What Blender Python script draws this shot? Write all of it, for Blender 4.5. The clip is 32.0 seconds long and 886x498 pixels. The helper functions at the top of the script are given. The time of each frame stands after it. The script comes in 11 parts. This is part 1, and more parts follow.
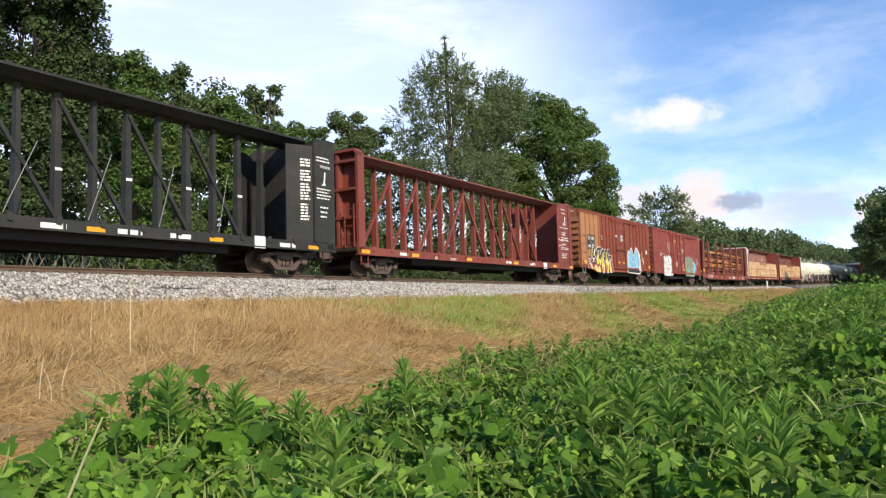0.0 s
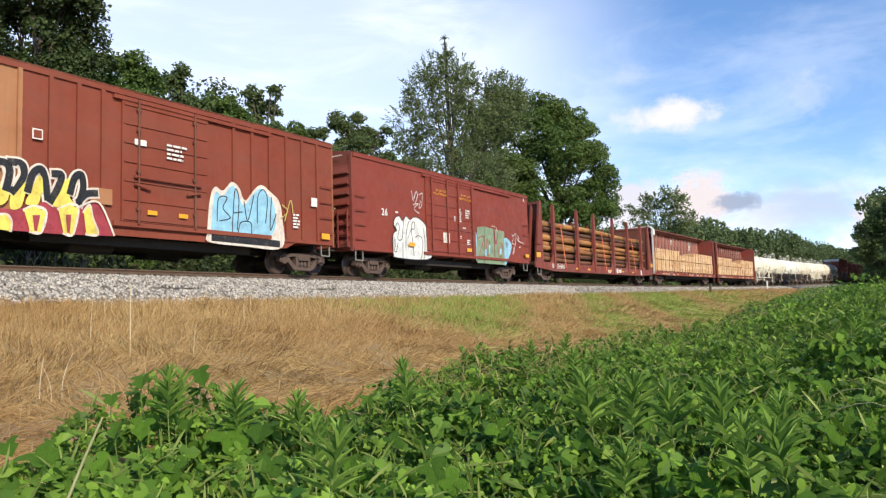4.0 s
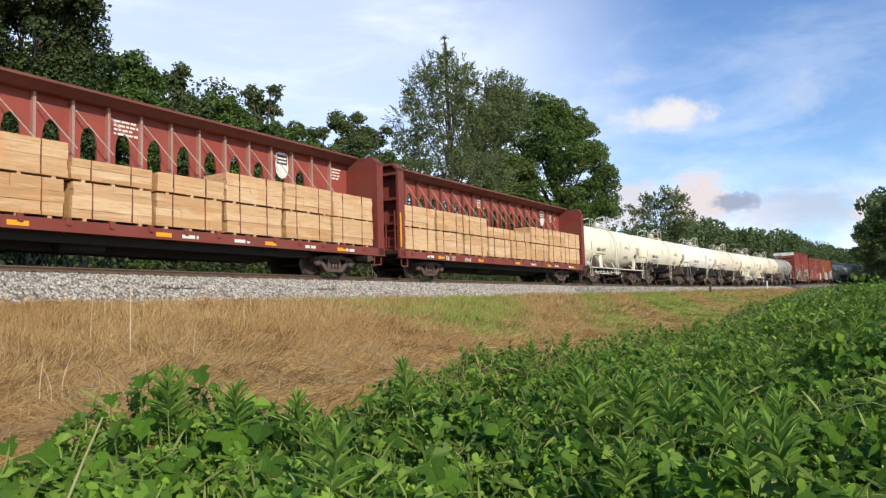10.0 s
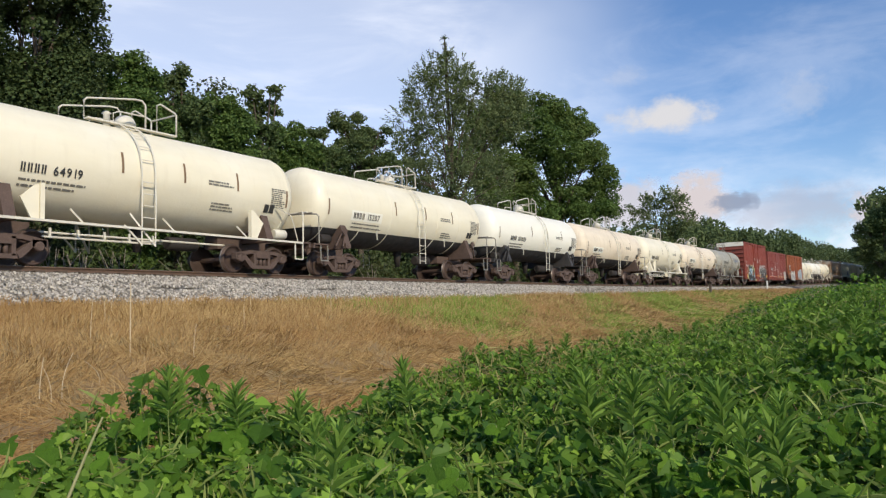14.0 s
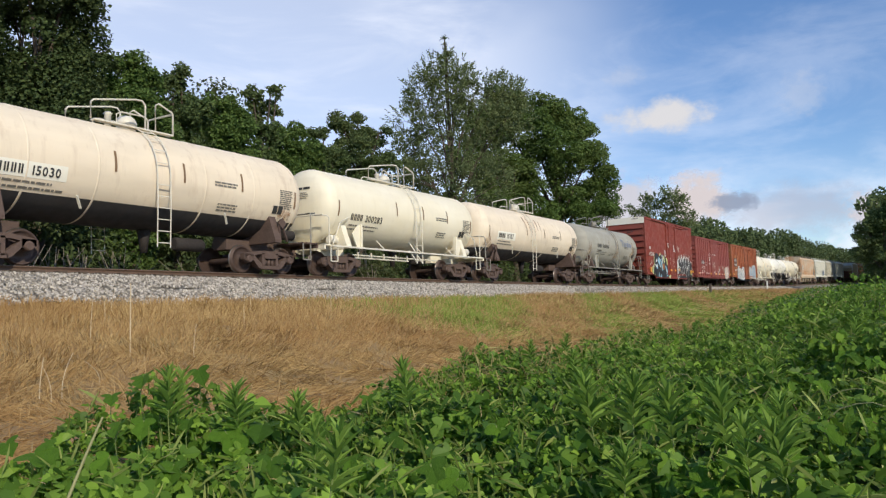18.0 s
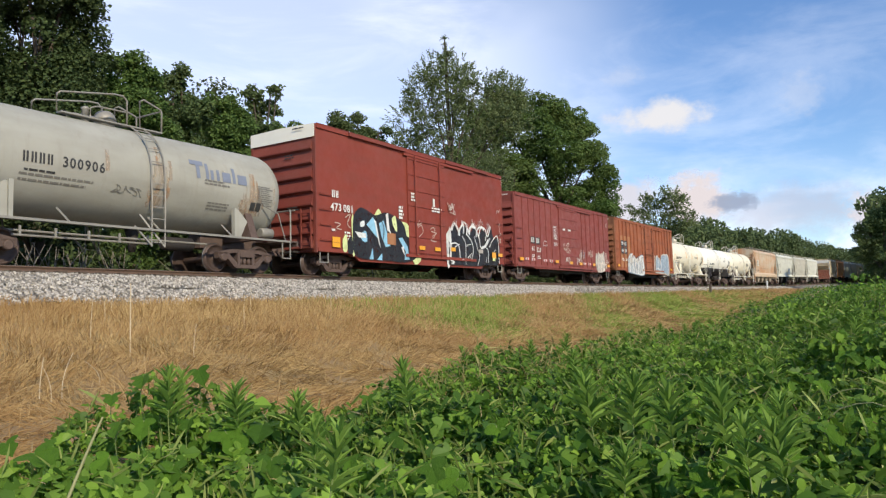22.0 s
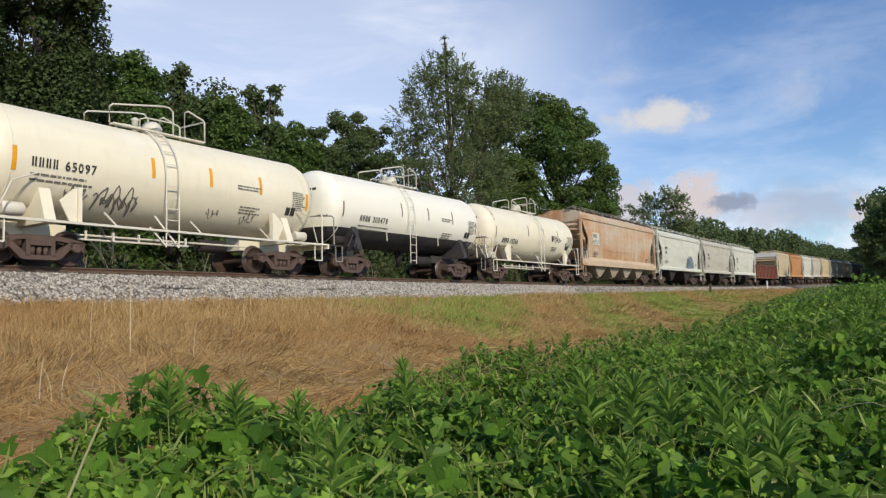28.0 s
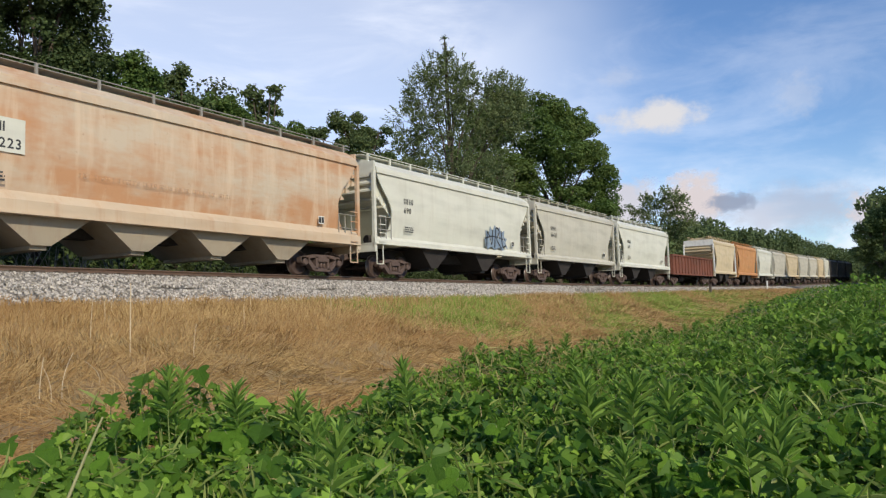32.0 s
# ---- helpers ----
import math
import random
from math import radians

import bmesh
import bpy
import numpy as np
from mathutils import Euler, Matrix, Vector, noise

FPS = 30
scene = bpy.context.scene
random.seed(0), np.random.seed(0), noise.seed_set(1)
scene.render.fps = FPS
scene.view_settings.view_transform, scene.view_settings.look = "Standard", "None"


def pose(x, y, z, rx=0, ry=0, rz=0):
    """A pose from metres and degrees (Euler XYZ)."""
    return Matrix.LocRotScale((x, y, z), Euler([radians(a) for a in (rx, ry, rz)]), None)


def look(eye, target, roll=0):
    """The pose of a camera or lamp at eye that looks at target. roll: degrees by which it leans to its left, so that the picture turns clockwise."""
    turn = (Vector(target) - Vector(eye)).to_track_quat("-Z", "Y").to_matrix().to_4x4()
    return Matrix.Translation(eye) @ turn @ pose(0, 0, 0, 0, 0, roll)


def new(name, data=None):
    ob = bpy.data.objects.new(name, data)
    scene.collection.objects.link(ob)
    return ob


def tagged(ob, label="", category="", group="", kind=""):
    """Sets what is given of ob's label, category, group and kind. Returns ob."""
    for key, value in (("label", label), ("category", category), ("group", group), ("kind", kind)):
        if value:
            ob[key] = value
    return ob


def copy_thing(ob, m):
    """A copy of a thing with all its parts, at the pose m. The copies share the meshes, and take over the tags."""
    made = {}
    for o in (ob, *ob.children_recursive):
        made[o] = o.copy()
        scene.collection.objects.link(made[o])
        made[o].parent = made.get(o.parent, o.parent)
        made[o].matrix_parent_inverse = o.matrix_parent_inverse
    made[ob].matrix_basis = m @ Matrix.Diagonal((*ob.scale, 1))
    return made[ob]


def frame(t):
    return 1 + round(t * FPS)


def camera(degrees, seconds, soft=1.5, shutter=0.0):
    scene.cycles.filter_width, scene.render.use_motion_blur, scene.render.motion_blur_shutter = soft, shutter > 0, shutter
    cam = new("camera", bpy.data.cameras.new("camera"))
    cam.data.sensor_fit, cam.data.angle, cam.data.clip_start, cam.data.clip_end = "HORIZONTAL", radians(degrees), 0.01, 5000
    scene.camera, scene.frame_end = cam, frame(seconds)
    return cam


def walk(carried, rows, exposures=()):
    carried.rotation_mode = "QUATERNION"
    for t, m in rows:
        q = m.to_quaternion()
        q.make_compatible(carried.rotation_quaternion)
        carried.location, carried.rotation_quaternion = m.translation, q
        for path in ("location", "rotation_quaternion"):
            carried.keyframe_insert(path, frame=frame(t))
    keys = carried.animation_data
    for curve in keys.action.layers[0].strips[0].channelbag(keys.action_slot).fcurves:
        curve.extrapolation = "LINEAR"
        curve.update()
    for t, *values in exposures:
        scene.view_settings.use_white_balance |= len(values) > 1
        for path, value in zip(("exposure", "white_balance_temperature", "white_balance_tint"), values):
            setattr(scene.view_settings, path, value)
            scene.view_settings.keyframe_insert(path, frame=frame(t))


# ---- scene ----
cam = camera(62.21, 32.0, soft=1.28)
EYE = pose(0.0, 0.0, 1.5, 94.918, 1.562, -58.312)
walk(cam, [(0.0, EYE), (32.0, EYE)], exposures=[(0.0, 0.10), (3.5, 0.06), (9.0, -0.13), (11.5, -0.20), (14.0, -0.40), (19.0, -0.40), (21.5, -0.24), (24.0, -0.02), (28.0, -0.47), (32.0, -0.38)])

# ---- daylight ----
SUN_AZ, SUN_EL = radians(-119), radians(31)      # towards the sun: -x, -y
SUN_DIR = Vector((math.cos(SUN_EL) * math.cos(SUN_AZ), math.cos(SUN_EL) * math.sin(SUN_AZ), math.sin(SUN_EL)))


def make_sky():
    w = bpy.data.worlds.new("sky")
    scene.world = w
    w.use_nodes = True
    nt = w.node_tree
    nt.nodes.clear()
    N, L = nt.nodes.new, nt.links.new
    out, bg = N("ShaderNodeOutputWorld"), N("ShaderNodeBackground")
    bg.inputs[1].default_value = 0.15
    sky = N("ShaderNodeTexSky")
    sky.sky_type, sky.sun_disc = "NISHITA", False
    sky.sun_elevation = SUN_EL
    sky.sun_rotation = math.pi / 2 - SUN_AZ
    sky.altitude, sky.air_density, sky.dust_density, sky.ozone_density = 100, 1.15, 0.25, 3.0
    co = N("ShaderNodeTexCoord")

    def noise_at(sc, loc, scale, detail, rough, lo, hi):
        mp = N("ShaderNodeMapping")
        mp.inputs["Location"].default_value, mp.inputs["Scale"].default_value = loc, sc
        mp.inputs["Rotation"].default_value = (0.0, 0.12, 0.35)
        L(co.outputs["Generated"], mp.inputs[0])
        nz = N("ShaderNodeTexNoise")
        nz.inputs["Scale"].default_value, nz.inputs["Detail"].default_value, nz.inputs["Roughness"].default_value = scale, detail, rough
        nz.inputs["Distortion"].default_value = 0.4
        L(mp.outputs[0], nz.inputs["Vector"])
        mr = N("ShaderNodeMapRange")
        mr.interpolation_type = "SMOOTHSTEP"
        mr.inputs[1].default_value, mr.inputs[2].default_value = lo, hi
        L(nz.outputs[0], mr.inputs[0])
        return mr.outputs[0]

    def blob(direction, inner, outer):
        d = Vector(direction).normalized()
        dot = N("ShaderNodeVectorMath")
        dot.operation = "DOT_PRODUCT"
        dot.inputs[1].default_value = d
        L(co.outputs["Generated"], dot.inputs[0])
        mr = N("ShaderNodeMapRange")
        mr.interpolation_type = "SMOOTHSTEP"
        mr.inputs[1].default_value, mr.inputs[2].default_value = math.cos(radians(outer)), math.cos(radians(inner))
        L(dot.outputs["Value"], mr.inputs[0])
        return mr.outputs[0]

    def m(op, a, b):
        nd = N("ShaderNodeMath")
        nd.operation = op
        nd.use_clamp = True
        for i, v in enumerate((a, b)):
            if isinstance(v, (int, float)):
                nd.inputs[i].default_value = v
            else:
                L(v, nd.inputs[i])
        return nd.outputs[0]

    wisps = noise_at((1.0, 1.6, 5.0), (0.4, 0.1, 0.2), 2.6, 8, 0.60, 0.44, 0.78)
    veil = noise_at((1.0, 1.0, 2.0), (2.3, 0.0, 0.6), 1.6, 4, 0.5, 0.40, 0.70)
    haze = N("ShaderNodeSeparateXYZ")
    L(co.outputs["Generated"], haze.inputs[0])
    low = N("ShaderNodeMapRange")
    low.interpolation_type = "SMOOTHSTEP"
    low.inputs[1].default_value, low.inputs[2].default_value = 0.26, 0.02
    L(haze.outputs[2], low.inputs[0])
    puffs = noise_at((1.0, 1.0, 2.4), (0.9, 0.35, 0.0), 7.0, 6, 0.55, 0.44, 0.66)
    lowcloud = m("MULTIPLY", puffs, low.outputs[0])
    west = blob((0.61, 0.745, 0.28), 0, 37)
    f1 = m("ADD", m("MULTIPLY", west, m("ADD", m("MULTIPLY", veil, 0.75), m("ADD", m("MULTIPLY", wisps, 0.32), 0.56))), m("MULTIPLY", wisps, m("ADD", m("MULTIPLY", veil, 0.26), 0.05)))
    f2 = m("ADD", m("ADD", m("MULTIPLY", f1, 0.8), m("MULTIPLY", lowcloud, 0.6)), m("MULTIPLY", low.outputs[0], 0.14))
    mix = N("ShaderNodeMix")
    mix.data_type = "RGBA"
    L(f2, mix.inputs["Factor"])
    tint = N("ShaderNodeVectorMath")
    tint.operation = "MULTIPLY"
    tint.inputs[1].default_value = (0.84, 1.0, 1.24)
    L(sky.outputs[0], tint.inputs[0])
    L(tint.outputs[0], mix.inputs["A"])
    mix.inputs["B"].default_value = (9.2, 9.5, 10.4, 1)
    L(mix.outputs["Result"], bg.inputs[0])
    L(bg.outputs[0], out.inputs[0])


def cloud(name, label, direction, w, h, seed, drift, strength=1.0, dist=2600.0, tone=(0.96, 0.95, 0.98), crisp=1.02):
    """A far cumulus: a flat soft-edged sheet that drifts slowly."""
    mt = bpy.data.materials.new("cloud_vapour")
    mt.use_nodes = True
    nt = mt.node_tree
    nt.nodes.clear()
    N, L = nt.nodes.new, nt.links.new
    co = N("ShaderNodeTexCoord")
    mp = N("ShaderNodeMapping")
    mp.inputs["Location"].default_value = (seed, seed * 1.7, 0)
    mp.inputs["Scale"].default_value = (2.2, 2.2 * h / w * 1.3, 1)
    L(co.outputs["Object"], mp.inputs[0])
    nz = N("ShaderNodeTexNoise")
    nz.inputs["Scale"].default_value, nz.inputs["Detail"].default_value, nz.inputs["Roughness"].default_value = 1.4, 7, 0.6
    L(mp.outputs[0], nz.inputs["Vector"])
    ln = N("ShaderNodeVectorMath")
    ln.operation = "LENGTH"
    L(co.outputs["Object"], ln.inputs[0])
    fall = N("ShaderNodeMapRange")
    fall.inputs[1].default_value, fall.inputs[2].default_value, fall.inputs[3].default_value, fall.inputs[4].default_value = 0.15, 1.0, 0.50, -0.35
    fall.clamp = True
    L(ln.outputs["Value"], fall.inputs[0])
    add = N("ShaderNodeMath")
    add.operation = "ADD"
    L(nz.outputs[0], add.inputs[0])
    L(fall.outputs[0], add.inputs[1])
    edge = N("ShaderNodeMapRange")
    edge.interpolation_type = "SMOOTHSTEP"
    edge.inputs[1].default_value, edge.inputs[2].default_value, edge.inputs[4].default_value = 0.50, crisp, strength
    L(add.outputs[0], edge.inputs[0])
    em, tr, mx, out = N("ShaderNodeEmission"), N("ShaderNodeBsdfTransparent"), N("ShaderNodeMixShader"), N("ShaderNodeOutputMaterial")
    em.inputs[0].default_value, em.inputs[1].default_value = (*tone, 1), 1.02
    L(edge.outputs[0], mx.inputs[0])
    L(tr.outputs[0], mx.inputs[1])
    L(em.outputs[0], mx.inputs[2])
    L(mx.outputs[0], out.inputs[0])
    me = bpy.data.meshes.new(name)
    me.from_pydata([(-1, -1, 0), (1, -1, 0), (1, 1, 0), (-1, 1, 0)], [], [(0, 1, 2, 3)])
    me.materials.append(mt)
    ob = tagged(new(name, me), label, "cloud", kind="structure")
    d = Vector(direction).normalized()
    side = d.cross(Vector((0, 0, 1))).normalized()
    at = Vector((0, 0, 1.5)) + d * dist
    ob.scale = (w / 2 * dist, h / 2 * dist, 1)
    ob.visible_shadow = False
    CLOUDS.append((ob, [(0.0, look(at, (0, 0, 1.5))), (32.0, look(at + side * (drift * dist), (0, 0, 1.5)))]))


CLOUDS = []
make_sky()
cloud("cloud", "white cumulus cloud low in the blue sky", (0.942, 0.232, 0.244), 0.24, 0.085, 1.3, -0.018, crisp=0.96)
cloud("cloud", "faint small cloud above a larger one", (0.915, 0.273, 0.296), 0.10, 0.05, 4.1, -0.012, 0.2)
cloud("cloud", "faint wisp of cloud in the blue sky", (0.9655, 0.074, 0.2495), 0.10, 0.11, 7.3, -0.010, 0.22)
cloud("cloud", "cream-white cloud bank behind the trees", (0.946, 0.294, 0.135), 0.20, 0.13, 9.9, -0.008, 0.8, tone=(0.90, 0.82, 0.84), crisp=0.9)
cloud("cloud", "cream-white cloud bank above the distant trees", (0.972, 0.205, 0.135), 0.17, 0.12, 21.4, -0.008, 1.0, tone=(0.93, 0.84, 0.85), crisp=0.85)
cloud("cloud", "broad pale violet cloud bank low in the sky", (0.989, 0.10, 0.115), 0.34, 0.12, 33.1, -0.006, 0.6, tone=(0.66, 0.66, 0.78))
cloud("cloud", "small grey-blue cloud in front of a pale bank", (0.979, 0.163, 0.128), 0.11, 0.048, 15.2, -0.008, 0.9, 2500.0, (0.40, 0.47, 0.63), crisp=0.85)
cloud("cloud", "white cloud edge beside a dark tree", (0.994, 0.018, 0.105), 0.08, 0.09, 12.5, -0.006, 0.8, tone=(0.92, 0.82, 0.84), crisp=0.9)
sun_data = bpy.data.lights.new("sun", "SUN")
sun_data.energy, sun_data.angle, sun_data.color = 4.9, radians(0.53), (1.0, 0.89, 0.70)
sun = new("sun", sun_data)
sun.matrix_world = look(SUN_DIR * 60, (0, 0, 0))


# ---- materials ----
def lin(c):
    return (*c, 1.0)


class Mat:
    """A small builder of node materials in object space."""

    def __init__(self, name, color, rough=0.7, metal=0.0):
        self.m = bpy.data.materials.new(name)
        self.m.use_nodes = True
        self.nt = self.m.node_tree
        self.b = self.nt.nodes["Principled BSDF"]
        self.b.inputs["Roughness"].default_value, self.b.inputs["Metallic"].default_value = rough, metal
        self.b.inputs["Base Color"].default_value = lin(color)
        self.col = None
        self.color = color
        self.co = self.N("ShaderNodeTexCoord").outputs["Object"]

    def N(self, kind):
        return self.nt.nodes.new(kind)

    def L(self, a, b):
        self.nt.links.new(a, b)

    def noise(self, scale, detail=4, rough=0.55, stretch=(1, 1, 1), lo=0.3, hi=0.7, shift=0.0, distort=0.0):
        mp = self.N("ShaderNodeMapping")
        mp.inputs["Scale"].default_value = stretch
        mp.inputs["Location"].default_value = (shift, shift * 0.7, shift * 1.3)
        self.L(self.co, mp.inputs[0])
        nz = self.N("ShaderNodeTexNoise")
        nz.inputs["Scale"].default_value, nz.inputs["Detail"].default_value, nz.inputs["Roughness"].default_value = scale, detail, rough
        nz.inputs["Distortion"].default_value = distort
        self.L(mp.outputs[0], nz.inputs["Vector"])
        mr = self.N("ShaderNodeMapRange")
        mr.inputs[1].default_value, mr.inputs[2].default_value = lo, hi
        self.L(nz.outputs[0], mr.inputs[0])
        return mr.outputs[0]

    def times(self, a, v):
        nd = self.N("ShaderNodeMath")
        nd.operation, nd.use_clamp = "MULTIPLY", True
        self.L(a, nd.inputs[0])
        if isinstance(v, (int, float)):
            nd.inputs[1].default_value = v
        else:
            self.L(v, nd.inputs[1])
        return nd.outputs[0]

    def random_object(self):
        return self.N("ShaderNodeObjectInfo").outputs["Random"]

    def random_island(self):
        return self.N("ShaderNodeNewGeometry").outputs["Random Per Island"]

    def blend(self, fac, color):
        mix = self.N("ShaderNodeMix")
        mix.data_type = "RGBA"
        if isinstance(fac, (int, float)):
            mix.inputs["Factor"].default_value = fac
        else:
            self.L(fac, mix.inputs["Factor"])
        if self.col is None:
            mix.inputs["A"].default_value = lin(self.color)
        else:
            self.L(self.col, mix.inputs["A"])
        mix.inputs["B"].default_value = lin(color)
        self.col = mix.outputs["Result"]
        self.L(self.col, self.b.inputs["Base Color"])
        return self

    def bump(self, h, strength=0.3, dist=0.01):
        bp = self.N("ShaderNodeBump")
        bp.inputs["Strength"].default_value, bp.inputs["Distance"].default_value = strength, dist
        self.L(h, bp.inputs["Height"])
        self.L(bp.outputs[0], self.b.inputs["Normal"])
        return self

    def rough_by(self, h, lo, hi):
        mr = self.N("ShaderNodeMapRange")
        mr.inputs[3].default_value, mr.inputs[4].default_value = lo, hi
        self.L(h, mr.inputs[0])
        self.L(mr.outputs[0], self.b.inputs["Roughness"])
        return self

    def leafy(self, color, amount=0.35):
        tr = self.N("ShaderNodeBsdfTranslucent")
        if self.col is not None:
            self.L(self.col, tr.inputs[0])
        else:
            tr.inputs[0].default_value = lin(color)
        mx = self.N("ShaderNodeMixShader")
        mx.inputs[0].default_value = amount
        self.L(self.b.outputs[0], mx.inputs[1])
        self.L(tr.outputs[0], mx.inputs[2])
        self.L(mx.outputs[0], self.nt.nodes["Material Output"].inputs[0])
        return self


def paint(name, color, fade, rust=0.25, streak=0.3, dirt=0.25, rough=0.55, rust_col=(0.16, 0.06, 0.025)):
    """Weathered railway paint: faded patches, vertical streaks, rust spots, grime."""
    a = Mat(name, color, rough)
    a.blend(a.noise(0.55, 4, 0.6, lo=0.35, hi=0.75), fade)
    a.blend(a.times(a.noise(1.6, 5, 0.65, (2.2, 2.2, 0.16), lo=0.52, hi=0.82), streak), rust_col)
    a.blend(a.times(a.noise(5.0, 6, 0.7, (1, 1, 0.5), lo=0.62, hi=0.78, shift=3.1), rust), rust_col)
    a.blend(a.times(a.noise(0.9, 3, 0.5, (0.5, 0.5, 2.2), lo=0.45, hi=0.8, shift=7.7), dirt), (0.09, 0.075, 0.06))
    a.b.inputs["Specular IOR Level"].default_value = 0.3
    a.rough_by(a.noise(3.0, 4, 0.6), rough - 0.12, rough + 0.25)
    a.bump(a.noise(9.0, 3, 0.6), 0.12, 0.01)
    return a.m


def leaf_material(name, dark, light, amount=0.35, rough=0.5, patch=None, clump=None, skew=False):
    a = Mat(name, dark, rough)
    a.blend(a.times(a.random_island(), a.random_island()) if skew else a.random_island(), light)
    if patch:
        a.blend(a.times(a.noise(0.16, 3, 0.6, lo=0.42, hi=0.72), 0.75), patch)
    if clump:
        a.blend(a.times(a.noise(0.9, 4, 0.65, lo=0.48, hi=0.66, shift=3.3), 0.6), clump)
    a.b.inputs["Specular IOR Level"].default_value = 0.2
    a.leafy(light, amount)
    return a.m


def plain(name, color, rough=0.6, metal=0.0, vary=0.25, scale=2.0):
    a = Mat(name, color, rough, metal)
    a.blend(a.times(a.noise(scale, 5, 0.65), vary), tuple(c * 0.45 for c in color))
    a.blend(a.times(a.noise(scale * 7, 4, 0.6, lo=0.5, hi=0.8, shift=2.2), vary), tuple(min(1, c * 1.5 + 0.02) for c in color))
    a.bump(a.noise(scale * 12, 3, 0.6), 0.15, 0.006)
    return a.m


# ---- shape helpers ----
def box(bm, x0, x1, y0, y1, z0, z1):
    v = [bm.verts.new(p) for p in ((x0, y0, z0), (x1, y0, z0), (x1, y1, z0), (x0, y1, z0), (x0, y0, z1), (x1, y0, z1), (x1, y1, z1), (x0, y1, z1))]
    for f in ((3, 2, 1, 0), (4, 5, 6, 7), (0, 1, 5, 4), (1, 2, 6, 5), (2, 3, 7, 6), (3, 0, 4, 7)):
        bm.faces.new([v[i] for i in f])
    return v


def bar(bm, a, b, w, h=None, up=(0, 0, 1)):
    """A square bar from a to b."""
    a, b, h = Vector(a), Vector(b), h or w
    d = (b - a).normalized()
    s = d.cross(Vector(up))
    if s.length < 1e-3:
        s = d.cross(Vector((1, 0, 0)))
    s.normalize()
    u = s.cross(d)
    q = [bm.verts.new(p + s * (i * w / 2) + u * (j * h / 2)) for p in (a, b) for i, j in ((-1, -1), (1, -1), (1, 1), (-1, 1))]
    for f in ((3, 2, 1, 0), (4, 5, 6, 7), (0, 1, 5, 4), (1, 2, 6, 5), (2, 3, 7, 6), (3, 0, 4, 7)):
        bm.faces.new([q[i] for i in f])


def tube(bm, pts, r, seg=6, r1=None, caps=True):
    """A round pipe along points, tapering to r1."""
    pts = [Vector(p) for p in pts]
    rings = []
    n = len(pts)
    for i, p in enumerate(pts):
        d = (pts[min(i + 1, n - 1)] - pts[max(i - 1, 0)]).normalized()
        s = d.cross(Vector((0, 0, 1)))
        if s.length < 1e-2:
            s = d.cross(Vector((1, 0, 0)))
        s.normalize()
        u = s.cross(d)
        rr = r if r1 is None else r + (r1 - r) * i / (n - 1)
        rings.append([bm.verts.new(p + (s * math.cos(k * 2 * math.pi / seg) + u * math.sin(k * 2 * math.pi / seg)) * rr) for k in range(seg)])
    for a, b in zip(rings, rings[1:]):
        for k in range(seg):
            f = bm.faces.new((a[k], a[(k + 1) % seg], b[(k + 1) % seg], b[k]))
            f.smooth = seg > 6
    if caps:
        bm.faces.new(rings[0][::-1])
        bm.faces.new(rings[-1])


def lathe(bm, prof, seg=32, axis="x", at=(0, 0, 0), smooth=True):
    """A turned body: prof is a row of (along, radius)."""
    rings = []
    at = Vector(at)
    for a, r in prof:
        ring = []
        for k in range(seg):
            c, s = math.cos(2 * math.pi * k / seg), math.sin(2 * math.pi * k / seg)
            p = {"x": (a, r * c, r * s), "y": (r * c, a, r * s), "z": (r * c, r * s, a)}[axis]
            ring.append(bm.verts.new(at + Vector(p)))
        rings.append(ring)
    for a, b in zip(rings, rings[1:]):
        for k in range(seg):
            f = bm.faces.new((a[k], a[(k + 1) % seg], b[(k + 1) % seg], b[k]))
            f.smooth = smooth
    bm.faces.new(rings[0][::-1])
    bm.faces.new(rings[-1])


def prism(bm, poly, y0, y1):
    """An (x, z) outline pushed through from y0 to y1."""
    a = [bm.verts.new((x, y0, z)) for x, z in poly]
    b = [bm.verts.new((x, y1, z)) for x, z in poly]
    bm.faces.new(a)
    bm.faces.new(b[::-1])
    for i in range(len(poly)):
        j = (i + 1) % len(poly)
        bm.faces.new((a[j], a[i], b[i], b[j]))


def slab(bm, poly, x0, x1):
    """A (y, z) outline pushed through from x0 to x1."""
    a = [bm.verts.new((x0, y, z)) for y, z in poly]
    b = [bm.verts.new((x1, y, z)) for y, z in poly]
    bm.faces.new(a)
    bm.faces.new(b[::-1])
    for i in range(len(poly)):
        j = (i + 1) % len(poly)
        bm.faces.new((a[j], a[i], b[i], b[j]))


def mesh_of(name, bm, material, bevel=0.0):
    if bevel:
        bmesh.ops.bevel(bm, geom=list(bm.edges), offset=bevel, segments=1, affect="EDGES", profile=0.5)
    bmesh.ops.recalc_face_normals(bm, faces=bm.faces)
    me = bpy.data.meshes.new(name)
    bm.to_mesh(me)
    bm.free()
    me.materials.append(material)
    return me


def part(name, bm, material, parent, label="", bevel=0.0):
    ob = new(name, mesh_of(name, bm, material, bevel))
    ob.parent = parent
    if label:
        tagged(ob, label)
    return ob


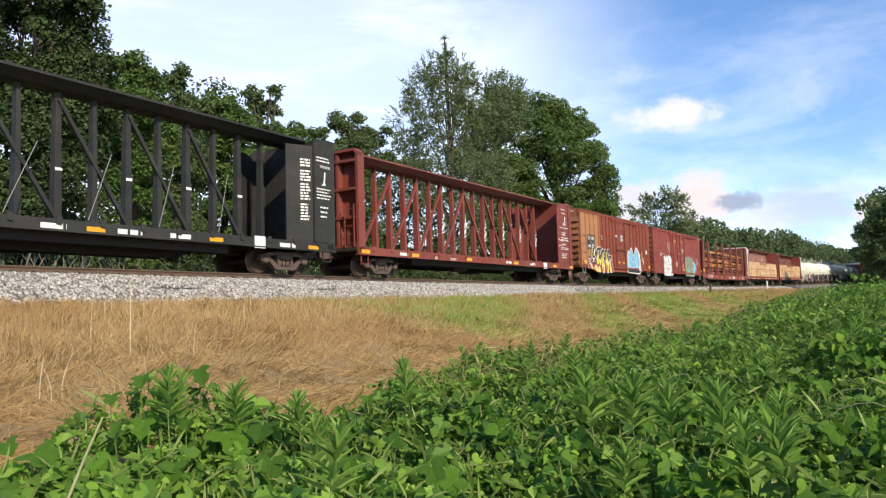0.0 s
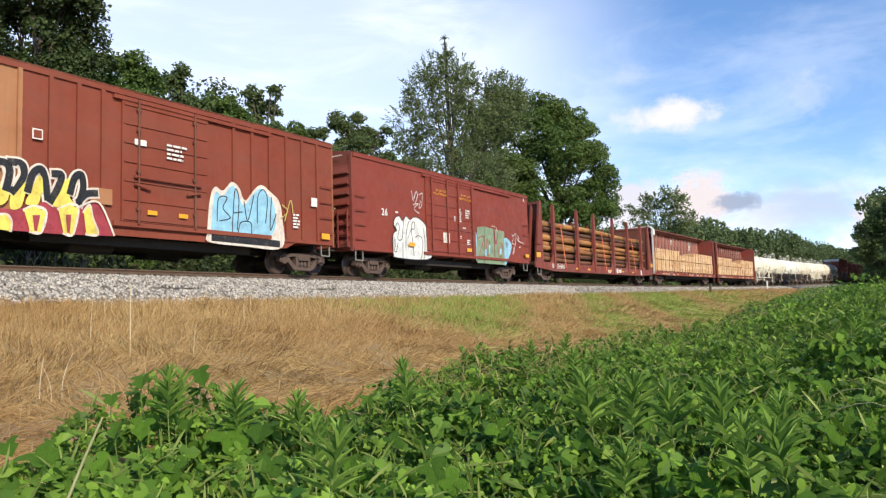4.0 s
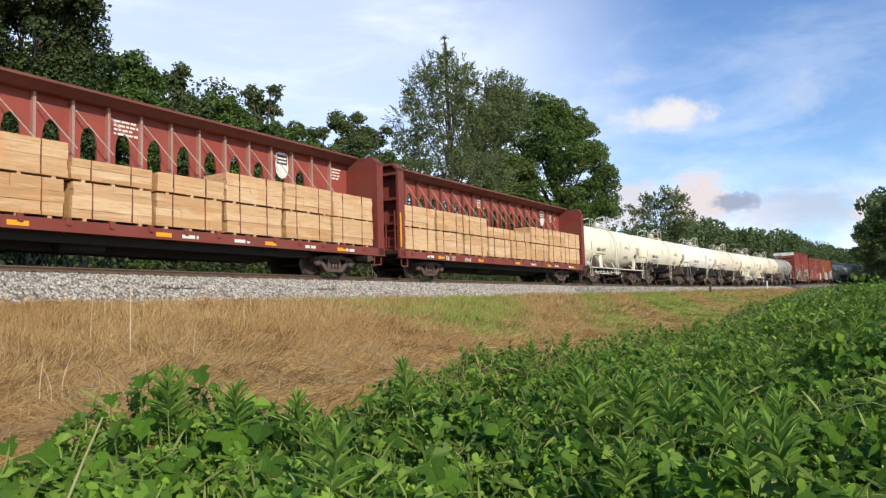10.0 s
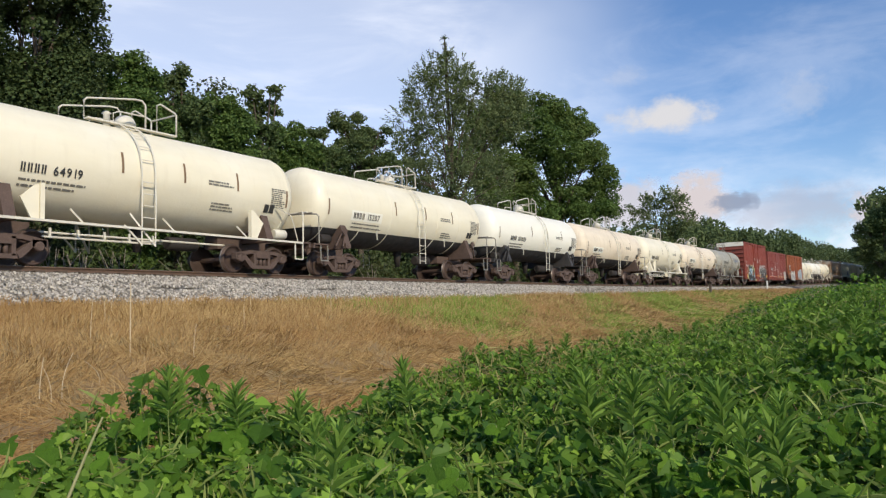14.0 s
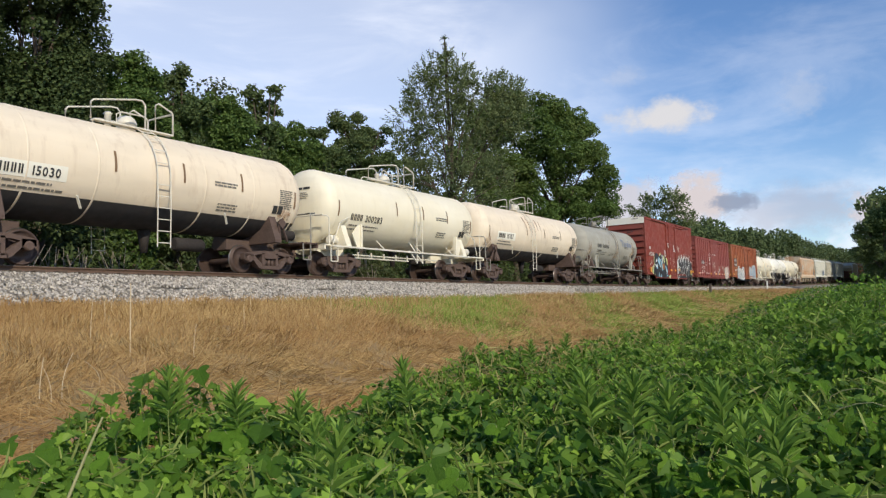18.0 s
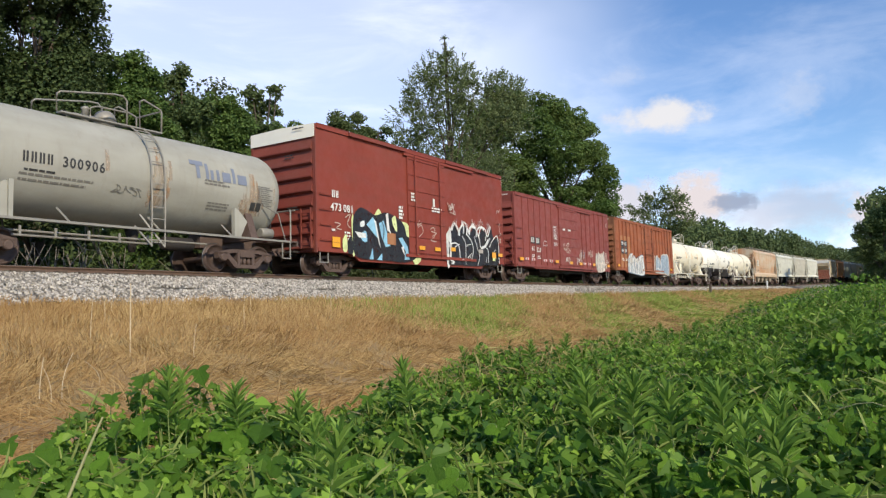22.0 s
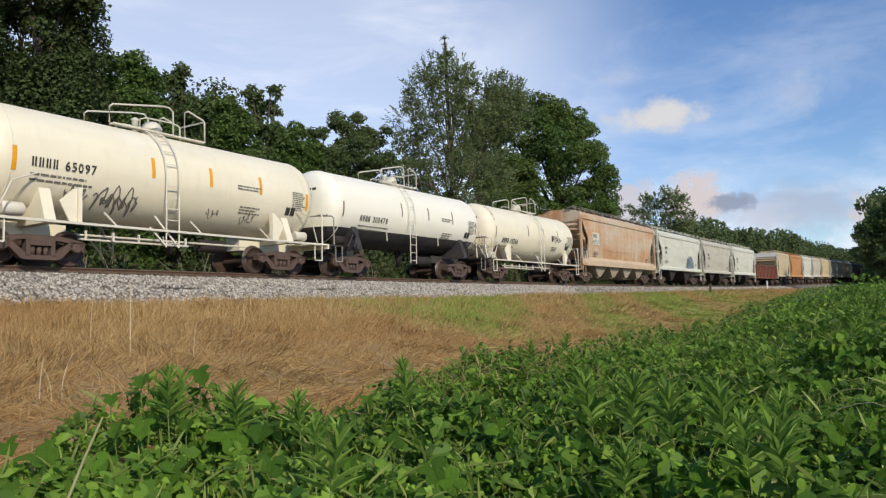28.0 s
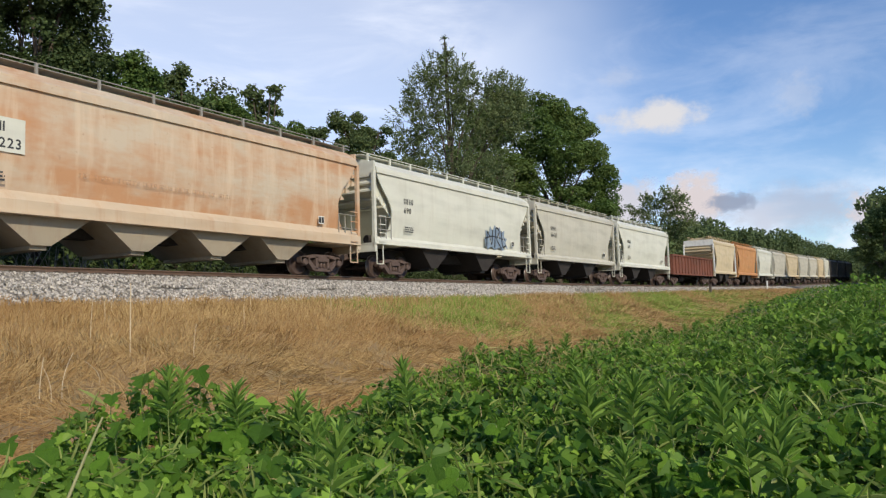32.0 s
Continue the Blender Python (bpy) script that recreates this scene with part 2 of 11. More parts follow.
def mesh_np(name, verts, faces, material, smooth=False):
    """A mesh from arrays; faces is (n, k)."""
    me = bpy.data.meshes.new(name)
    n, k = faces.shape
    me.vertices.add(len(verts))
    me.vertices.foreach_set("co", np.ascontiguousarray(verts, dtype=np.float32).ravel())
    me.loops.add(n * k)
    me.loops.foreach_set("vertex_index", np.ascontiguousarray(faces, dtype=np.int32).ravel())
    me.polygons.add(n)
    me.polygons.foreach_set("loop_start", np.arange(0, n * k, k, dtype=np.int32))
    if smooth:
        me.polygons.foreach_set("use_smooth", np.ones(n, dtype=bool))
    me.update(calc_edges=True)
    me.validate()
    me.materials.append(material)
    return me


# ---- the line of the track ----
TRACK_Y, BEND, RISE, SLOPE, SAG = 18.458, 0.000357, 2.846, 0.0026, 0.00007
S_FLAT, S_STRAIGHT = 170.0, 260.0


def track(s):
    """Centre of the track at rail-top height, and its heading."""
    if s <= 0:
        return s, TRACK_Y, RISE + SLOPE * max(s, -30), 0.0
    k = min(s, S_STRAIGHT)
    th = -BEND * k
    x, y = k, TRACK_Y - BEND * k * k / 2
    x, y = x + (s - k) * math.cos(th), y + (s - k) * math.sin(th)
    e = min(s, S_FLAT)
    z = RISE + SLOPE * e + SAG * e * e
    if s > S_FLAT:
        g, run = SLOPE + 2 * SAG * S_FLAT, min(s - S_FLAT, 120.0)
        z += g * run - g * run * run / 240.0
    return x, y, z, th


def track_np(x):
    k = np.clip(x, 0, S_STRAIGHT)
    y = TRACK_Y - BEND * k * k / 2 - (np.clip(x, 0, None) - k) * math.tan(BEND * S_STRAIGHT)
    e = np.clip(x, -30, S_FLAT)
    z = RISE + SLOPE * e + SAG * np.clip(e, 0, None) ** 2
    g = SLOPE + 2 * SAG * S_FLAT
    run = np.clip(x - S_FLAT, 0, 120.0)
    return y, z + g * run - g * run * run / 240.0


def wave(x, y, f=1.0, seed=0.0):
    return (np.sin(x * f * 1.7 + seed) * np.cos(y * f * 1.3 - seed * 2) + 0.5 * np.sin(x * f * 3.1 + y * f * 2.3 + seed * 3) + 0.3 * np.cos(y * f * 5.3 - x * f * 4.1 + seed)) / 1.8


def smooth01(a):
    a = np.clip(a, 0, 1)
    return a * a * (3 - 2 * a)


def edge_y(x):
    """Where the vines end and the dry grass begins."""
    return np.interp(x, [-30, 0, 2.6, 3.6, 4.4, 5.2, 6.2, 8.65, 9.4, 10.0, 11.6, 15.7, 23, 40, 66, 119, 180], [5.2, 4.7, 4.7, 4.6, 4.3, 4.3, 4.5, 5.35, 5.3, 4.7, 4.75, 5.1, 5.3, 7.1, 8.7, 11.3, 11.0])


VINE_HOLLOWS = [(2.78, 3.86, 0.12), (2.73, 3.56, 0.14), (5.49, 2.99, 0.24), (4.38, 2.10, 0.10), (5.66, 0.67, 0.20), (6.04, 0.39, 0.20), (8.94, 3.24, 0.28), (14.17, 2.17, 0.33), (6.23, 3.64, 0.22), (3.74, 0.80, 0.10), (4.09, 3.02, 0.13)]


def vine_top(x, y):
    """Height of the tops of the vines."""
    x = np.asarray(x, dtype=float)
    y = np.asarray(y, dtype=float)
    e = np.interp(x, [3, 6, 8.7, 11.6, 15.7, 19, 23, 30, 40, 66, 119], [0.72, 0.74, 0.78, 0.82, 0.80, 0.72, 0.62, 0.78, 1.06, 1.66, 3.35])
    # a bank rises away from the line, towards the near side
    turn = np.degrees(np.arctan2(y, np.maximum(x, 0.5)))
    rise = np.interp(x, [0, 3, 5, 10, 18, 30, 40, 80], [0.0, 0.10, 0.26, 0.58, 1.0, 0.95, 0.85, 0.6])
    z = e + rise * np.interp(turn, [-25, -8, 0.6, 2.8, 6.3, 10, 14, 22], [1.5, 1.2, 0.92, 0.74, 0.44, 0.11, 0.02, 0.0])
    z = z + 0.06 * wave(x, y, 0.8, 1.3) * np.clip(x / 6, 0.6, 1.6) + 0.07 * wave(x, y, 2.3, 4.0)
    z = z + (0.36 * wave(x, y, 0.55, 2.2) + 0.12 * wave(x, y, 1.3, 6.1)) * smooth01((x - 7) / 6) * np.interp(turn, [9, 13], [1.0, 0.25])
    z = z + 0.30 * np.exp(-((x - 2.95) ** 2 + (y - 3.85) ** 2) / 0.34) + 0.22 * np.exp(-((x - 9.5) ** 2 + (y - 5.2) ** 2) / 1.2)
    for hx, hy, hr in VINE_HOLLOWS:
        z = z - 0.17 * np.exp(-((x - hx) ** 2 + (y - hy) ** 2) / (2 * hr * hr))
    return z - 0.34 * smooth01((y - edge_y(x) + 0.45) / 0.7)


def ground_z(x, y):
    x = np.asarray(x, dtype=float)
    y = np.asarray(y, dtype=float)
    yc, zr = track_np(x)
    d = yc - y
    toe = zr - np.clip(1.12 - 0.006 * x, 0.6, 1.12)
    low = np.interp(x, [5, 15, 23, 40, 66, 95], [0.45, 0.58, 0.56, 0.95, 1.5, 2.34])
    z_near = toe + (low - toe) * smooth01((d - 2.9) / 9.8) ** 0.85
    bank = vine_top(x, y) - 0.45
    k = smooth01((edge_y(x) - y + 0.6) / 2.4)
    z_near = z_near * (1 - k) + np.minimum(bank, z_near * 0.5 + bank * 0.5 + 3 * k) * k
    z_far = zr - 0.75 + 0.02 * np.clip(-d - 8, 0, 60)
    z = np.where(d > 0, z_near, z_far)
    top = zr - 0.24
    z = np.where((d > 0) & (d < 3.1), np.minimum(top, top - (top - toe + 0.1) * np.clip((d - 1.2) / 1.9, 0, 1)), z)
    z = np.where((d <= 0) & (d > -3.1), np.minimum(top, top - 0.56 * np.clip((-d - 1.75) / 1.35, 0, 1)), z)
    far = smooth01((np.hypot(x, y) - 300) / 500)
    z = z * (1 - far) + 6.0 * far
    soft = np.clip((np.abs(d) - 3.1) / 1.0, 0, 1)
    return z + soft * (0.06 * wave(x, y, 0.9, 2.0) + 0.035 * wave(x, y, 2.7, 5.0))


def lines(*spans):
    out = []
    for a, b, n in spans:
        out += list(np.linspace(a, b, n, endpoint=False))
    return np.array(out + [spans[-1][1]])


def build_ground():
    a = Mat("soil_and_thatch", (0.30, 0.19, 0.085), 0.95)
    a.blend(a.noise(1.3, 5, 0.65), (0.42, 0.29, 0.13))
    a.blend(a.times(a.noise(0.35, 3, 0.6, lo=0.5, hi=0.7, shift=4), 0.5), (0.13, 0.15, 0.04))
    a.bump(a.noise(14, 4, 0.7), 0.6, 0.05)
    xs = lines((-2400, -400, 6), (-400, -60, 10), (-60, -8, 26), (-8, 60, 150), (60, 160, 70), (160, 420, 60), (420, 2600, 12))
    ys = lines((-2400, -300, 6), (-300, -30, 14), (-30, -4, 20), (-4, 24, 110), (24, 70, 24), (70, 400, 16), (400, 2400, 8))
    X, Y = np.meshgrid(xs, ys, indexing="ij")
    Z = ground_z(X, Y)
    nx, ny = X.shape
    idx = np.arange(nx * ny).reshape(nx, ny)
    faces = np.stack([idx[:-1, :-1], idx[1:, :-1], idx[1:, 1:], idx[:-1, 1:]], -1).reshape(-1, 4)
    ob = new("ground", mesh_np("ground", np.stack([X, Y, Z], -1).reshape(-1, 3), faces, a.m, True))
    tagged(ob, "sloping earth under dry thatch beside the railway", "ground", kind="structure")


build_ground()


# ---- the railway ----
def build_track():
    bal = Mat("ballast_stone", (0.31, 0.28, 0.24), 0.9)
    bal.blend(bal.noise(24, 5, 0.75, lo=0.35, hi=0.65), (0.17, 0.155, 0.14))
    bal.blend(bal.noise(31, 4, 0.7, lo=0.55, hi=0.68, shift=2), (0.55, 0.50, 0.44))
    bal.bump(bal.noise(26, 4, 0.8), 1.0, 0.06)
    xs = lines((-160, -10, 30), (-10, 60, 280), (60, 220, 200), (220, 700, 80))
    prof = np.array([(-3.25, -0.80), (-1.75, -0.17), (-0.9, -0.165), (0, -0.17), (0.68, -0.18), (0.83, -0.20), (1.25, -0.22), (1.55, -0.28), (1.85, -0.38), (2.2, -0.52), (2.6, -0.68), (3.0, -0.86), (3.35, -1.05)])
    V = []
    for s in xs:
        x, y, z, th = track(s)
        for d, h in prof:
            hh = h * (1.0 if d <= 1.6 else np.interp(s, [0, 70], [1.0, 0.70]))
            if d > 2.4:
                hh += 0.05 * math.sin(s * 0.9) + 0.03 * math.sin(s * 2.3)
            V.append((x + math.sin(th) * d, y - math.cos(th) * d, z + hh))
    k = len(prof)
    idx = np.arange(len(V)).reshape(-1, k)
    F = np.stack([idx[:-1, :-1], idx[:-1, 1:], idx[1:, 1:], idx[1:, :-1]], -1).reshape(-1, 4)
    bed = tagged(new("ballast_bed", mesh_np("ballast_bed", np.array(V), F, bal.m)), "bed of grey crushed stone under the rails", "ballast", kind="structure")
    # loose stones
    st = Mat("loose_stone", (0.13, 0.118, 0.10), 0.9)
    st.blend(st.random_island(), (0.62, 0.57, 0.50))
    rs = np.random.RandomState(5)
    n = 48000
    s = np.concatenate([rs.uniform(4, 40, 36000), rs.uniform(40, 120, n - 36000)])
    d = rs.uniform(0.95, 3.35, n) + 0.12 * np.sin(s * 1.7)
    P = np.array([track(a) for a in s])
    h = np.interp(d, prof[:, 0], prof[:, 1]) * np.where(d <= 1.6, 1.0, np.interp(s, [0, 70], [1.0, 0.70]))
    h = h + np.where(d > 2.4, 0.05 * np.sin(s * 0.9) + 0.03 * np.sin(s * 2.3), 0)
    C = np.stack([P[:, 0] + np.sin(P[:, 3]) * d, P[:, 1] - np.cos(P[:, 3]) * d, P[:, 2] + h + 0.012], -1)
    octa = np.array([(1, 0, 0), (-0.8, 0.5, 0.1), (-0.5, -0.9, 0), (0.1, 0.2, 0.8), (0, -0.1, -0.8)])
    tri = np.array([(0, 1, 3), (1, 2, 3), (2, 0, 3), (1, 0, 4), (2, 1, 4), (0, 2, 4)])
    R = rs.normal(size=(n, 3, 3))
    Q = np.linalg.qr(R)[0]
    size = rs.uniform(0.024, 0.062, n) * np.interp(s, [0, 120], [1, 1.7])
    verts = (np.einsum("nij,kj->nki", Q, octa) * size[:, None, None] + C[:, None, :]).reshape(-1, 3)
    faces = (tri[None] + 5 * np.arange(n)[:, None, None]).reshape(-1, 3)
    tagged(new("ballast_stones", mesh_np("ballast_stones", verts, faces, st.m)), "loose angular grey ballast stones on the shoulder", "gravel", kind="stuff")
    # rails
    steel = plain("rusty_rail_steel", (0.17, 0.105, 0.07), 0.6, 0.3, 0.5, 3.0)
    shine = plain("worn_rail_head", (0.42, 0.38, 0.34), 0.35, 0.8, 0.3, 3.0)
    rail_prof = [(-0.07, -0.172), (0.07, -0.172), (0.07, -0.155), (0.012, -0.14), (0.012, -0.045), (0.036, -0.035), (0.036, -0.006), (-0.036, -0.006), (-0.036, -0.035), (-0.012, -0.045), (-0.012, -0.14), (-0.07, -0.155)]
    rails = tagged(new("railway_track"), "pair of rusty steel rails on wooden sleepers", "railway track", kind="structure")
    ss = lines((-160, 0, 40), (0, 300, 150), (300, 700, 60))
    for side in (-1, 1):
        for nm, pr, mt in (("rail", rail_prof, steel), ("rail_head", [(-0.03, -0.005), (0.03, -0.005), (0.024, 0.0), (-0.024, 0.0)], shine)):
            V = []
            for a in ss:
                x, y, z, th = track(a)
                for o, h in pr:
                    dd = side * 0.7525 + o
                    V.append((x - math.sin(th) * -dd, y - math.cos(th) * dd, z + h))
            k = len(pr)
            idx = np.arange(len(V)).reshape(-1, k)
            F = np.stack([idx[:-1], np.roll(idx[:-1], -1, 1), np.roll(idx[1:], -1, 1), idx[1:]], -1).reshape(-1, 4)
            ob = new(nm, mesh_np(nm, np.array(V), F, mt))
            ob.parent = rails
    wood = plain("sleeper_wood", (0.10, 0.075, 0.055), 0.9, 0, 0.5, 2.5)
    bm = bmesh.new()
    box(bm, -0.115, 0.115, -1.3, 1.3, -0.33, -0.14)
    tie = mesh_of("sleeper", bm, wood)
    for i in range(250):
        x, y, z, th = track(-4 + i * 0.55)
        ob = new("sleeper", tie)
        ob.parent = rails
        ob.matrix_basis = pose(x, y, z, 0, 0, math.degrees(th))


build_track()


# ---- plants ----
def leaf_field(name, C, D, N, size, outline, material, fold=0.25):
    """Leaves at C, pointing along D with normals N; outline is half a leaf in (along, across)."""
    n = len(C)
    D = D / np.linalg.norm(D, axis=1, keepdims=True)
    N = N - (N * D).sum(1, keepdims=True) * D
    N /= np.linalg.norm(N, axis=1, keepdims=True)
    S = np.cross(N, D)
    half = np.array(outline)
    k = len(half)
    pts, rows = [], []
    for sgn in (1, -1):
        base = len(pts)
        for a, w in half:
            droop = -0.28 * a * a
            pts.append((a, sgn * w, w * fold + droop))
        for i in range(1, k - 1):
            rows.append((base, base + i, base + i + 1) if sgn > 0 else (base, base + i + 1, base + i))
    pts, rows = np.array(pts), np.array(rows)
    verts = C[:, None, :] + size[:, None, None] * (pts[None, :, 0:1] * D[:, None, :] + pts[None, :, 1:2] * S[:, None, :] + pts[None, :, 2:3] * N[:, None, :])
    faces = rows[None] + len(pts) * np.arange(n)[:, None, None]
    return mesh_np(name, verts.reshape(-1, 3), faces.reshape(-1, 3), material, True)


LOBED_LEAF = [(0.0, 0.0), (-0.15, 0.17), (-0.08, 0.42), (0.09, 0.57), (0.24, 0.50), (0.29, 0.25), (0.44, 0.31), (0.62, 0.40), (0.75, 0.30), (0.88, 0.12), (1.0, 0.0)]
VINE_LEAF = [(0.0, 0.0), (-0.05, 0.30), (0.22, 0.50), (0.42, 0.36), (0.60, 0.42), (0.78, 0.20), (1.0, 0.0)]
OVAL_LEAF = [(0.0, 0.0), (0.25, 0.34), (0.6, 0.30), (1.0, 0.0)]
MID_LEAF = [(0.0, 0.0), (0.06, 0.40), (0.42, 0.42), (0.72, 0.28), (1.0, 0.0)]
TWIG = [(0.0, 0.0), (0.3, 0.025), (0.7, 0.02), (1.0, 0.0)]
BLADE = [(0.0, 0.0), (0.3, 0.05), (0.7, 0.04), (1.0, 0.0)]
SPRIG = [(0.0, 0.0), (0.45, 0.42), (1.0, 0.0)]


def vine_points(rs, n, r0, r1, a0, a1, power=1.0):
    r = r0 + (r1 - r0) * rs.uniform(0, 1, n) ** power
    a = np.radians(rs.uniform(a0, a1, n))
    x, y = r * np.cos(a), r * np.sin(a)
    ok = y < edge_y(x) + 0.15 * np.sin(x * 7) + 0.1 * np.sin(x * 17) + rs.normal(0, 0.15, n)
    ok &= wave(x, y, 1.9, 6.0) + 0.5 * wave(x, y, 4.7, 2.0) > -0.42 + rs.normal(0, 0.10, n)
    return x[ok], y[ok]


def build_vines():
    mat = leaf_material("vine_leaf", (0.062, 0.152, 0.018), (0.340, 0.540, 0.075), 0.46, 0.55, (0.240, 0.390, 0.055), (0.040, 0.100, 0.020), True)
    mat2 = leaf_material("young_vine_leaf", (0.17, 0.29, 0.04), (0.35, 0.49, 0.10), 0.45, 0.5)
    mat3 = leaf_material("grassy_blade", (0.15, 0.215, 0.04), (0.37, 0.43, 0.13), 0.35, 0.6)
    mat4 = leaf_material("dead_stem", (0.28, 0.21, 0.10), (0.50, 0.42, 0.24), 0.2, 0.8)
    mat5 = leaf_material("old_vine_leaf", (0.055, 0.130, 0.022), (0.205, 0.355, 0.058), 0.46, 0.5, (0.16, 0.25, 0.05), (0.040, 0.095, 0.022))
    mat6 = leaf_material("yellowing_vine_leaf", (0.36, 0.40, 0.10), (0.62, 0.60, 0.26), 0.4, 0.6)
    mat7 = leaf_material("pale_grass_blade", (0.26, 0.24, 0.08), (0.52, 0.46, 0.20), 0.35, 0.7)
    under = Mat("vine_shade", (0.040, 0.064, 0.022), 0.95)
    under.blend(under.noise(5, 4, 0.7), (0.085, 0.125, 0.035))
    rs = np.random.RandomState(11)
    for label, n, r0, r1, lo, hi, outline, pw, ang, mt in (
            ("broad lobed green vine leaves", 11000, 1.9, 7.5, 0.045, 0.110, LOBED_LEAF, 0.95, (-8, 76), mat),
            ("old dark lobed vine leaves", 9000, 1.9, 8.5, 0.040, 0.100, LOBED_LEAF, 0.95, (-8, 76), mat5),
            ("close growth of small lobed vine leaves", 14000, 2.0, 7.5, 0.028, 0.062, VINE_LEAF, 0.85, (-8, 74), mat),
            ("pale young leaves scattered in the vines", 15000, 2.0, 24.0, 0.030, 0.075, MID_LEAF, 0.9, (-8, 70), mat2),
            ("yellowing small leaves and buds in the vines", 3200, 2.2, 16.0, 0.012, 0.030, OVAL_LEAF, 0.9, (-8, 66), mat6),
            ("small new leaves filling the gaps in the vines", 15000, 2.3, 11.0, 0.016, 0.038, OVAL_LEAF, 0.9, (-8, 60), mat2),
            ("thick carpet of green climbing vine on the bank", 62000, 6.5, 25.0, 0.028, 0.082, VINE_LEAF, 1.0, (-6, 50), mat),
            ("old dark leaves of the vine on the bank", 32000, 6.5, 25.0, 0.028, 0.080, MID_LEAF, 1.0, (-6, 50), mat5),
            ("thin grassy blades growing up through the vines", 34000, 2.4, 26.0, 0.05, 0.16, BLADE, 1.0, (-6, 66), mat3),
            ("pale grass growing through the edge of the vines", 60000, 7.0, 45.0, 0.07, 0.20, BLADE, 1.0, (4, 50), mat7),
            ("dead tan stems and stalks caught in the vines", 7000, 3.5, 22.0, 0.03, 0.10, TWIG, 1.0, (-6, 66), mat4),
            ("distant carpet of green vine on the rising bank", 40000, 20.0, 130.0, 0.08, 0.24, OVAL_LEAF, 1.5, (-8, 22), mat),
            ("distant old leaves of the vine on the rising bank", 22000, 20.0, 130.0, 0.08, 0.24, OVAL_LEAF, 1.5, (-8, 22), mat5)):
        x, y = vine_points(rs, n, r0, r1, *ang, power=pw)
        if mt is mat7:
            near_edge = y > edge_y(x) - 1.9 + 0.7 * wave(x, y, 0.9, 5.0)
            x, y = x[near_edge], y[near_edge]
        n = len(x)
        size = rs.uniform(lo, hi, n) * (1 + 0.5 * (rs.uniform(0, 1, n) < 0.06))
        depth = rs.uniform(0, 1, n) ** 1.5
        clump = 0.17 * wave(x, y, 2.6, 1.0) + 0.13 * wave(x, y, 6.0, 5.0) + 0.09 * wave(x, y, 1.5, 9.0) - 0.03
        z = vine_top(x, y) + clump * np.clip(np.hypot(x, y) / 6, 0.7, 1.1) + 0.04 - depth * 0.32 * np.clip(size / 0.10, 0.9, 2)
        grassy = outline in (BLADE, TWIG)
        D = np.stack([rs.normal(-0.25, 1, n), rs.normal(-0.25, 1, n), rs.normal(1.1 if grassy else -0.35, 0.45, n)], -1)
        N = np.stack([rs.normal(0.1, 0.65, n), rs.normal(-0.4, 0.65, n), np.full(n, 0.85)], -1)
        me = leaf_field("vine_leaves", np.stack([x, y, z], -1), D, N, size, outline, mt)
        tagged(new("vine_leaves", me), label, "vine", kind="stuff")
    # soil and stems below the leaves as one sheet, its colour darkened for shade
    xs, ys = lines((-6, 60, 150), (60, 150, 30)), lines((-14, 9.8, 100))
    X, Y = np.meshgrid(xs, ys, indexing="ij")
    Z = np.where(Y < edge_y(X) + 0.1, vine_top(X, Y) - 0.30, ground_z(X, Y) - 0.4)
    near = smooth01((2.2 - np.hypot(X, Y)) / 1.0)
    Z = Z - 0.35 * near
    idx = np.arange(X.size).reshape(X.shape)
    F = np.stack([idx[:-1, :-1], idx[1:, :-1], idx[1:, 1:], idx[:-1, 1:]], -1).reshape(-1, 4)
    tagged(new("vine_underlay", mesh_np("vine_underlay", np.stack([X, Y, Z], -1).reshape(-1, 3), F, under.m, True)), "soil and stems under the vines, with shade in their colour", "undergrowth", kind="stuff")


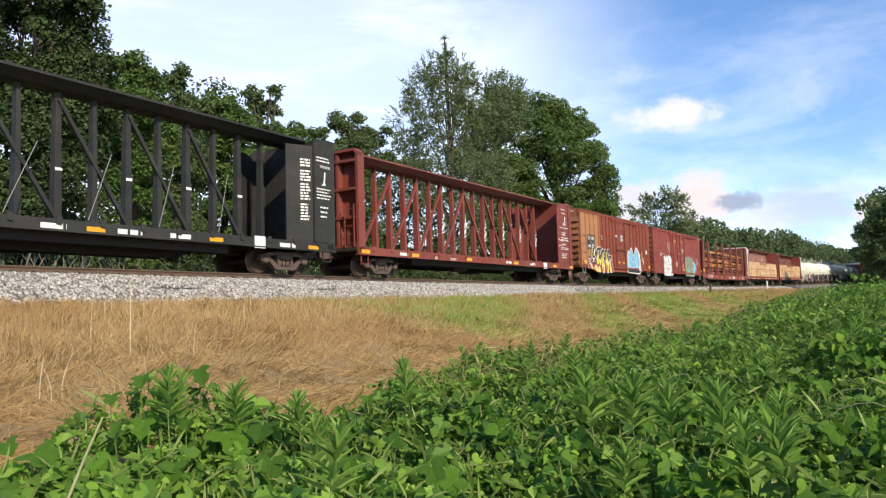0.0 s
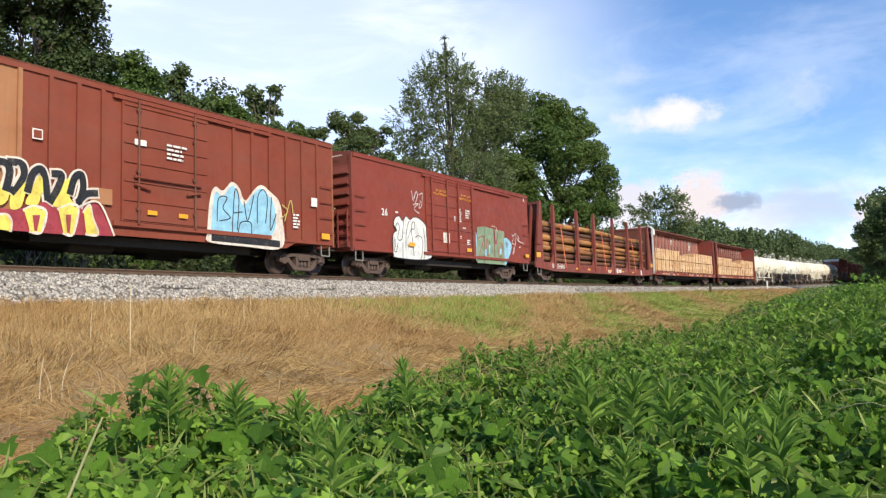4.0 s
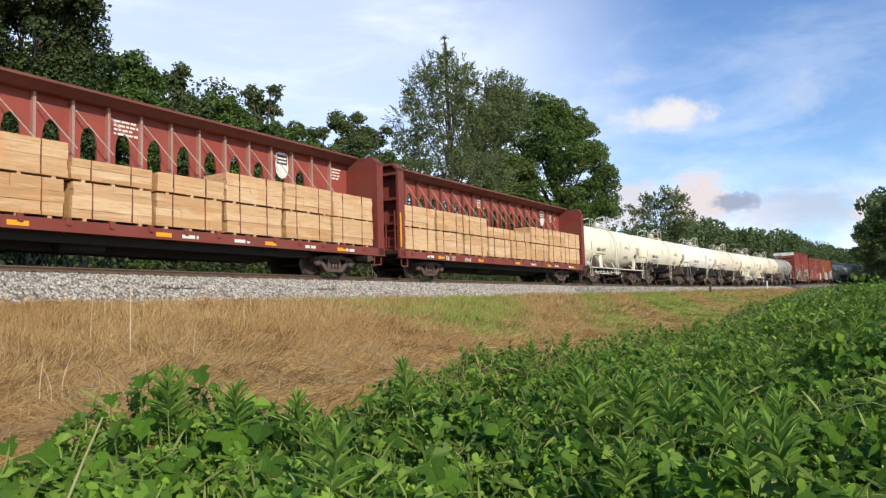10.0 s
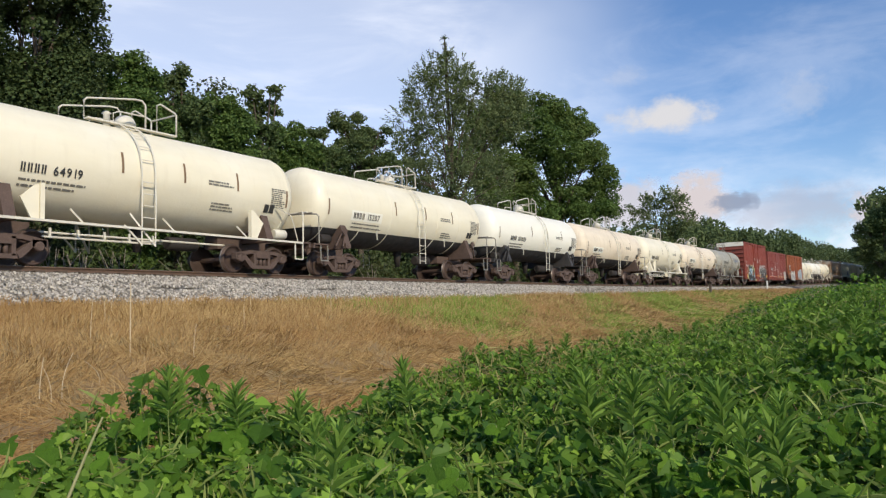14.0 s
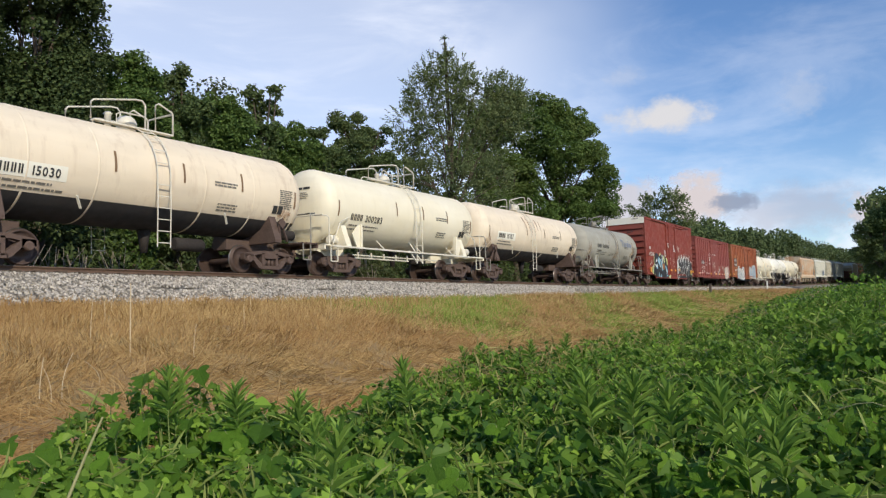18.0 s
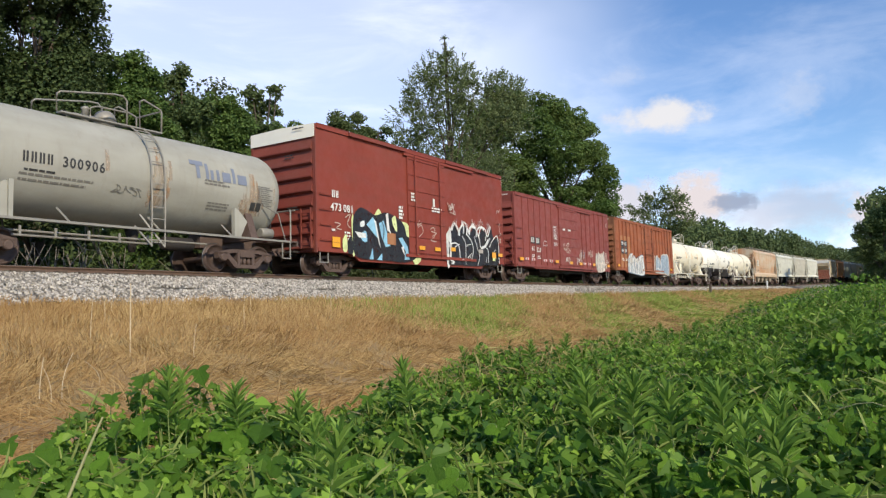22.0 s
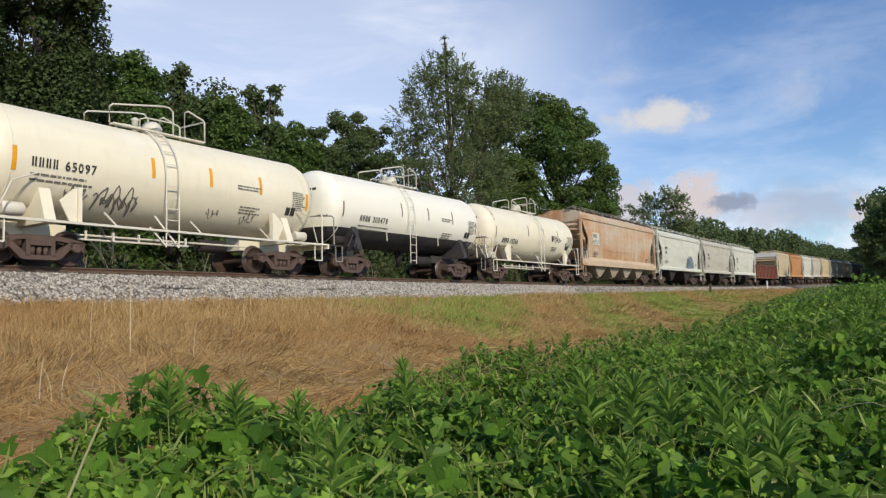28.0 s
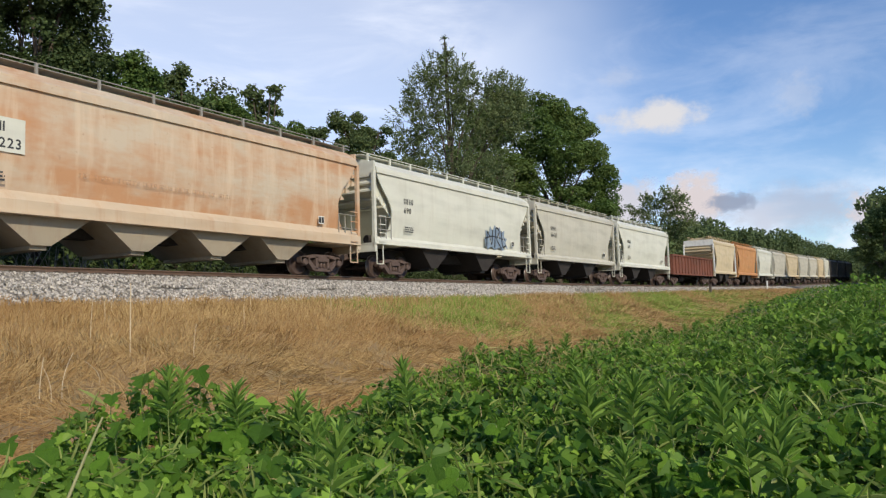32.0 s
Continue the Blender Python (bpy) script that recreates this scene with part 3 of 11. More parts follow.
def build_grass():
    dry = leaf_material("dry_grass", (0.225, 0.130, 0.048), (0.60, 0.43, 0.20), 0.30, 0.75, (0.41, 0.235, 0.096))
    fresh = leaf_material("green_grass", (0.13, 0.205, 0.032), (0.34, 0.41, 0.095), 0.3, 0.7)
    rs = np.random.RandomState(3)

    def blades(name, label, n, mat, x0, x1, tall, green):
        x = x0 + (x1 - x0) * rs.uniform(0, 1, n) ** 1.5
        yc, zr = track_np(x)
        e = edge_y(x) - 0.7
        y = e + (yc - 3.35 + 0.12 * np.sin(x * 1.3) + 0.1 * np.sin(x * 3.7) - e) * rs.uniform(0, 1, n)
        # slanting bands of fresh grass across the slope
        q = 0.905 * y - 0.424 * x + 0.55 * wave(x, y, 0.7, 3.0)
        g = np.interp(q, [-16, -13.5, -12, -10.6, -9.5, -8.4, -7.4, -6.2, -5.6, -4.5, -3.9, -2.7, -2.0, -0.4, 0.6, 1.6, 3.0, 4.5], [0.3, 0.8, 0.2, 0.1, 0.7, 0.95, 0.95, 0.8, 0.15, 0.1, 0.75, 0.85, 0.2, 0.05, 0.7, 0.95, 0.75, 0.40]) * smooth01((x - 14.5) / 4)
        g = np.clip(g + 0.30 * wave(x, y, 2.1, 8.0) * (g > 0.06), 0, 1)
        bare = wave(x, y, 1.3, 4.4) + 0.6 * wave(x, y, 3.3, 1.1) < -0.72
        pick = rs.uniform(0, 1, n)
        ok = (pick < g) if green else ((pick > g * 0.95) & (~bare | (pick > 0.75)))
        x, y = x[ok], y[ok]
        n = len(x)
        z = ground_z(x, y)
        up = np.clip((y - edge_y(x) - 2.0) / 6, 0, 1)          # stands taller towards the stones
        L = rs.uniform(0.3, 1.0, n) ** 1.5 * tall * (1.25 - 0.35 * up)
        lean = rs.normal(0, 1, (n, 2)) * (0.85 - 0.5 * up)[:, None]
        swirl = wave(x, y, 0.8, 7.0) * 4.2
        lean += np.stack([np.cos(swirl), np.sin(swirl)], -1) * (1.4 - 1.15 * up)[:, None]
        ln = np.stack([lean[:, 0], lean[:, 1], np.full(n, 0.22) + 1.0 * up], -1)
        ln /= np.linalg.norm(ln, axis=1, keepdims=True)
        base = np.stack([x, y, z - 0.02], -1)
        mid = base + ln * (L * 0.55)[:, None] + np.array([0, 0, 0.02])
        tip = base + ln * L[:, None]
        tip[:, 2] -= L * rs.uniform(0.0, 0.35, n)
        tip[:, :2] += rs.normal(0, 0.1, (n, 2)) * L[:, None]
        w = rs.uniform(0.0016, 0.004, n) * np.interp(x, [0, 60], [1, 4])
        view = base / np.linalg.norm(base, axis=1, keepdims=True)
        side = np.cross(ln, view)
        side /= np.linalg.norm(side, axis=1, keepdims=True) + 1e-6
        sw = side * w[:, None]
        V = np.stack([base - sw, base + sw, mid + sw * 0.8, mid - sw * 0.8, tip], 1).reshape(-1, 3)
        k = 5 * np.arange(n)[:, None]
        T = np.concatenate([k + np.array([[0, 1, 2]]), k + np.array([[0, 2, 3]]), k + np.array([[3, 2, 4]])])
        tagged(new(name, mesh_np(name, V, T, mat)), label, "grass", kind="stuff")

    blades("dry_grass", "matted straw-coloured dry grass on the slope", 150000, dry, -2, 34, 0.5, False)
    blades("dry_grass", "thin dry grass farther along the embankment", 50000, dry, 30, 110, 0.6, False)
    blades("green_grass", "patches of fresh green grass among the dry", 150000, fresh, 13, 80, 0.42, True)


def weed_stalk(seed, h, leaf, n, kind, rise=0.55):
    rs = np.random.RandomState(seed)
    top = tagged(new("weed_stalk"), "upright green weed with narrow pointed leaves", "weed", "weeds in the vines")
    bm = bmesh.new()
    bend = rs.normal(0, 0.05, 2)
    tube(bm, [(bend[0] * t * t, bend[1] * t * t, h * t) for t in np.linspace(-0.25, 1, 6)], 0.006, 5, 0.002)
    part("stem", bm, WEED_STEM, top)
    f = np.linspace(0.45, 1.0, n) ** 0.7
    a = np.arange(n) * 2.4 + rs.uniform(0, 6)
    C = np.stack([bend[0] * f * f, bend[1] * f * f, h * f], -1)
    up = rise - 0.1 + 2.2 * f ** 4
    D = np.stack([np.cos(a), np.sin(a), up], -1)
    N = np.stack([-np.cos(a) * 0.4, -np.sin(a) * 0.4, np.ones(n)], -1)
    me = leaf_field("leaves", C, D, N, leaf * rs.uniform(0.75, 1.15, n) * (1.1 - 0.45 * f ** 4), [(0, 0), (0.22, 0.10), (0.5, 0.105), (0.78, 0.06), (1, 0)], kind, 0.3)
    ob = new("leaves", me)
    ob.parent = top
    return top


WEED_STEM = plain("weed_stem", (0.16, 0.22, 0.06), 0.7, 0, 0.3, 6)


RUNNER = plain("vine_runner_skin", (0.30, 0.30, 0.13), 0.7, 0, 0.3, 9)


def build_weeds():
    lm = leaf_material("weed_leaf", (0.105, 0.205, 0.036), (0.29, 0.44, 0.085), 0.4, 0.5)
    rs = np.random.RandomState(17)
    kinds = [weed_stalk(100 + i, 0.40 + 0.05 * i, 0.105 + 0.008 * i, 30 + 4 * i, lm) for i in range(4)]
    spots = []
    for i in range(20):
        x = rs.uniform(7, 26)
        spots.append((x, edge_y(x) - abs(rs.normal(0, 0.6)) - 0.25, rs.uniform(0.8, 1.3)))
    for i in range(12):
        r, a = rs.uniform(4.5, 11), radians(rs.uniform(0, 34))
        spots.append((r * math.cos(a), r * math.sin(a), rs.uniform(0.8, 1.2)))
    for i, (x, y, k) in enumerate(spots):
        src = kinds[i % 4]
        m = pose(x, y, float(vine_top(x, y)) - 0.26, rs.normal(0, 5), rs.normal(0, 5), rs.uniform(0, 360))
        if i < 4:
            src.matrix_basis = m
        else:
            copy_thing(src, m)
    # taller single weeds close by: (x, y, foot, height)
    for i, (x, y, z, h) in enumerate(((3.45, 1.29, 0.61, 0.46), (3.62, 1.16, 0.59, 0.46), (3.38, 0.89, 0.58, 0.45), (3.37, 0.67, 0.60, 0.44), (3.35, 0.42, 0.60, 0.41), (2.76, 0.93, 0.57, 0.30), (2.91, 0.50, 0.60, 0.36), (2.75, 0.33, 0.67, 0.34), (2.79, 3.54, 0.62, 0.49), (3.03, 3.26, 0.54, 0.47), (3.28, 3.02, 0.47, 0.46), (2.46, 2.17, 0.57, 0.36), (2.84, 3.62, 0.39, 0.70), (4.29, 2.91, 0.49, 0.56), (1.85, 1.62, 0.65, 0.38))):
        w = weed_stalk(300 + i, h + 0.08, 0.155 if h > 0.42 else 0.125, int(18 + 30 * h), lm, 0.7)
        w.matrix_basis = pose(x, y, z, rs.normal(0, 3), rs.normal(0, 3), rs.uniform(0, 360))
    # broad three-part leaves lying on top of the vines
    broad = Mat("broad_vine_leaf", (0.052, 0.125, 0.012), 0.6)
    broad.blend(broad.random_object(), (0.13, 0.27, 0.022))
    broad.blend(broad.times(broad.noise(30, 4, 0.7, (1, 2, 1), lo=0.45, hi=0.75), 0.45), (0.035, 0.085, 0.012))
    broad.blend(broad.times(broad.noise(90, 3, 0.6, (1, 3, 1), lo=0.55, hi=0.75), 0.4), (0.19, 0.29, 0.05))
    broad.bump(broad.noise(70, 3, 0.6, (0.6, 3, 1)), 0.6, 0.008)
    broad.b.inputs["Specular IOR Level"].default_value = 0.2
    broad.leafy((0.2, 0.35, 0.05), 0.35)
    half = [(0.0, 0.0), (-0.13, 0.12), (-0.12, 0.30), (0.02, 0.47), (0.16, 0.52), (0.27, 0.44), (0.33, 0.29), (0.46, 0.31), (0.60, 0.39), (0.72, 0.33), (0.83, 0.18), (0.93, 0.07), (1.0, 0.0)]
    for x, y, z, size, leaflets in ((2.05, 3.55, 0.82, 0.210, 1), (2.16, 3.27, 0.80, 0.127, 1), (2.00, 3.08, 0.74, 0.094, 1), (2.79, 3.83, 1.12, 0.158, 1), (3.05, 3.62, 1.14, 0.125, 1), (2.93, 3.20, 0.82, 0.210, 1), (3.06, 3.13, 0.83, 0.210, 1), (2.25, 2.88, 0.78, 0.145, 1), (2.53, 3.69, 0.89, 0.125, 1), (2.21, 4.17, 0.80, 0.152, 1), (2.76, 3.39, 0.89, 0.134, 1), (3.48, 3.08, 0.77, 0.143, 1), (2.54, 2.53, 0.78, 0.152, 1), (2.75, 2.23, 0.77, 0.113, 1), (3.50, 2.50, 0.74, 0.121, 1), (2.88, 1.83, 0.75, 0.174, 1), (2.60, 1.61, 0.77, 0.131, 1), (2.63, 3.60, 0.89, 0.140, 1), (2.79, 3.65, 0.99, 0.134, 1), (2.65, 3.91, 1.02, 0.118, 1), (3.19, 3.41, 0.93, 0.111, 1), (4.60, 3.55, 0.81, 0.138, 1), (3.90, 2.02, 0.77, 0.185, 1), (3.48, 1.53, 0.82, 0.210, 1), (3.02, 0.76, 0.77, 0.146, 3), (3.80, 0.17, 0.92, 0.080, 3), (3.98, 0.57, 0.85, 0.141, 1), (4.94, 0.74, 0.81, 0.112, 1), (3.75, 0.27, 0.88, 0.137, 1), (4.86, 1.73, 0.83, 0.144, 1), (5.60, 0.52, 0.95, 0.102, 1), (6.05, 0.33, 1.07, 0.109, 3), (3.88, 0.70, 0.81, 0.122, 1), (4.44, 1.31, 0.77, 0.130, 1), (5.83, 0.17, 1.05, 0.097, 3), (5.37, 0.44, 0.93, 0.105, 1), (9.06, 1.04, 1.10, 0.126, 1), (3.39, 0.38, 0.82, 0.111, 1)):
        top = tagged(new("vine_leaf"), "broad bright green three-part vine leaf" if leaflets == 3 else "broad bright green lobed vine leaf", "leaf", "broad vine leaves")
        top.matrix_basis = pose(x, y, z + 0.05)
        a0 = math.atan2(-y, -x) + rs.normal(0, 0.6)
        for k in range(leaflets):
            a = a0 + (k - 1) * 1.75 if leaflets == 3 else a0
            D = np.array([[math.cos(a), math.sin(a), rs.normal(-0.45, 0.15)]])
            N = np.array([[rs.normal(-0.50, 0.2), rs.normal(-0.35, 0.2), 0.8]])
            C = np.array([[math.cos(a), math.sin(a), 0.0]]) * size * (0.14 if leaflets == 3 else -0.45)
            ob = new("leaflet", leaf_field("leaflet", C, D, N, np.array([size * rs.uniform(0.85, 1.05)]), half, broad.m, 0.22))
            ob.parent = top
            ob.matrix_basis = pose(0, 0, 0)
        bm = bmesh.new()
        tube(bm, [(0, 0, 0) if leaflets == 3 else (-0.43 * size * math.cos(a0), -0.43 * size * math.sin(a0), 0), (0.02, 0.03, -0.10), (0.05, 0.05, -0.24)], 0.004, 5, 0.003)
        part("stem", bm, WEED_STEM, top)
    # arching pale runners
    for thick, pts in (
            (0.006, ((1.31, 2.17, 0.82), (1.32, 2.17, 0.945), (1.38, 2.164, 1.084), (1.43, 2.151, 1.201))),
            (0.005, ((7.44, 2.06, 0.70), (7.458, 1.92, 0.828), (7.463, 1.812, 0.825), (7.455, 1.724, 0.74), (7.431, 1.673, 0.58))),
            (0.004, ((4.13, 0.35, 0.84), (4.127, 0.329, 0.922), (4.117, 0.278, 0.975), (4.105, 0.203, 1.004), (4.089, 0.131, 1.015), (4.068, 0.063, 0.996))),
            (0.004, ((5.19, 0.41, 0.84), (5.192, 0.392, 0.913), (5.181, 0.327, 0.951), (5.166, 0.259, 0.968), (5.148, 0.204, 0.965))),
            (0.003, ((2.12, 3.16, 0.72), (2.146, 3.123, 0.774), (2.206, 3.063, 0.804), (2.266, 3.001, 0.839), (2.317, 2.945, 0.876))),
            (0.005, ((8.60, 2.52, 0.72), (8.606, 2.503, 0.797), (8.642, 2.315, 0.855), (8.665, 2.13, 0.82), (8.67, 2.05, 0.74)))):
        st = tagged(new("vine_runner"), "thin pale green arching vine runner", "vine stem", "vine runners")
        bm = bmesh.new()
        tube(bm, [Vector(p) - Vector(pts[0]) for p in pts], thick, 6, thick * 0.6)
        part("stem", bm, RUNNER, st)
        st.matrix_basis = pose(*pts[0])
    # pale dead stalks in the dry grass
    pale = plain("dead_stalk", (0.62, 0.50, 0.33), 0.8, 0, 0.3, 6)
    for x, y, h, ln in ((7.12, 10.04, 1.12, 0.0), (7.72, 9.32, 0.58, 0.12), (7.31, 11.35, 0.8, 0.06), (10.36, 11.03, 0.75, 0.02), (4.75, 8.09, 0.42, -0.35), (4.6, 8.06, 0.5, 0.1), (5.77, 8.76, 0.35, -0.9), (5.0, 8.3, 0.5, 0.35), (8.4, 12.6, 0.55, -0.1), (12.6, 13.2, 0.6, 0.1), (9.2, 13.6, 0.5, 0.2), (15.2, 12.9, 0.5, -0.15)):
        st = tagged(new("dead_stalk"), "thin bleached dead weed stalk standing in grass", "stalk", "dead stalks")
        bm = bmesh.new()
        tube(bm, [(ln * t * t * h, 0.2 * ln * t, h * t) for t in np.linspace(-0.08, 1, 6)], 0.011 if h > 1 else 0.007, 5, 0.007 if h > 1 else 0.003)
        part("stem", bm, pale, st)
        put_z = float(ground_z(x, y))
        st.matrix_basis = pose(x, y, put_z)


build_vines()
build_grass()
build_weeds()


# ---- trees ----
BARK = plain("bark", (0.11, 0.085, 0.065), 0.95, 0, 0.5, 3.0)
PALE_BARK = plain("pale_bark", (0.30, 0.26, 0.21), 0.9, 0, 0.45, 4.0)
CROWN = {
    "dark": leaf_material("dark_leaf", (0.066, 0.104, 0.040), (0.165, 0.228, 0.080), 0.40, 0.6, (0.175, 0.200, 0.085)),
    "mid": leaf_material("mid_leaf", (0.060, 0.112, 0.030), (0.170, 0.262, 0.066), 0.40, 0.6, (0.175, 0.220, 0.070)),
    "pale": leaf_material("pale_leaf", (0.096, 0.134, 0.053), (0.240, 0.290, 0.128), 0.35, 0.6),
    # leaf colours darkened for the shade inside and below the wood
    "under": leaf_material("shade_darkened_leaf", (0.036, 0.060, 0.022), (0.105, 0.150, 0.050), 0.3, 0.6, (0.085, 0.088, 0.040)),
    "far": leaf_material("far_leaf", (0.070, 0.105, 0.046), (0.150, 0.195, 0.080), 0.3, 0.7, (0.12, 0.175, 0.06)),
}


def crown_points(rs, blobs, n, skin=0.45):
    """Points near the skin of overlapping lumps: (x, y, z, rx, rz) each."""
    B = np.array(blobs)
    vol = B[:, 3] * (B[:, 3] + B[:, 4])
    i = rs.choice(len(B), n, p=vol / vol.sum())
    d = rs.normal(size=(n, 3)) + np.array([0, 0, 0.25])
    d /= np.linalg.norm(d, axis=1, keepdims=True)
    r = 1 - skin * rs.uniform(0, 1, n) ** 1.5
    r *= 1 + 0.14 * np.sin(d[:, 0] * 9 + i) * np.cos(d[:, 2] * 8 - i) + rs.normal(0, 0.06, n)
    P = B[i, :3] + d * r[:, None] * np.stack([B[i, 3], B[i, 3], B[i, 4]], -1)
    return P, d


def clumps(rs, lobes, fine):
    """Break each round lobe (x, y, z, r) of a crown into clumps of foliage set on and inside it."""
    out = []
    for x, y, z, r in lobes:
        n = int(np.clip(9 * r / fine, 3, 46))
        for k in range(n):
            d = Vector((rs.normal(), rs.normal() - 0.25, rs.normal() + 0.2)).normalized()
            o = r * rs.uniform(0.5, 1.04)
            c = fine * rs.uniform(0.55, 1.15) * min(1.0, 0.45 + r / fine * 0.28)
            out.append((x + d.x * o, y + d.y * o, z + d.z * o * 0.92, c, c * rs.uniform(0.55, 0.85)))
    return out


def grow_tree(x, y, lobes, kind, leaves, leaf, seed, label, fine=0.62, skin=0.5, sprays=0, bark=None, girth=0.3, shape=None, ease=1.0):
    """A tapered trunk, a limb to each lobe of the crown, and foliage in clumps.
    lobes: (across, up, radius) in metres from the foot, across the line of sight of the railway."""
    rs = np.random.RandomState(seed)
    top = tagged(new("tree"), label, "tree")
    full = [(u, rs.uniform(-0.35, 0.35) * (1.2 + r), z - 0.9 * (1 - ease), r * ease) for u, z, r in lobes]
    high = max(l[2] + 0.4 * l[3] for l in full)
    bm = bmesh.new()
    stem = [(0.012 * z * math.sin(z * 0.5 + seed), 0.02 * z * math.cos(z * 0.4), z) for z in np.linspace(-0.4, high * 0.8, 9)]
    tube(bm, stem, girth, 9, 0.05)
    part("trunk", bm, bark or BARK, top)
    for u, v, z, r in full:
        z0 = max(1.0, (z - abs(u) * 0.8) * 0.62)
        bm = bmesh.new()
        tube(bm, [(0, 0, z0), (u * 0.4 + rs.normal(0, 0.1), v * 0.4, z0 + (z - z0) * 0.55), (u * 0.8, v * 0.8, z - r * 0.25), (u + rs.normal(0, 0.2) * r, v, z + r * 0.55)], girth * 0.32, 6, 0.018, caps=False)
        for k in range(5):
            d = Vector((rs.normal(), rs.normal(), rs.normal() + 0.3)).normalized() * r
            tube(bm, [(u * 0.8, v * 0.8, z - r * 0.25), (u + d.x * 0.45, v + d.y * 0.45, z + d.z * 0.4), (u + d.x * 0.95, v + d.y * 0.95, z + d.z * 0.9)], girth * 0.12, 5, 0.008, caps=False)
        part("limb", bm, bark or BARK, top)
    P, d = crown_points(rs, clumps(rs, full, fine), leaves, skin)
    n = len(P)
    D = np.stack([rs.normal(0, 1, n), rs.normal(0, 1, n), rs.normal(-0.25, 0.5, n)], -1) + d * 0.6
    N = d + rs.normal(0, 0.45, (n, 3)) + np.array([0, 0, 0.45])
    size = rs.uniform(0.55, 1.3, n) * leaf
    if sprays:
        # long fine twigs reaching out of the crown, with leaves set along them
        L = np.array(full)
        i = rs.choice(len(L), sprays, p=L[:, 3] ** 2 / (L[:, 3] ** 2).sum())
        q = rs.normal(size=(sprays, 3)) + np.array([0, -0.2, 0.35])
        q /= np.linalg.norm(q, axis=1, keepdims=True)
        foot = L[i, :3] + q * (L[i, 3] * rs.uniform(0.7, 0.95, sprays))[:, None]
        way = q + rs.normal(0, 0.3, (sprays, 3)) + np.array([0, 0, 0.45])
        way /= np.linalg.norm(way, axis=1, keepdims=True)
        long = rs.uniform(0.25, 0.7, sprays) * np.clip(L[i, 3], 0.5, 1.7)
        m = 11
        f = np.tile(np.linspace(0.1, 1, m), sprays)
        k = np.repeat(np.arange(sprays), m)
        P2 = foot[k] + way[k] * (long[k] * f)[:, None]
        D2 = way[k] + rs.normal(0, 0.5, (len(k), 3))
        P, D = np.concatenate([P, P2]), np.concatenate([D, D2])
        N = np.concatenate([N, rs.normal(0, 0.6, (len(k), 3)) + np.array([0, -0.3, 0.5])])
        size = np.concatenate([size, rs.uniform(0.7, 1.3, len(k)) * leaf])
    ob = new("crown", leaf_field("crown", P, D, N, size, shape or SPRIG, CROWN[kind]))
    ob.parent = top
    top.matrix_basis = pose(x, y, float(ground_z(x, y)), 0, 0, math.degrees(math.atan2(y, x)) - 90)
    return top


NARROW = [(0.0, 0.0), (0.4, 0.26), (1.0, 0.0)]


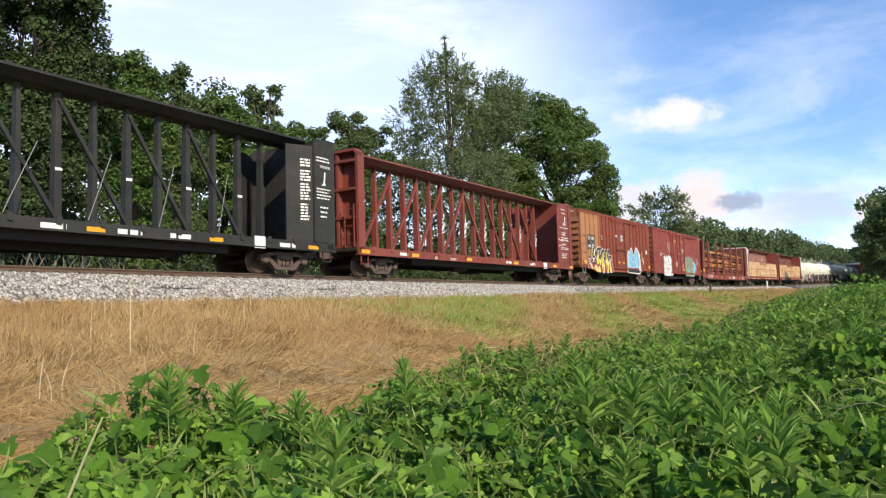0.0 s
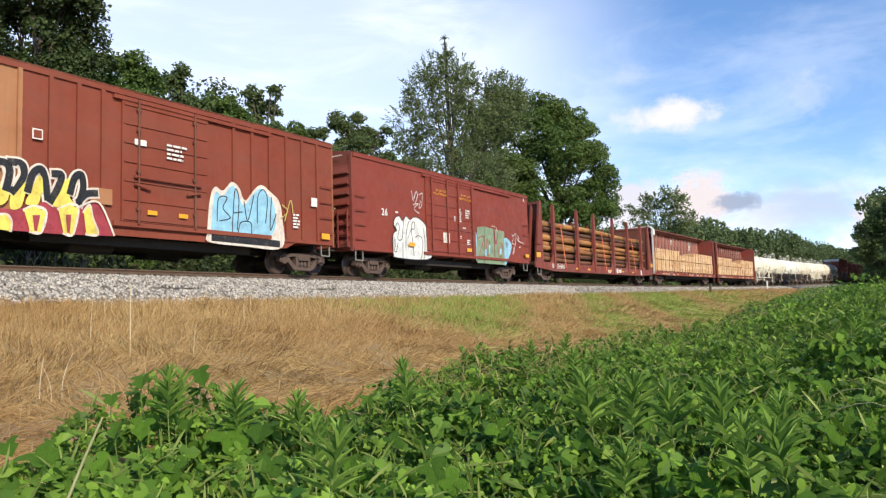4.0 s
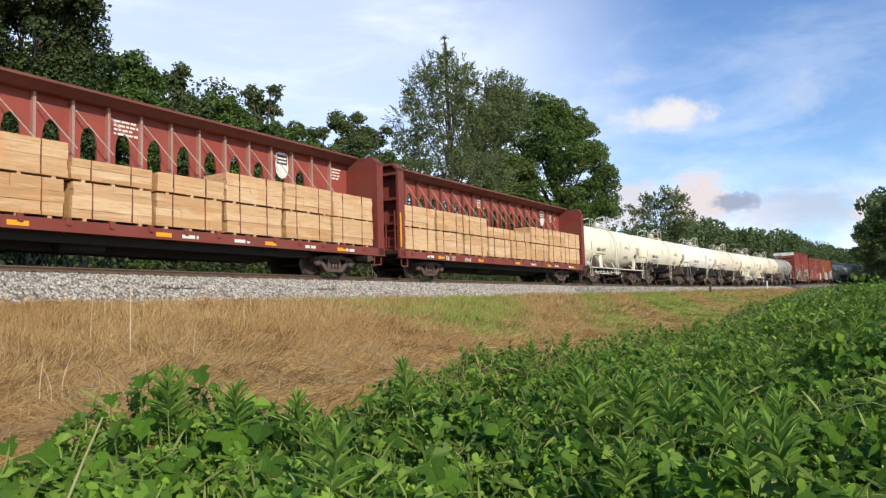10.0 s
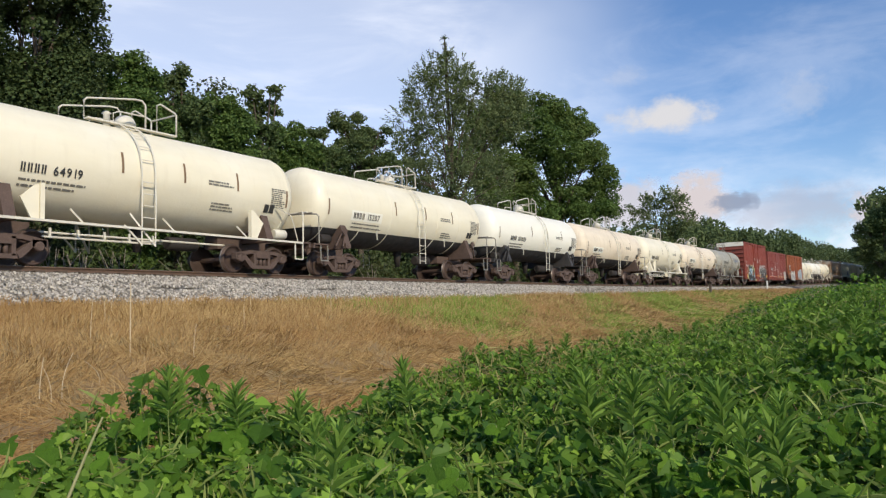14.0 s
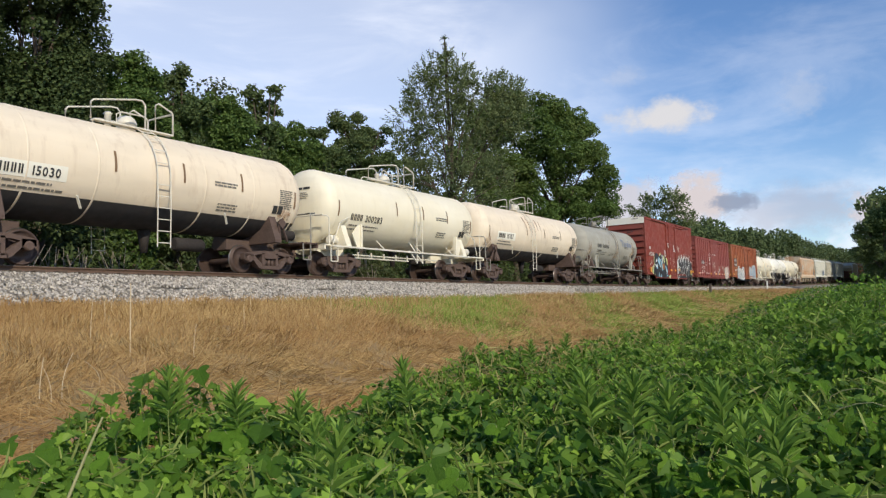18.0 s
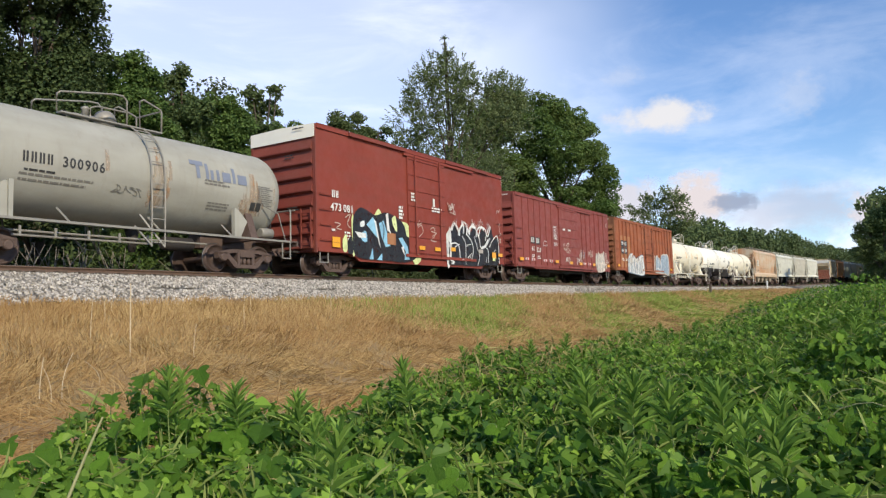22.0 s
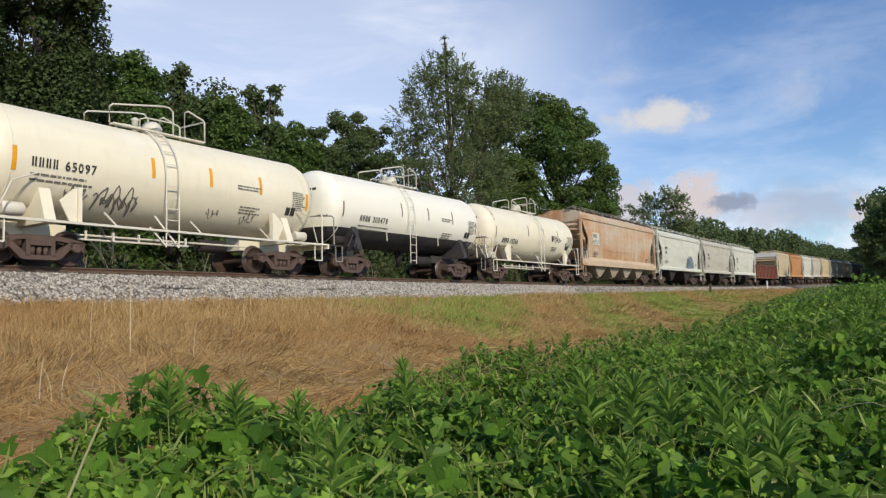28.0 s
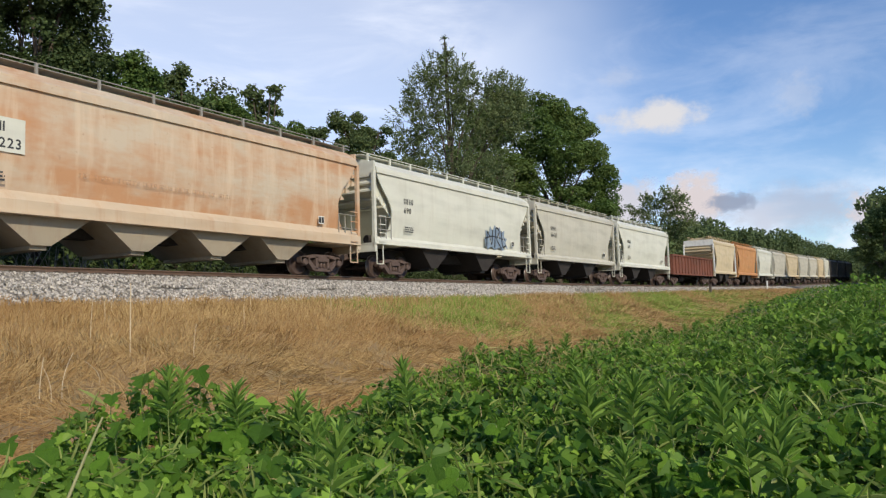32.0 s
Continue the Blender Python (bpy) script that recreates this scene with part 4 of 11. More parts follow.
def build_trees():
    wood = "dark green broadleaved tree in the wood behind the track"
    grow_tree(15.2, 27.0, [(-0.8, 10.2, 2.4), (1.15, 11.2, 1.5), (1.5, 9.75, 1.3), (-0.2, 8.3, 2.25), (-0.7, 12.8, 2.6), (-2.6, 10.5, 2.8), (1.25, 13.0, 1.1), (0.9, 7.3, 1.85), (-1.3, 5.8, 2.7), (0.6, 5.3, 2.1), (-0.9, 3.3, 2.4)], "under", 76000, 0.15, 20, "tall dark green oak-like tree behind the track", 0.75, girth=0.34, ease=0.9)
    grow_tree(19.8, 27.6, [(-0.4, 10.2, 0.95), (-0.6, 8.9, 1.35), (0.45, 9.95, 0.9), (0.2, 8.2, 1.5), (-0.8, 6.8, 1.6), (0.8, 6.75, 1.35), (0.0, 5.1, 1.6), (0.2, 3.2, 1.8)], "mid", 34000, 0.14, 21, wood, 0.55, ease=0.78)
    grow_tree(23.7, 29.7, [(0.05, 11.5, 0.5), (-0.4, 10.9, 0.8), (-0.7, 10.05, 1.15), (0.45, 10.25, 0.8), (0.65, 9.15, 1.25), (-0.4, 8.2, 1.45), (0.4, 6.85, 1.5), (-0.15, 5.1, 1.6), (0.1, 3.2, 1.8)], "dark", 24000, 0.15, 22, wood, 0.5, 0.6, 120, ease=0.78)
    grow_tree(26.7, 29.8, [(-0.35, 10.5, 1.1), (-1.1, 10.05, 1.2), (0.5, 10.0, 1.1), (-0.05, 8.9, 1.5), (1.05, 8.65, 1.15), (-0.8, 7.35, 1.55), (0.8, 6.95, 1.55), (0.05, 5.0, 1.7), (0.2, 3.0, 1.9)], "mid", 35000, 0.15, 23, "rounded green tree in the wood behind the track", 0.55, ease=0.78)
    grow_tree(29.5, 29.9, [(-0.45, 12.25, 0.34), (-0.6, 11.6, 0.47), (-0.3, 10.95, 0.6), (0.6, 11.9, 0.34), (1.0, 12.05, 0.24), (0.5, 11.1, 0.5), (-0.45, 9.9, 0.8), (0.3, 9.4, 0.75), (-0.1, 7.8, 1.0), (0.0, 5.5, 1.4), (0.3, 3.2, 1.6)], "dark", 5200, 0.20, 24, "thin dark tree with a forked open top", 0.32, 0.7, 60, girth=0.16)
    grow_tree(33.3, 31.7, [(-0.35, 10.9, 0.8), (0.5, 10.55, 0.9), (-0.2, 9.6, 1.4), (1.2, 9.35, 1.1), (-1.2, 8.45, 1.35), (0.65, 7.8, 1.45), (-0.2, 5.7, 1.6), (0.6, 3.4, 1.8)], "mid", 25000, 0.16, 25, wood, 0.55, ease=0.78)
    grow_tree(37.8, 32.8, [(-0.45, 11.45, 0.63), (0.25, 11.65, 0.48), (-0.3, 10.2, 1.2), (0.85, 9.75, 1.35), (0.05, 7.8, 1.75), (0.3, 5.0, 1.9)], "dark", 15000, 0.17, 26, wood, 0.5, 0.6, 60, ease=0.78)
    grow_tree(42.6, 33.2, [(-1.5, 13.25, 0.73), (-0.15, 13.6, 0.47), (-0.95, 12.4, 1.1), (0.45, 12.4, 0.77), (0.2, 11.1, 1.5), (-1.45, 10.2, 1.6), (1.2, 11.8, 0.7), (1.8, 12.5, 0.43), (1.65, 10.4, 1.2), (0.15, 8.0, 1.9), (0.3, 5.0, 2.2)], "dark", 28000, 0.175, 27, wood, 0.6)
    grow_tree(51.6, 30.7, [(-0.30, 22.1, 0.10), (-0.2, 21.5, 0.12), (-0.15, 20.9, 0.16), (-0.1, 19.8, 0.95), (-1.1, 18.6, 1.45), (0.9, 18.9, 1.25), (-1.75, 16.95, 2.1), (-2.75, 14.6, 2.1), (0.25, 16.9, 2.3), (-0.3, 14.1, 2.95), (2.35, 16.6, 2.0), (-3.5, 12.7, 1.4), (4.1, 17.5, 1.6), (5.3, 16.9, 1.3), (5.2, 14.6, 1.7), (4.15, 13.9, 1.9), (1.55, 12.15, 3.2), (-1.8, 9.9, 2.6), (2.35, 8.8, 2.8), (0.0, 6.0, 2.8)], "pale", 27000, 0.205, 77, "tall airy pale-leaved tree with fine drooping twigs", 0.6, 0.95, 1500, shape=NARROW)
    grow_tree(72.0, 30.0, [(-1.7, 19.7, 1.9), (0.4, 19.2, 1.8), (-3.7, 20.5, 2.3), (-5.4, 21.2, 2.0), (-6.6, 19.0, 2.4), (-1.2, 17.5, 3.4), (2.4, 18.2, 1.7), (3.2, 16.6, 1.6), (1.4, 15.2, 3.0), (4.0, 14.4, 1.7), (5.1, 12.6, 1.4), (3.25, 10.4, 2.4), (-1.4, 11.85, 4.0), (-5.0, 12.65, 3.05), (4.35, 8.65, 1.6), (0.75, 7.5, 3.6), (-3.4, 7.7, 3.6), (2.0, 4.0, 3.4)], "mid", 125000, 0.225, 78, "large rounded dense green tree beside the track", 1.25, 0.32, girth=0.5)
    grow_tree(68.0, 33.0, [(-3.0, 17.0, 2.4), (-4.5, 14.5, 2.6), (-2.0, 13.0, 3.0), (-4.0, 10.0, 3.2), (-1.0, 8.0, 3.4), (-3.0, 5.0, 3.4)], "mid", 34000, 0.225, 83, "dense green tree beside a larger one", 0.95, 0.45, girth=0.4)
    grow_tree(125.4, 34.1, [(2.1, 16.0, 1.8), (-0.7, 15.2, 1.8), (4.05, 14.5, 1.7), (-2.9, 13.2, 1.4), (0.8, 12.2, 3.0), (4.8, 12.0, 1.8), (-4.45, 15.0, 0.6), (1.6, 9.0, 3.4), (-3.0, 9.7, 2.4), (1.0, 5.0, 3.4)], "pale", 7500, 0.40, 79, "thin pale-leaved tree farther along the line", 0.9, 0.8, 420, shape=NARROW)
    grow_tree(118.0, 1.0, [(-1.7, 7.0, 2.0), (0.05, 8.9, 2.0), (-2.95, 4.9, 1.45), (-0.95, 3.9, 3.1), (1.9, 6.55, 3.3), (2.0, 10.3, 2.2), (2.1, 2.65, 3.3)], "dark", 22000, 0.30, 81, "dark tree standing on the near side of the line", 0.8, 0.45)
    grow_tree(131.0, -4.6, [(-1.7, 7.0, 2.6), (0.5, 9.5, 2.4), (-2.0, 4.0, 2.9), (1.9, 6.5, 3.3), (1.0, 3.0, 3.3)], "dark", 12000, 0.36, 82, "dark tree standing on the near side of the line", 0.8, 0.45)


SKY_TOPS = [(20.8, 41.0, 17.1), (22.3, 40.3, 17.4), (23.7, 39.4, 17.0), (25.2, 38.5, 16.1), (27.6, 39.2, 15.4), (30.4, 39.7, 16.0), (33.1, 40.1, 15.7), (35.8, 40.4, 16.0), (38.3, 40.8, 15.5), (40.9, 41.1, 15.4), (43.6, 41.2, 15.5), (46.6, 40.9, 15.6), (49.4, 40.7, 16.1), (52.5, 40.0, 16.2), (56.9, 40.7, 15.4), (63.5, 41.8, 17.7), (68.8, 40.7, 19.6), (76.3, 39.7, 21.6), (83.8, 38.0, 21.0), (89.1, 35.7, 18.4), (94.1, 33.8, 15.0), (100.7, 33.1, 11.5)]


def build_woods():
    """Far woods along the line, and bushes below the trees."""
    rs = np.random.RandomState(9)
    blobs = []
    far_x = [100, 112, 125, 138, 150, 162, 175, 190, 205, 220, 240, 260, 280, 300, 325, 350, 380, 410, 540]
    far_h = [10.3, 10.6, 11.9, 13.7, 14.7, 15.9, 15.3, 15.3, 15.8, 14.7, 17.4, 18.5, 18.1, 17.7, 18.2, 18.5, 19.0, 20.3, 26.0]
    x = 100.0
    while x < 540:
        y0 = float(np.interp(x, [100, 190, 260, 370, 430, 540], [34, 30, 26, 17, 9, -4]))
        z0 = float(ground_z(x, y0))
        h = float(np.interp(x, far_x, far_h)) * rs.uniform(0.88, 1.02)
        r = rs.uniform(2.4, 3.8)
        blobs.append((x, y0 + rs.uniform(0, 3), z0 + h - r, r, r))
        for k in range(5):
            blobs.append((x + rs.uniform(-3, 3), y0 + rs.uniform(-1, 6), z0 + (h - 4.5) * (0.08 + 0.2 * k) + rs.uniform(-0.6, 0.6), rs.uniform(2.6, 3.8), 3.0))
        x += rs.uniform(4.0, 7.0) * (1 + max(0.0, x - 200) / 300)
    n = 150000
    P, d = crown_points(rs, clumps(rs, [q[:4] for q in blobs], 1.5), n, 0.4)
    D = rs.normal(0, 1, (n, 3)) + d * 0.5
    N = d + rs.normal(0, 0.5, (n, 3)) + np.array([0, 0, 0.4])
    me = leaf_field("far_woods", P, D, N, rs.uniform(0.35, 0.95, n), SPRIG, CROWN["far"])
    tagged(new("far_woods", me), "distant green treeline following the railway", "woods", kind="stuff")
    # mostly unseen near-side wood farther on, added to shade the end of the train
    blobs = []
    for x in np.arange(173, 430, 5.0):
        y0 = float(track_np(x)[0]) - 11.0
        z0 = float(ground_z(x, y0))
        for k in range(8):
            blobs.append((x + rs.uniform(-3, 3), y0 + rs.uniform(-4, 0.5), z0 + 19.0 * (0.06 + 0.86 * k / 7) + rs.uniform(-0.8, 0.8), rs.uniform(2.8, 4.0), rs.uniform(2.2, 3.4)))
    n = 60000
    P, d = crown_points(rs, blobs, n, 0.5)
    me = leaf_field("near_side_woods", P, rs.normal(0, 1, (n, 3)) + d * 0.5, d + rs.normal(0, 0.5, (n, 3)), rs.uniform(0.7, 1.4, n), SPRIG, CROWN["far"])
    tagged(new("near_side_woods", me), "tall green wood, mostly out of view, added to shade the line", "woods", kind="stuff")
    # the wood behind the first trees, filled to the ground
    blobs = []
    for (x, y, z) in SKY_TOPS:
        z0 = float(ground_z(x, y))
        for k in range(9):
            f = k / 8
            blobs.append((x + rs.uniform(-2.5, 2.5), y + rs.uniform(-1.5, 3.5), z0 + (z - z0 - 1.1) * f + rs.uniform(-0.5, 0.5), rs.uniform(1.8, 3.0), rs.uniform(1.4, 2.2)))
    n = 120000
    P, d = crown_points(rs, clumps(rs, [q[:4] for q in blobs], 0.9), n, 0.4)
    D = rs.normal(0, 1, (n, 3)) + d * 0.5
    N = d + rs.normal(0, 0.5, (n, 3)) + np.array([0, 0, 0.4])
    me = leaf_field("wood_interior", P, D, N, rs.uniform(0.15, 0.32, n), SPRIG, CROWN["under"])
    tagged(new("wood_interior", me), "dense foliage deeper in the wood, coloured dark for shade", "woods", kind="stuff")
    # low growth deep in the wood
    blobs = []
    for x in np.arange(12, 112, 2.2):
        y = 36.0 + 0.05 * x + rs.uniform(-1.5, 1.5)
        for k in range(3):
            blobs.append((x + rs.uniform(-1, 1), y, float(ground_z(x, y)) + 1.7 * k, rs.uniform(1.8, 2.6), rs.uniform(1.6, 2.2)))
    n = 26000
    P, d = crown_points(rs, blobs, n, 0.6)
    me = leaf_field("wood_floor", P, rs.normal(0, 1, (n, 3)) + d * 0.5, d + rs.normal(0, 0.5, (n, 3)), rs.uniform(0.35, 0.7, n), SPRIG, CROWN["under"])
    tagged(new("wood_floor", me), "low growth on the wood floor, coloured dark for shade", "bushes", kind="stuff")
    # bushes
    blobs = []
    for i in range(330):
        x = rs.uniform(2, 120)
        y = 18.5 + rs.uniform(5.8, 10.0) + 0.12 * x - 0.0006 * x * x
        blobs.append((x, y, float(ground_z(x, y)) + rs.uniform(-0.2, 2.6), rs.uniform(0.7, 1.9), rs.uniform(0.6, 1.6)))
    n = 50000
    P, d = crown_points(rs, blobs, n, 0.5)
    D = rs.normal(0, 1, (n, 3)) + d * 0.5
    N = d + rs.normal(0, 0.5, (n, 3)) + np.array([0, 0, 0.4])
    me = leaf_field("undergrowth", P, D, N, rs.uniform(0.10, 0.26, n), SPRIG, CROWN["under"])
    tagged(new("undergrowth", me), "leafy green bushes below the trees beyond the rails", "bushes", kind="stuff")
    # bare pale stems at the wood's edge
    for x, y in ((9.2, 23.6), (10.6, 23.9), (12.6, 23.8), (13.6, 23.6), (14.8, 24.0), (16.2, 23.8), (20.2, 24.2), (22.0, 24.0), (25.5, 24.6), (27.0, 24.4), (33.0, 25.0)):
        bush = tagged(new("bare_shrub"), "clump of thin bare pale stems at the wood edge", "shrub", "bare shrubs")
        z = float(ground_z(x, y))
        for k in range(rs.randint(7, 11)):
            bm = bmesh.new()
            dx, dy = rs.normal(0, 0.75, 2)
            h = rs.uniform(0.9, 2.0)
            tube(bm, [(0.05 * k, 0, -0.1), (0.05 * k + dx * 0.4, dy * 0.4, h * 0.5), (0.05 * k + dx, dy, h)], 0.022, 5, 0.008)
            tube(bm, [(0.05 * k + dx * 0.4, dy * 0.4, h * 0.5), (0.05 * k + dx * 0.4 + rs.normal(0, 0.3), dy * 0.5, h * 0.95)], 0.012, 4, 0.006)
            part("stem", bm, PALE_BARK, bush)
        bush.matrix_basis = pose(x, y, z)


build_trees()
build_woods()


def marker_post(x, y, z0, z1, w, mat, label):
    top = tagged(new("marker_post"), label, "post")
    bm = bmesh.new()
    box(bm, -w / 2, w / 2, -w / 2, w / 2, 0, z1 - z0)
    part("shaft", bm, mat, top, bevel=w * 0.15)
    bm = bmesh.new()
    box(bm, -w * 0.62, w * 0.62, -w * 0.62, w * 0.62, z1 - z0 + 0.002, z1 - z0 + 0.05)
    part("cap", bm, mat, top)
    top.matrix_basis = pose(x, y, z0)


marker_post(94.5, 13.0, float(ground_z(94.5, 13.0)) - 0.1, float(ground_z(94.5, 13.0)) + 1.0, 0.16, plain("white_post_paint", (0.75, 0.74, 0.70), 0.6, 0, 0.25, 3), "white wooden marker post beside the track")
marker_post(63.0, 13.0, float(ground_z(63.0, 13.0)) - 0.1, float(ground_z(63.0, 13.0)) + 0.75, 0.18, BARK, "short dark wooden stub post beside the track")


# ---- lettering ----
GLYPHS = {}


def load_glyphs(chars):
    made = []
    for c in chars:
        cu = bpy.data.curves.new("glyph", "FONT")
        cu.body, cu.size, cu.resolution_u, cu.offset = c, 1.0, 2, 0.018
        made.append((c, new("glyph", cu)))
    dg = bpy.context.evaluated_depsgraph_get()
    for c, ob in made:
        ev = ob.evaluated_get(dg)
        me = ev.to_mesh()
        co = np.array([v.co[:2] for v in me.vertices]) if len(me.vertices) else np.zeros((0, 2))
        GLYPHS[c] = (co, [tuple(p.vertices) for p in me.polygons], float(co[:, 0].max()) if len(co) else 0.3)
        ev.to_mesh_clear()
    for c, ob in made:
        cu = ob.data
        bpy.data.objects.remove(ob)
        bpy.data.curves.remove(cu)


load_glyphs("0123456789DONTUSEHVCARIGWLMKPBF-")


def letter(bm, text, x, z, h, place, gap=0.12, squeeze=1.0):
    """Words in the built-in font; place turns (along, up) into a point."""
    for ch in text:
        if ch == " ":
            x += h * 0.42 * squeeze
            continue
        co, faces, w = GLYPHS[ch]
        vs = [bm.verts.new(place(x + p[0] * h / 0.7 * squeeze, z + p[1] * h / 0.7)) for p in co]
        for f in faces:
            try:
                bm.faces.new([vs[i] for i in f])
            except ValueError:
                pass
        x += (w * h / 0.7 + gap * h) * squeeze
    return x


def quad(bm, x0, x1, z0, z1, place):
    n = max(1, round(abs(z1 - z0) / 0.1))
    for i in range(n):
        a, b = z0 + (z1 - z0) * i / n, z0 + (z1 - z0) * (i + 1) / n
        bm.faces.new([bm.verts.new(place(*p)) for p in ((x0, a), (x1, a), (x1, b), (x0, b))])


def bars_text(bm, x0, x1, z, h, place, rs, rows=1, lead=1.7):
    """Writing too small to read: broken bars."""
    for r in range(rows):
        x = x0
        end = x1 - (x1 - x0) * rs.uniform(0, 0.3)
        while x < end:
            w = rs.uniform(1.2, 4.5) * h
            quad(bm, x, min(x + w, end), z - r * h * lead, z - r * h * lead + h, place)
            x += w + h * 0.6


def mark_bars(bm, n, x, z, h, place):
    """An owner's mark as plain upright bars."""
    for i in range(n):
        quad(bm, x, x + h * 0.20, z, z + h, place)
        quad(bm, x + h * 0.32, x + h * 0.52, z, z + h, place)
        x += h * 0.78
    return x


def ribbon(bm, pts, w, place):
    n = len(pts)
    L, R = [], []
    for i, p in enumerate(pts):
        a, b = pts[max(i - 1, 0)], pts[min(i + 1, n - 1)]
        dx, dz = b[0] - a[0], b[1] - a[1]
        m = math.hypot(dx, dz) or 1
        ww = w * (0.55 + 0.45 * math.sin(math.pi * (i + 0.5) / n))
        L.append(bm.verts.new(place(p[0] - dz / m * ww / 2, p[1] + dx / m * ww / 2)))
        R.append(bm.verts.new(place(p[0] + dz / m * ww / 2, p[1] - dx / m * ww / 2)))
    for i in range(n - 1):
        bm.faces.new((L[i], R[i], R[i + 1], L[i + 1]))


def curve_through(pts, n=5):
    """A smooth line through points."""
    p = [pts[0]] + list(pts) + [pts[-1]]
    out = []
    for i in range(1, len(p) - 2):
        for k in range(n):
            t = k / n
            out.append(tuple(0.5 * (2 * p[i][c] + (p[i + 1][c] - p[i - 1][c]) * t + (2 * p[i - 1][c] - 5 * p[i][c] + 4 * p[i + 1][c] - p[i + 2][c]) * t * t + (3 * p[i][c] - p[i - 1][c] - 3 * p[i + 1][c] + p[i + 2][c]) * t ** 3) for c in (0, 1)))
    return out + [tuple(pts[-1])]


def stroke(bm, pts, w, place):
    """A sprayed line of even width with blunt ends."""
    n = len(pts)
    L, R = [], []
    for i, p in enumerate(pts):
        a, b = pts[max(i - 1, 0)], pts[min(i + 1, n - 1)]
        dx, dz = b[0] - a[0], b[1] - a[1]
        m = math.hypot(dx, dz) or 1
        e = (-w / 3 if i == 0 else w / 3 if i == n - 1 else 0) / m
        L.append(bm.verts.new(place(p[0] + dx * e - dz / m * w / 2, p[1] + dz * e + dx / m * w / 2)))
        R.append(bm.verts.new(place(p[0] + dx * e + dz / m * w / 2, p[1] + dz * e - dx / m * w / 2)))
    for i in range(n - 1):
        bm.faces.new((L[i], R[i], R[i + 1], L[i + 1]))


def swirl(rs, x, z, w, h, n=16):
    a0, k = rs.uniform(0, 6.28), rs.uniform(0.7, 1.6)
    return [(x + w * (0.5 * math.sin(a0 + k * 4.4 * i / n) + 0.12 * math.sin(9 * i / n + a0)), z + h * (0.5 * math.cos(a0 * 1.7 + 5.3 * i / n) + 0.1 * math.cos(11 * i / n))) for i in range(n)]


def scrawl(bm, rs, x0, x1, z0, z1, n, w, place):
    for i in range(n):
        cx = x0 + (x1 - x0) * (i + 0.5) / n
        ribbon(bm, swirl(rs, cx, (z0 + z1) / 2, (x1 - x0) / n * 1.3, (z1 - z0) * 0.95), w, place)


def lump(bm, rs, cx, cz, w, h, place, n=22, wob=0.16, square=0.55):
    a, ph = [], rs.uniform(0, 6.28, 3)
    for i in range(n):
        t = 2 * math.pi * i / n
        c, s = math.cos(t), math.sin(t)
        r = 1 + wob * (math.sin(3 * t + ph[0]) * 0.6 + math.sin(5 * t + ph[1]) * 0.5 + 0.4 * math.sin(7 * t + ph[2]))
        px = math.copysign(abs(c) ** square, c) * w / 2 * r
        pz = math.copysign(abs(s) ** square, s) * h / 2 * r
        a.append(bm.verts.new(place(cx + px, cz + pz)))
    bm.faces.new(a)


M = {}


def flat(name, color, rough=0.6):
    a = Mat(name, color, rough)
    a.blend(a.times(a.noise(3.5, 4, 0.6, lo=0.45, hi=0.75), 0.35), tuple(c * 0.55 + 0.02 for c in color))
    a.blend(a.times(a.noise(1.8, 5, 0.7, (2, 2, 0.25), lo=0.55, hi=0.8, shift=4), 0.25), (0.12, 0.07, 0.05))
    return a.m


def sprayed(name, color, rough=0.5, wear=0.30):
    """Sprayed paint, thin and flecked so that the wall shows through."""
    a = Mat(name, color, rough)
    a.blend(a.times(a.noise(2.6, 4, 0.6, lo=0.40, hi=0.75), 0.45), tuple(c * 0.6 + 0.02 for c in color))
    a.blend(a.times(a.noise(1.8, 5, 0.7, (2, 2, 0.25), lo=0.52, hi=0.8, shift=4), 0.35), (0.12, 0.07, 0.05))
    a.blend(a.times(a.noise(11.0, 4, 0.7, (1, 1, 0.5), lo=0.55, hi=0.75, shift=8), 0.3), tuple(min(1.0, c * 1.25 + 0.03) for c in color))
    hole, mx = a.N("ShaderNodeBsdfTransparent"), a.N("ShaderNodeMixShader")
    fleck = a.times(a.noise(16.0, 6, 0.8, (1, 1, 0.6), lo=0.56, hi=0.66, shift=2), a.noise(1.1, 4, 0.65, lo=0.40, hi=0.66, shift=5))
    add = a.N("ShaderNodeMath")
    add.operation, add.use_clamp = "ADD", True
    a.L(a.times(fleck, 0.85), add.inputs[0])
    a.L(a.times(a.noise(3.1, 5, 0.7, lo=0.42, hi=0.72, shift=6), wear), add.inputs[1])
    a.L(add.outputs[0], mx.inputs[0])
    a.L(a.b.outputs[0], mx.inputs[1])
    a.L(hole.outputs[0], mx.inputs[2])
    a.L(mx.outputs[0], a.nt.nodes["Material Output"].inputs[0])
    return a.m


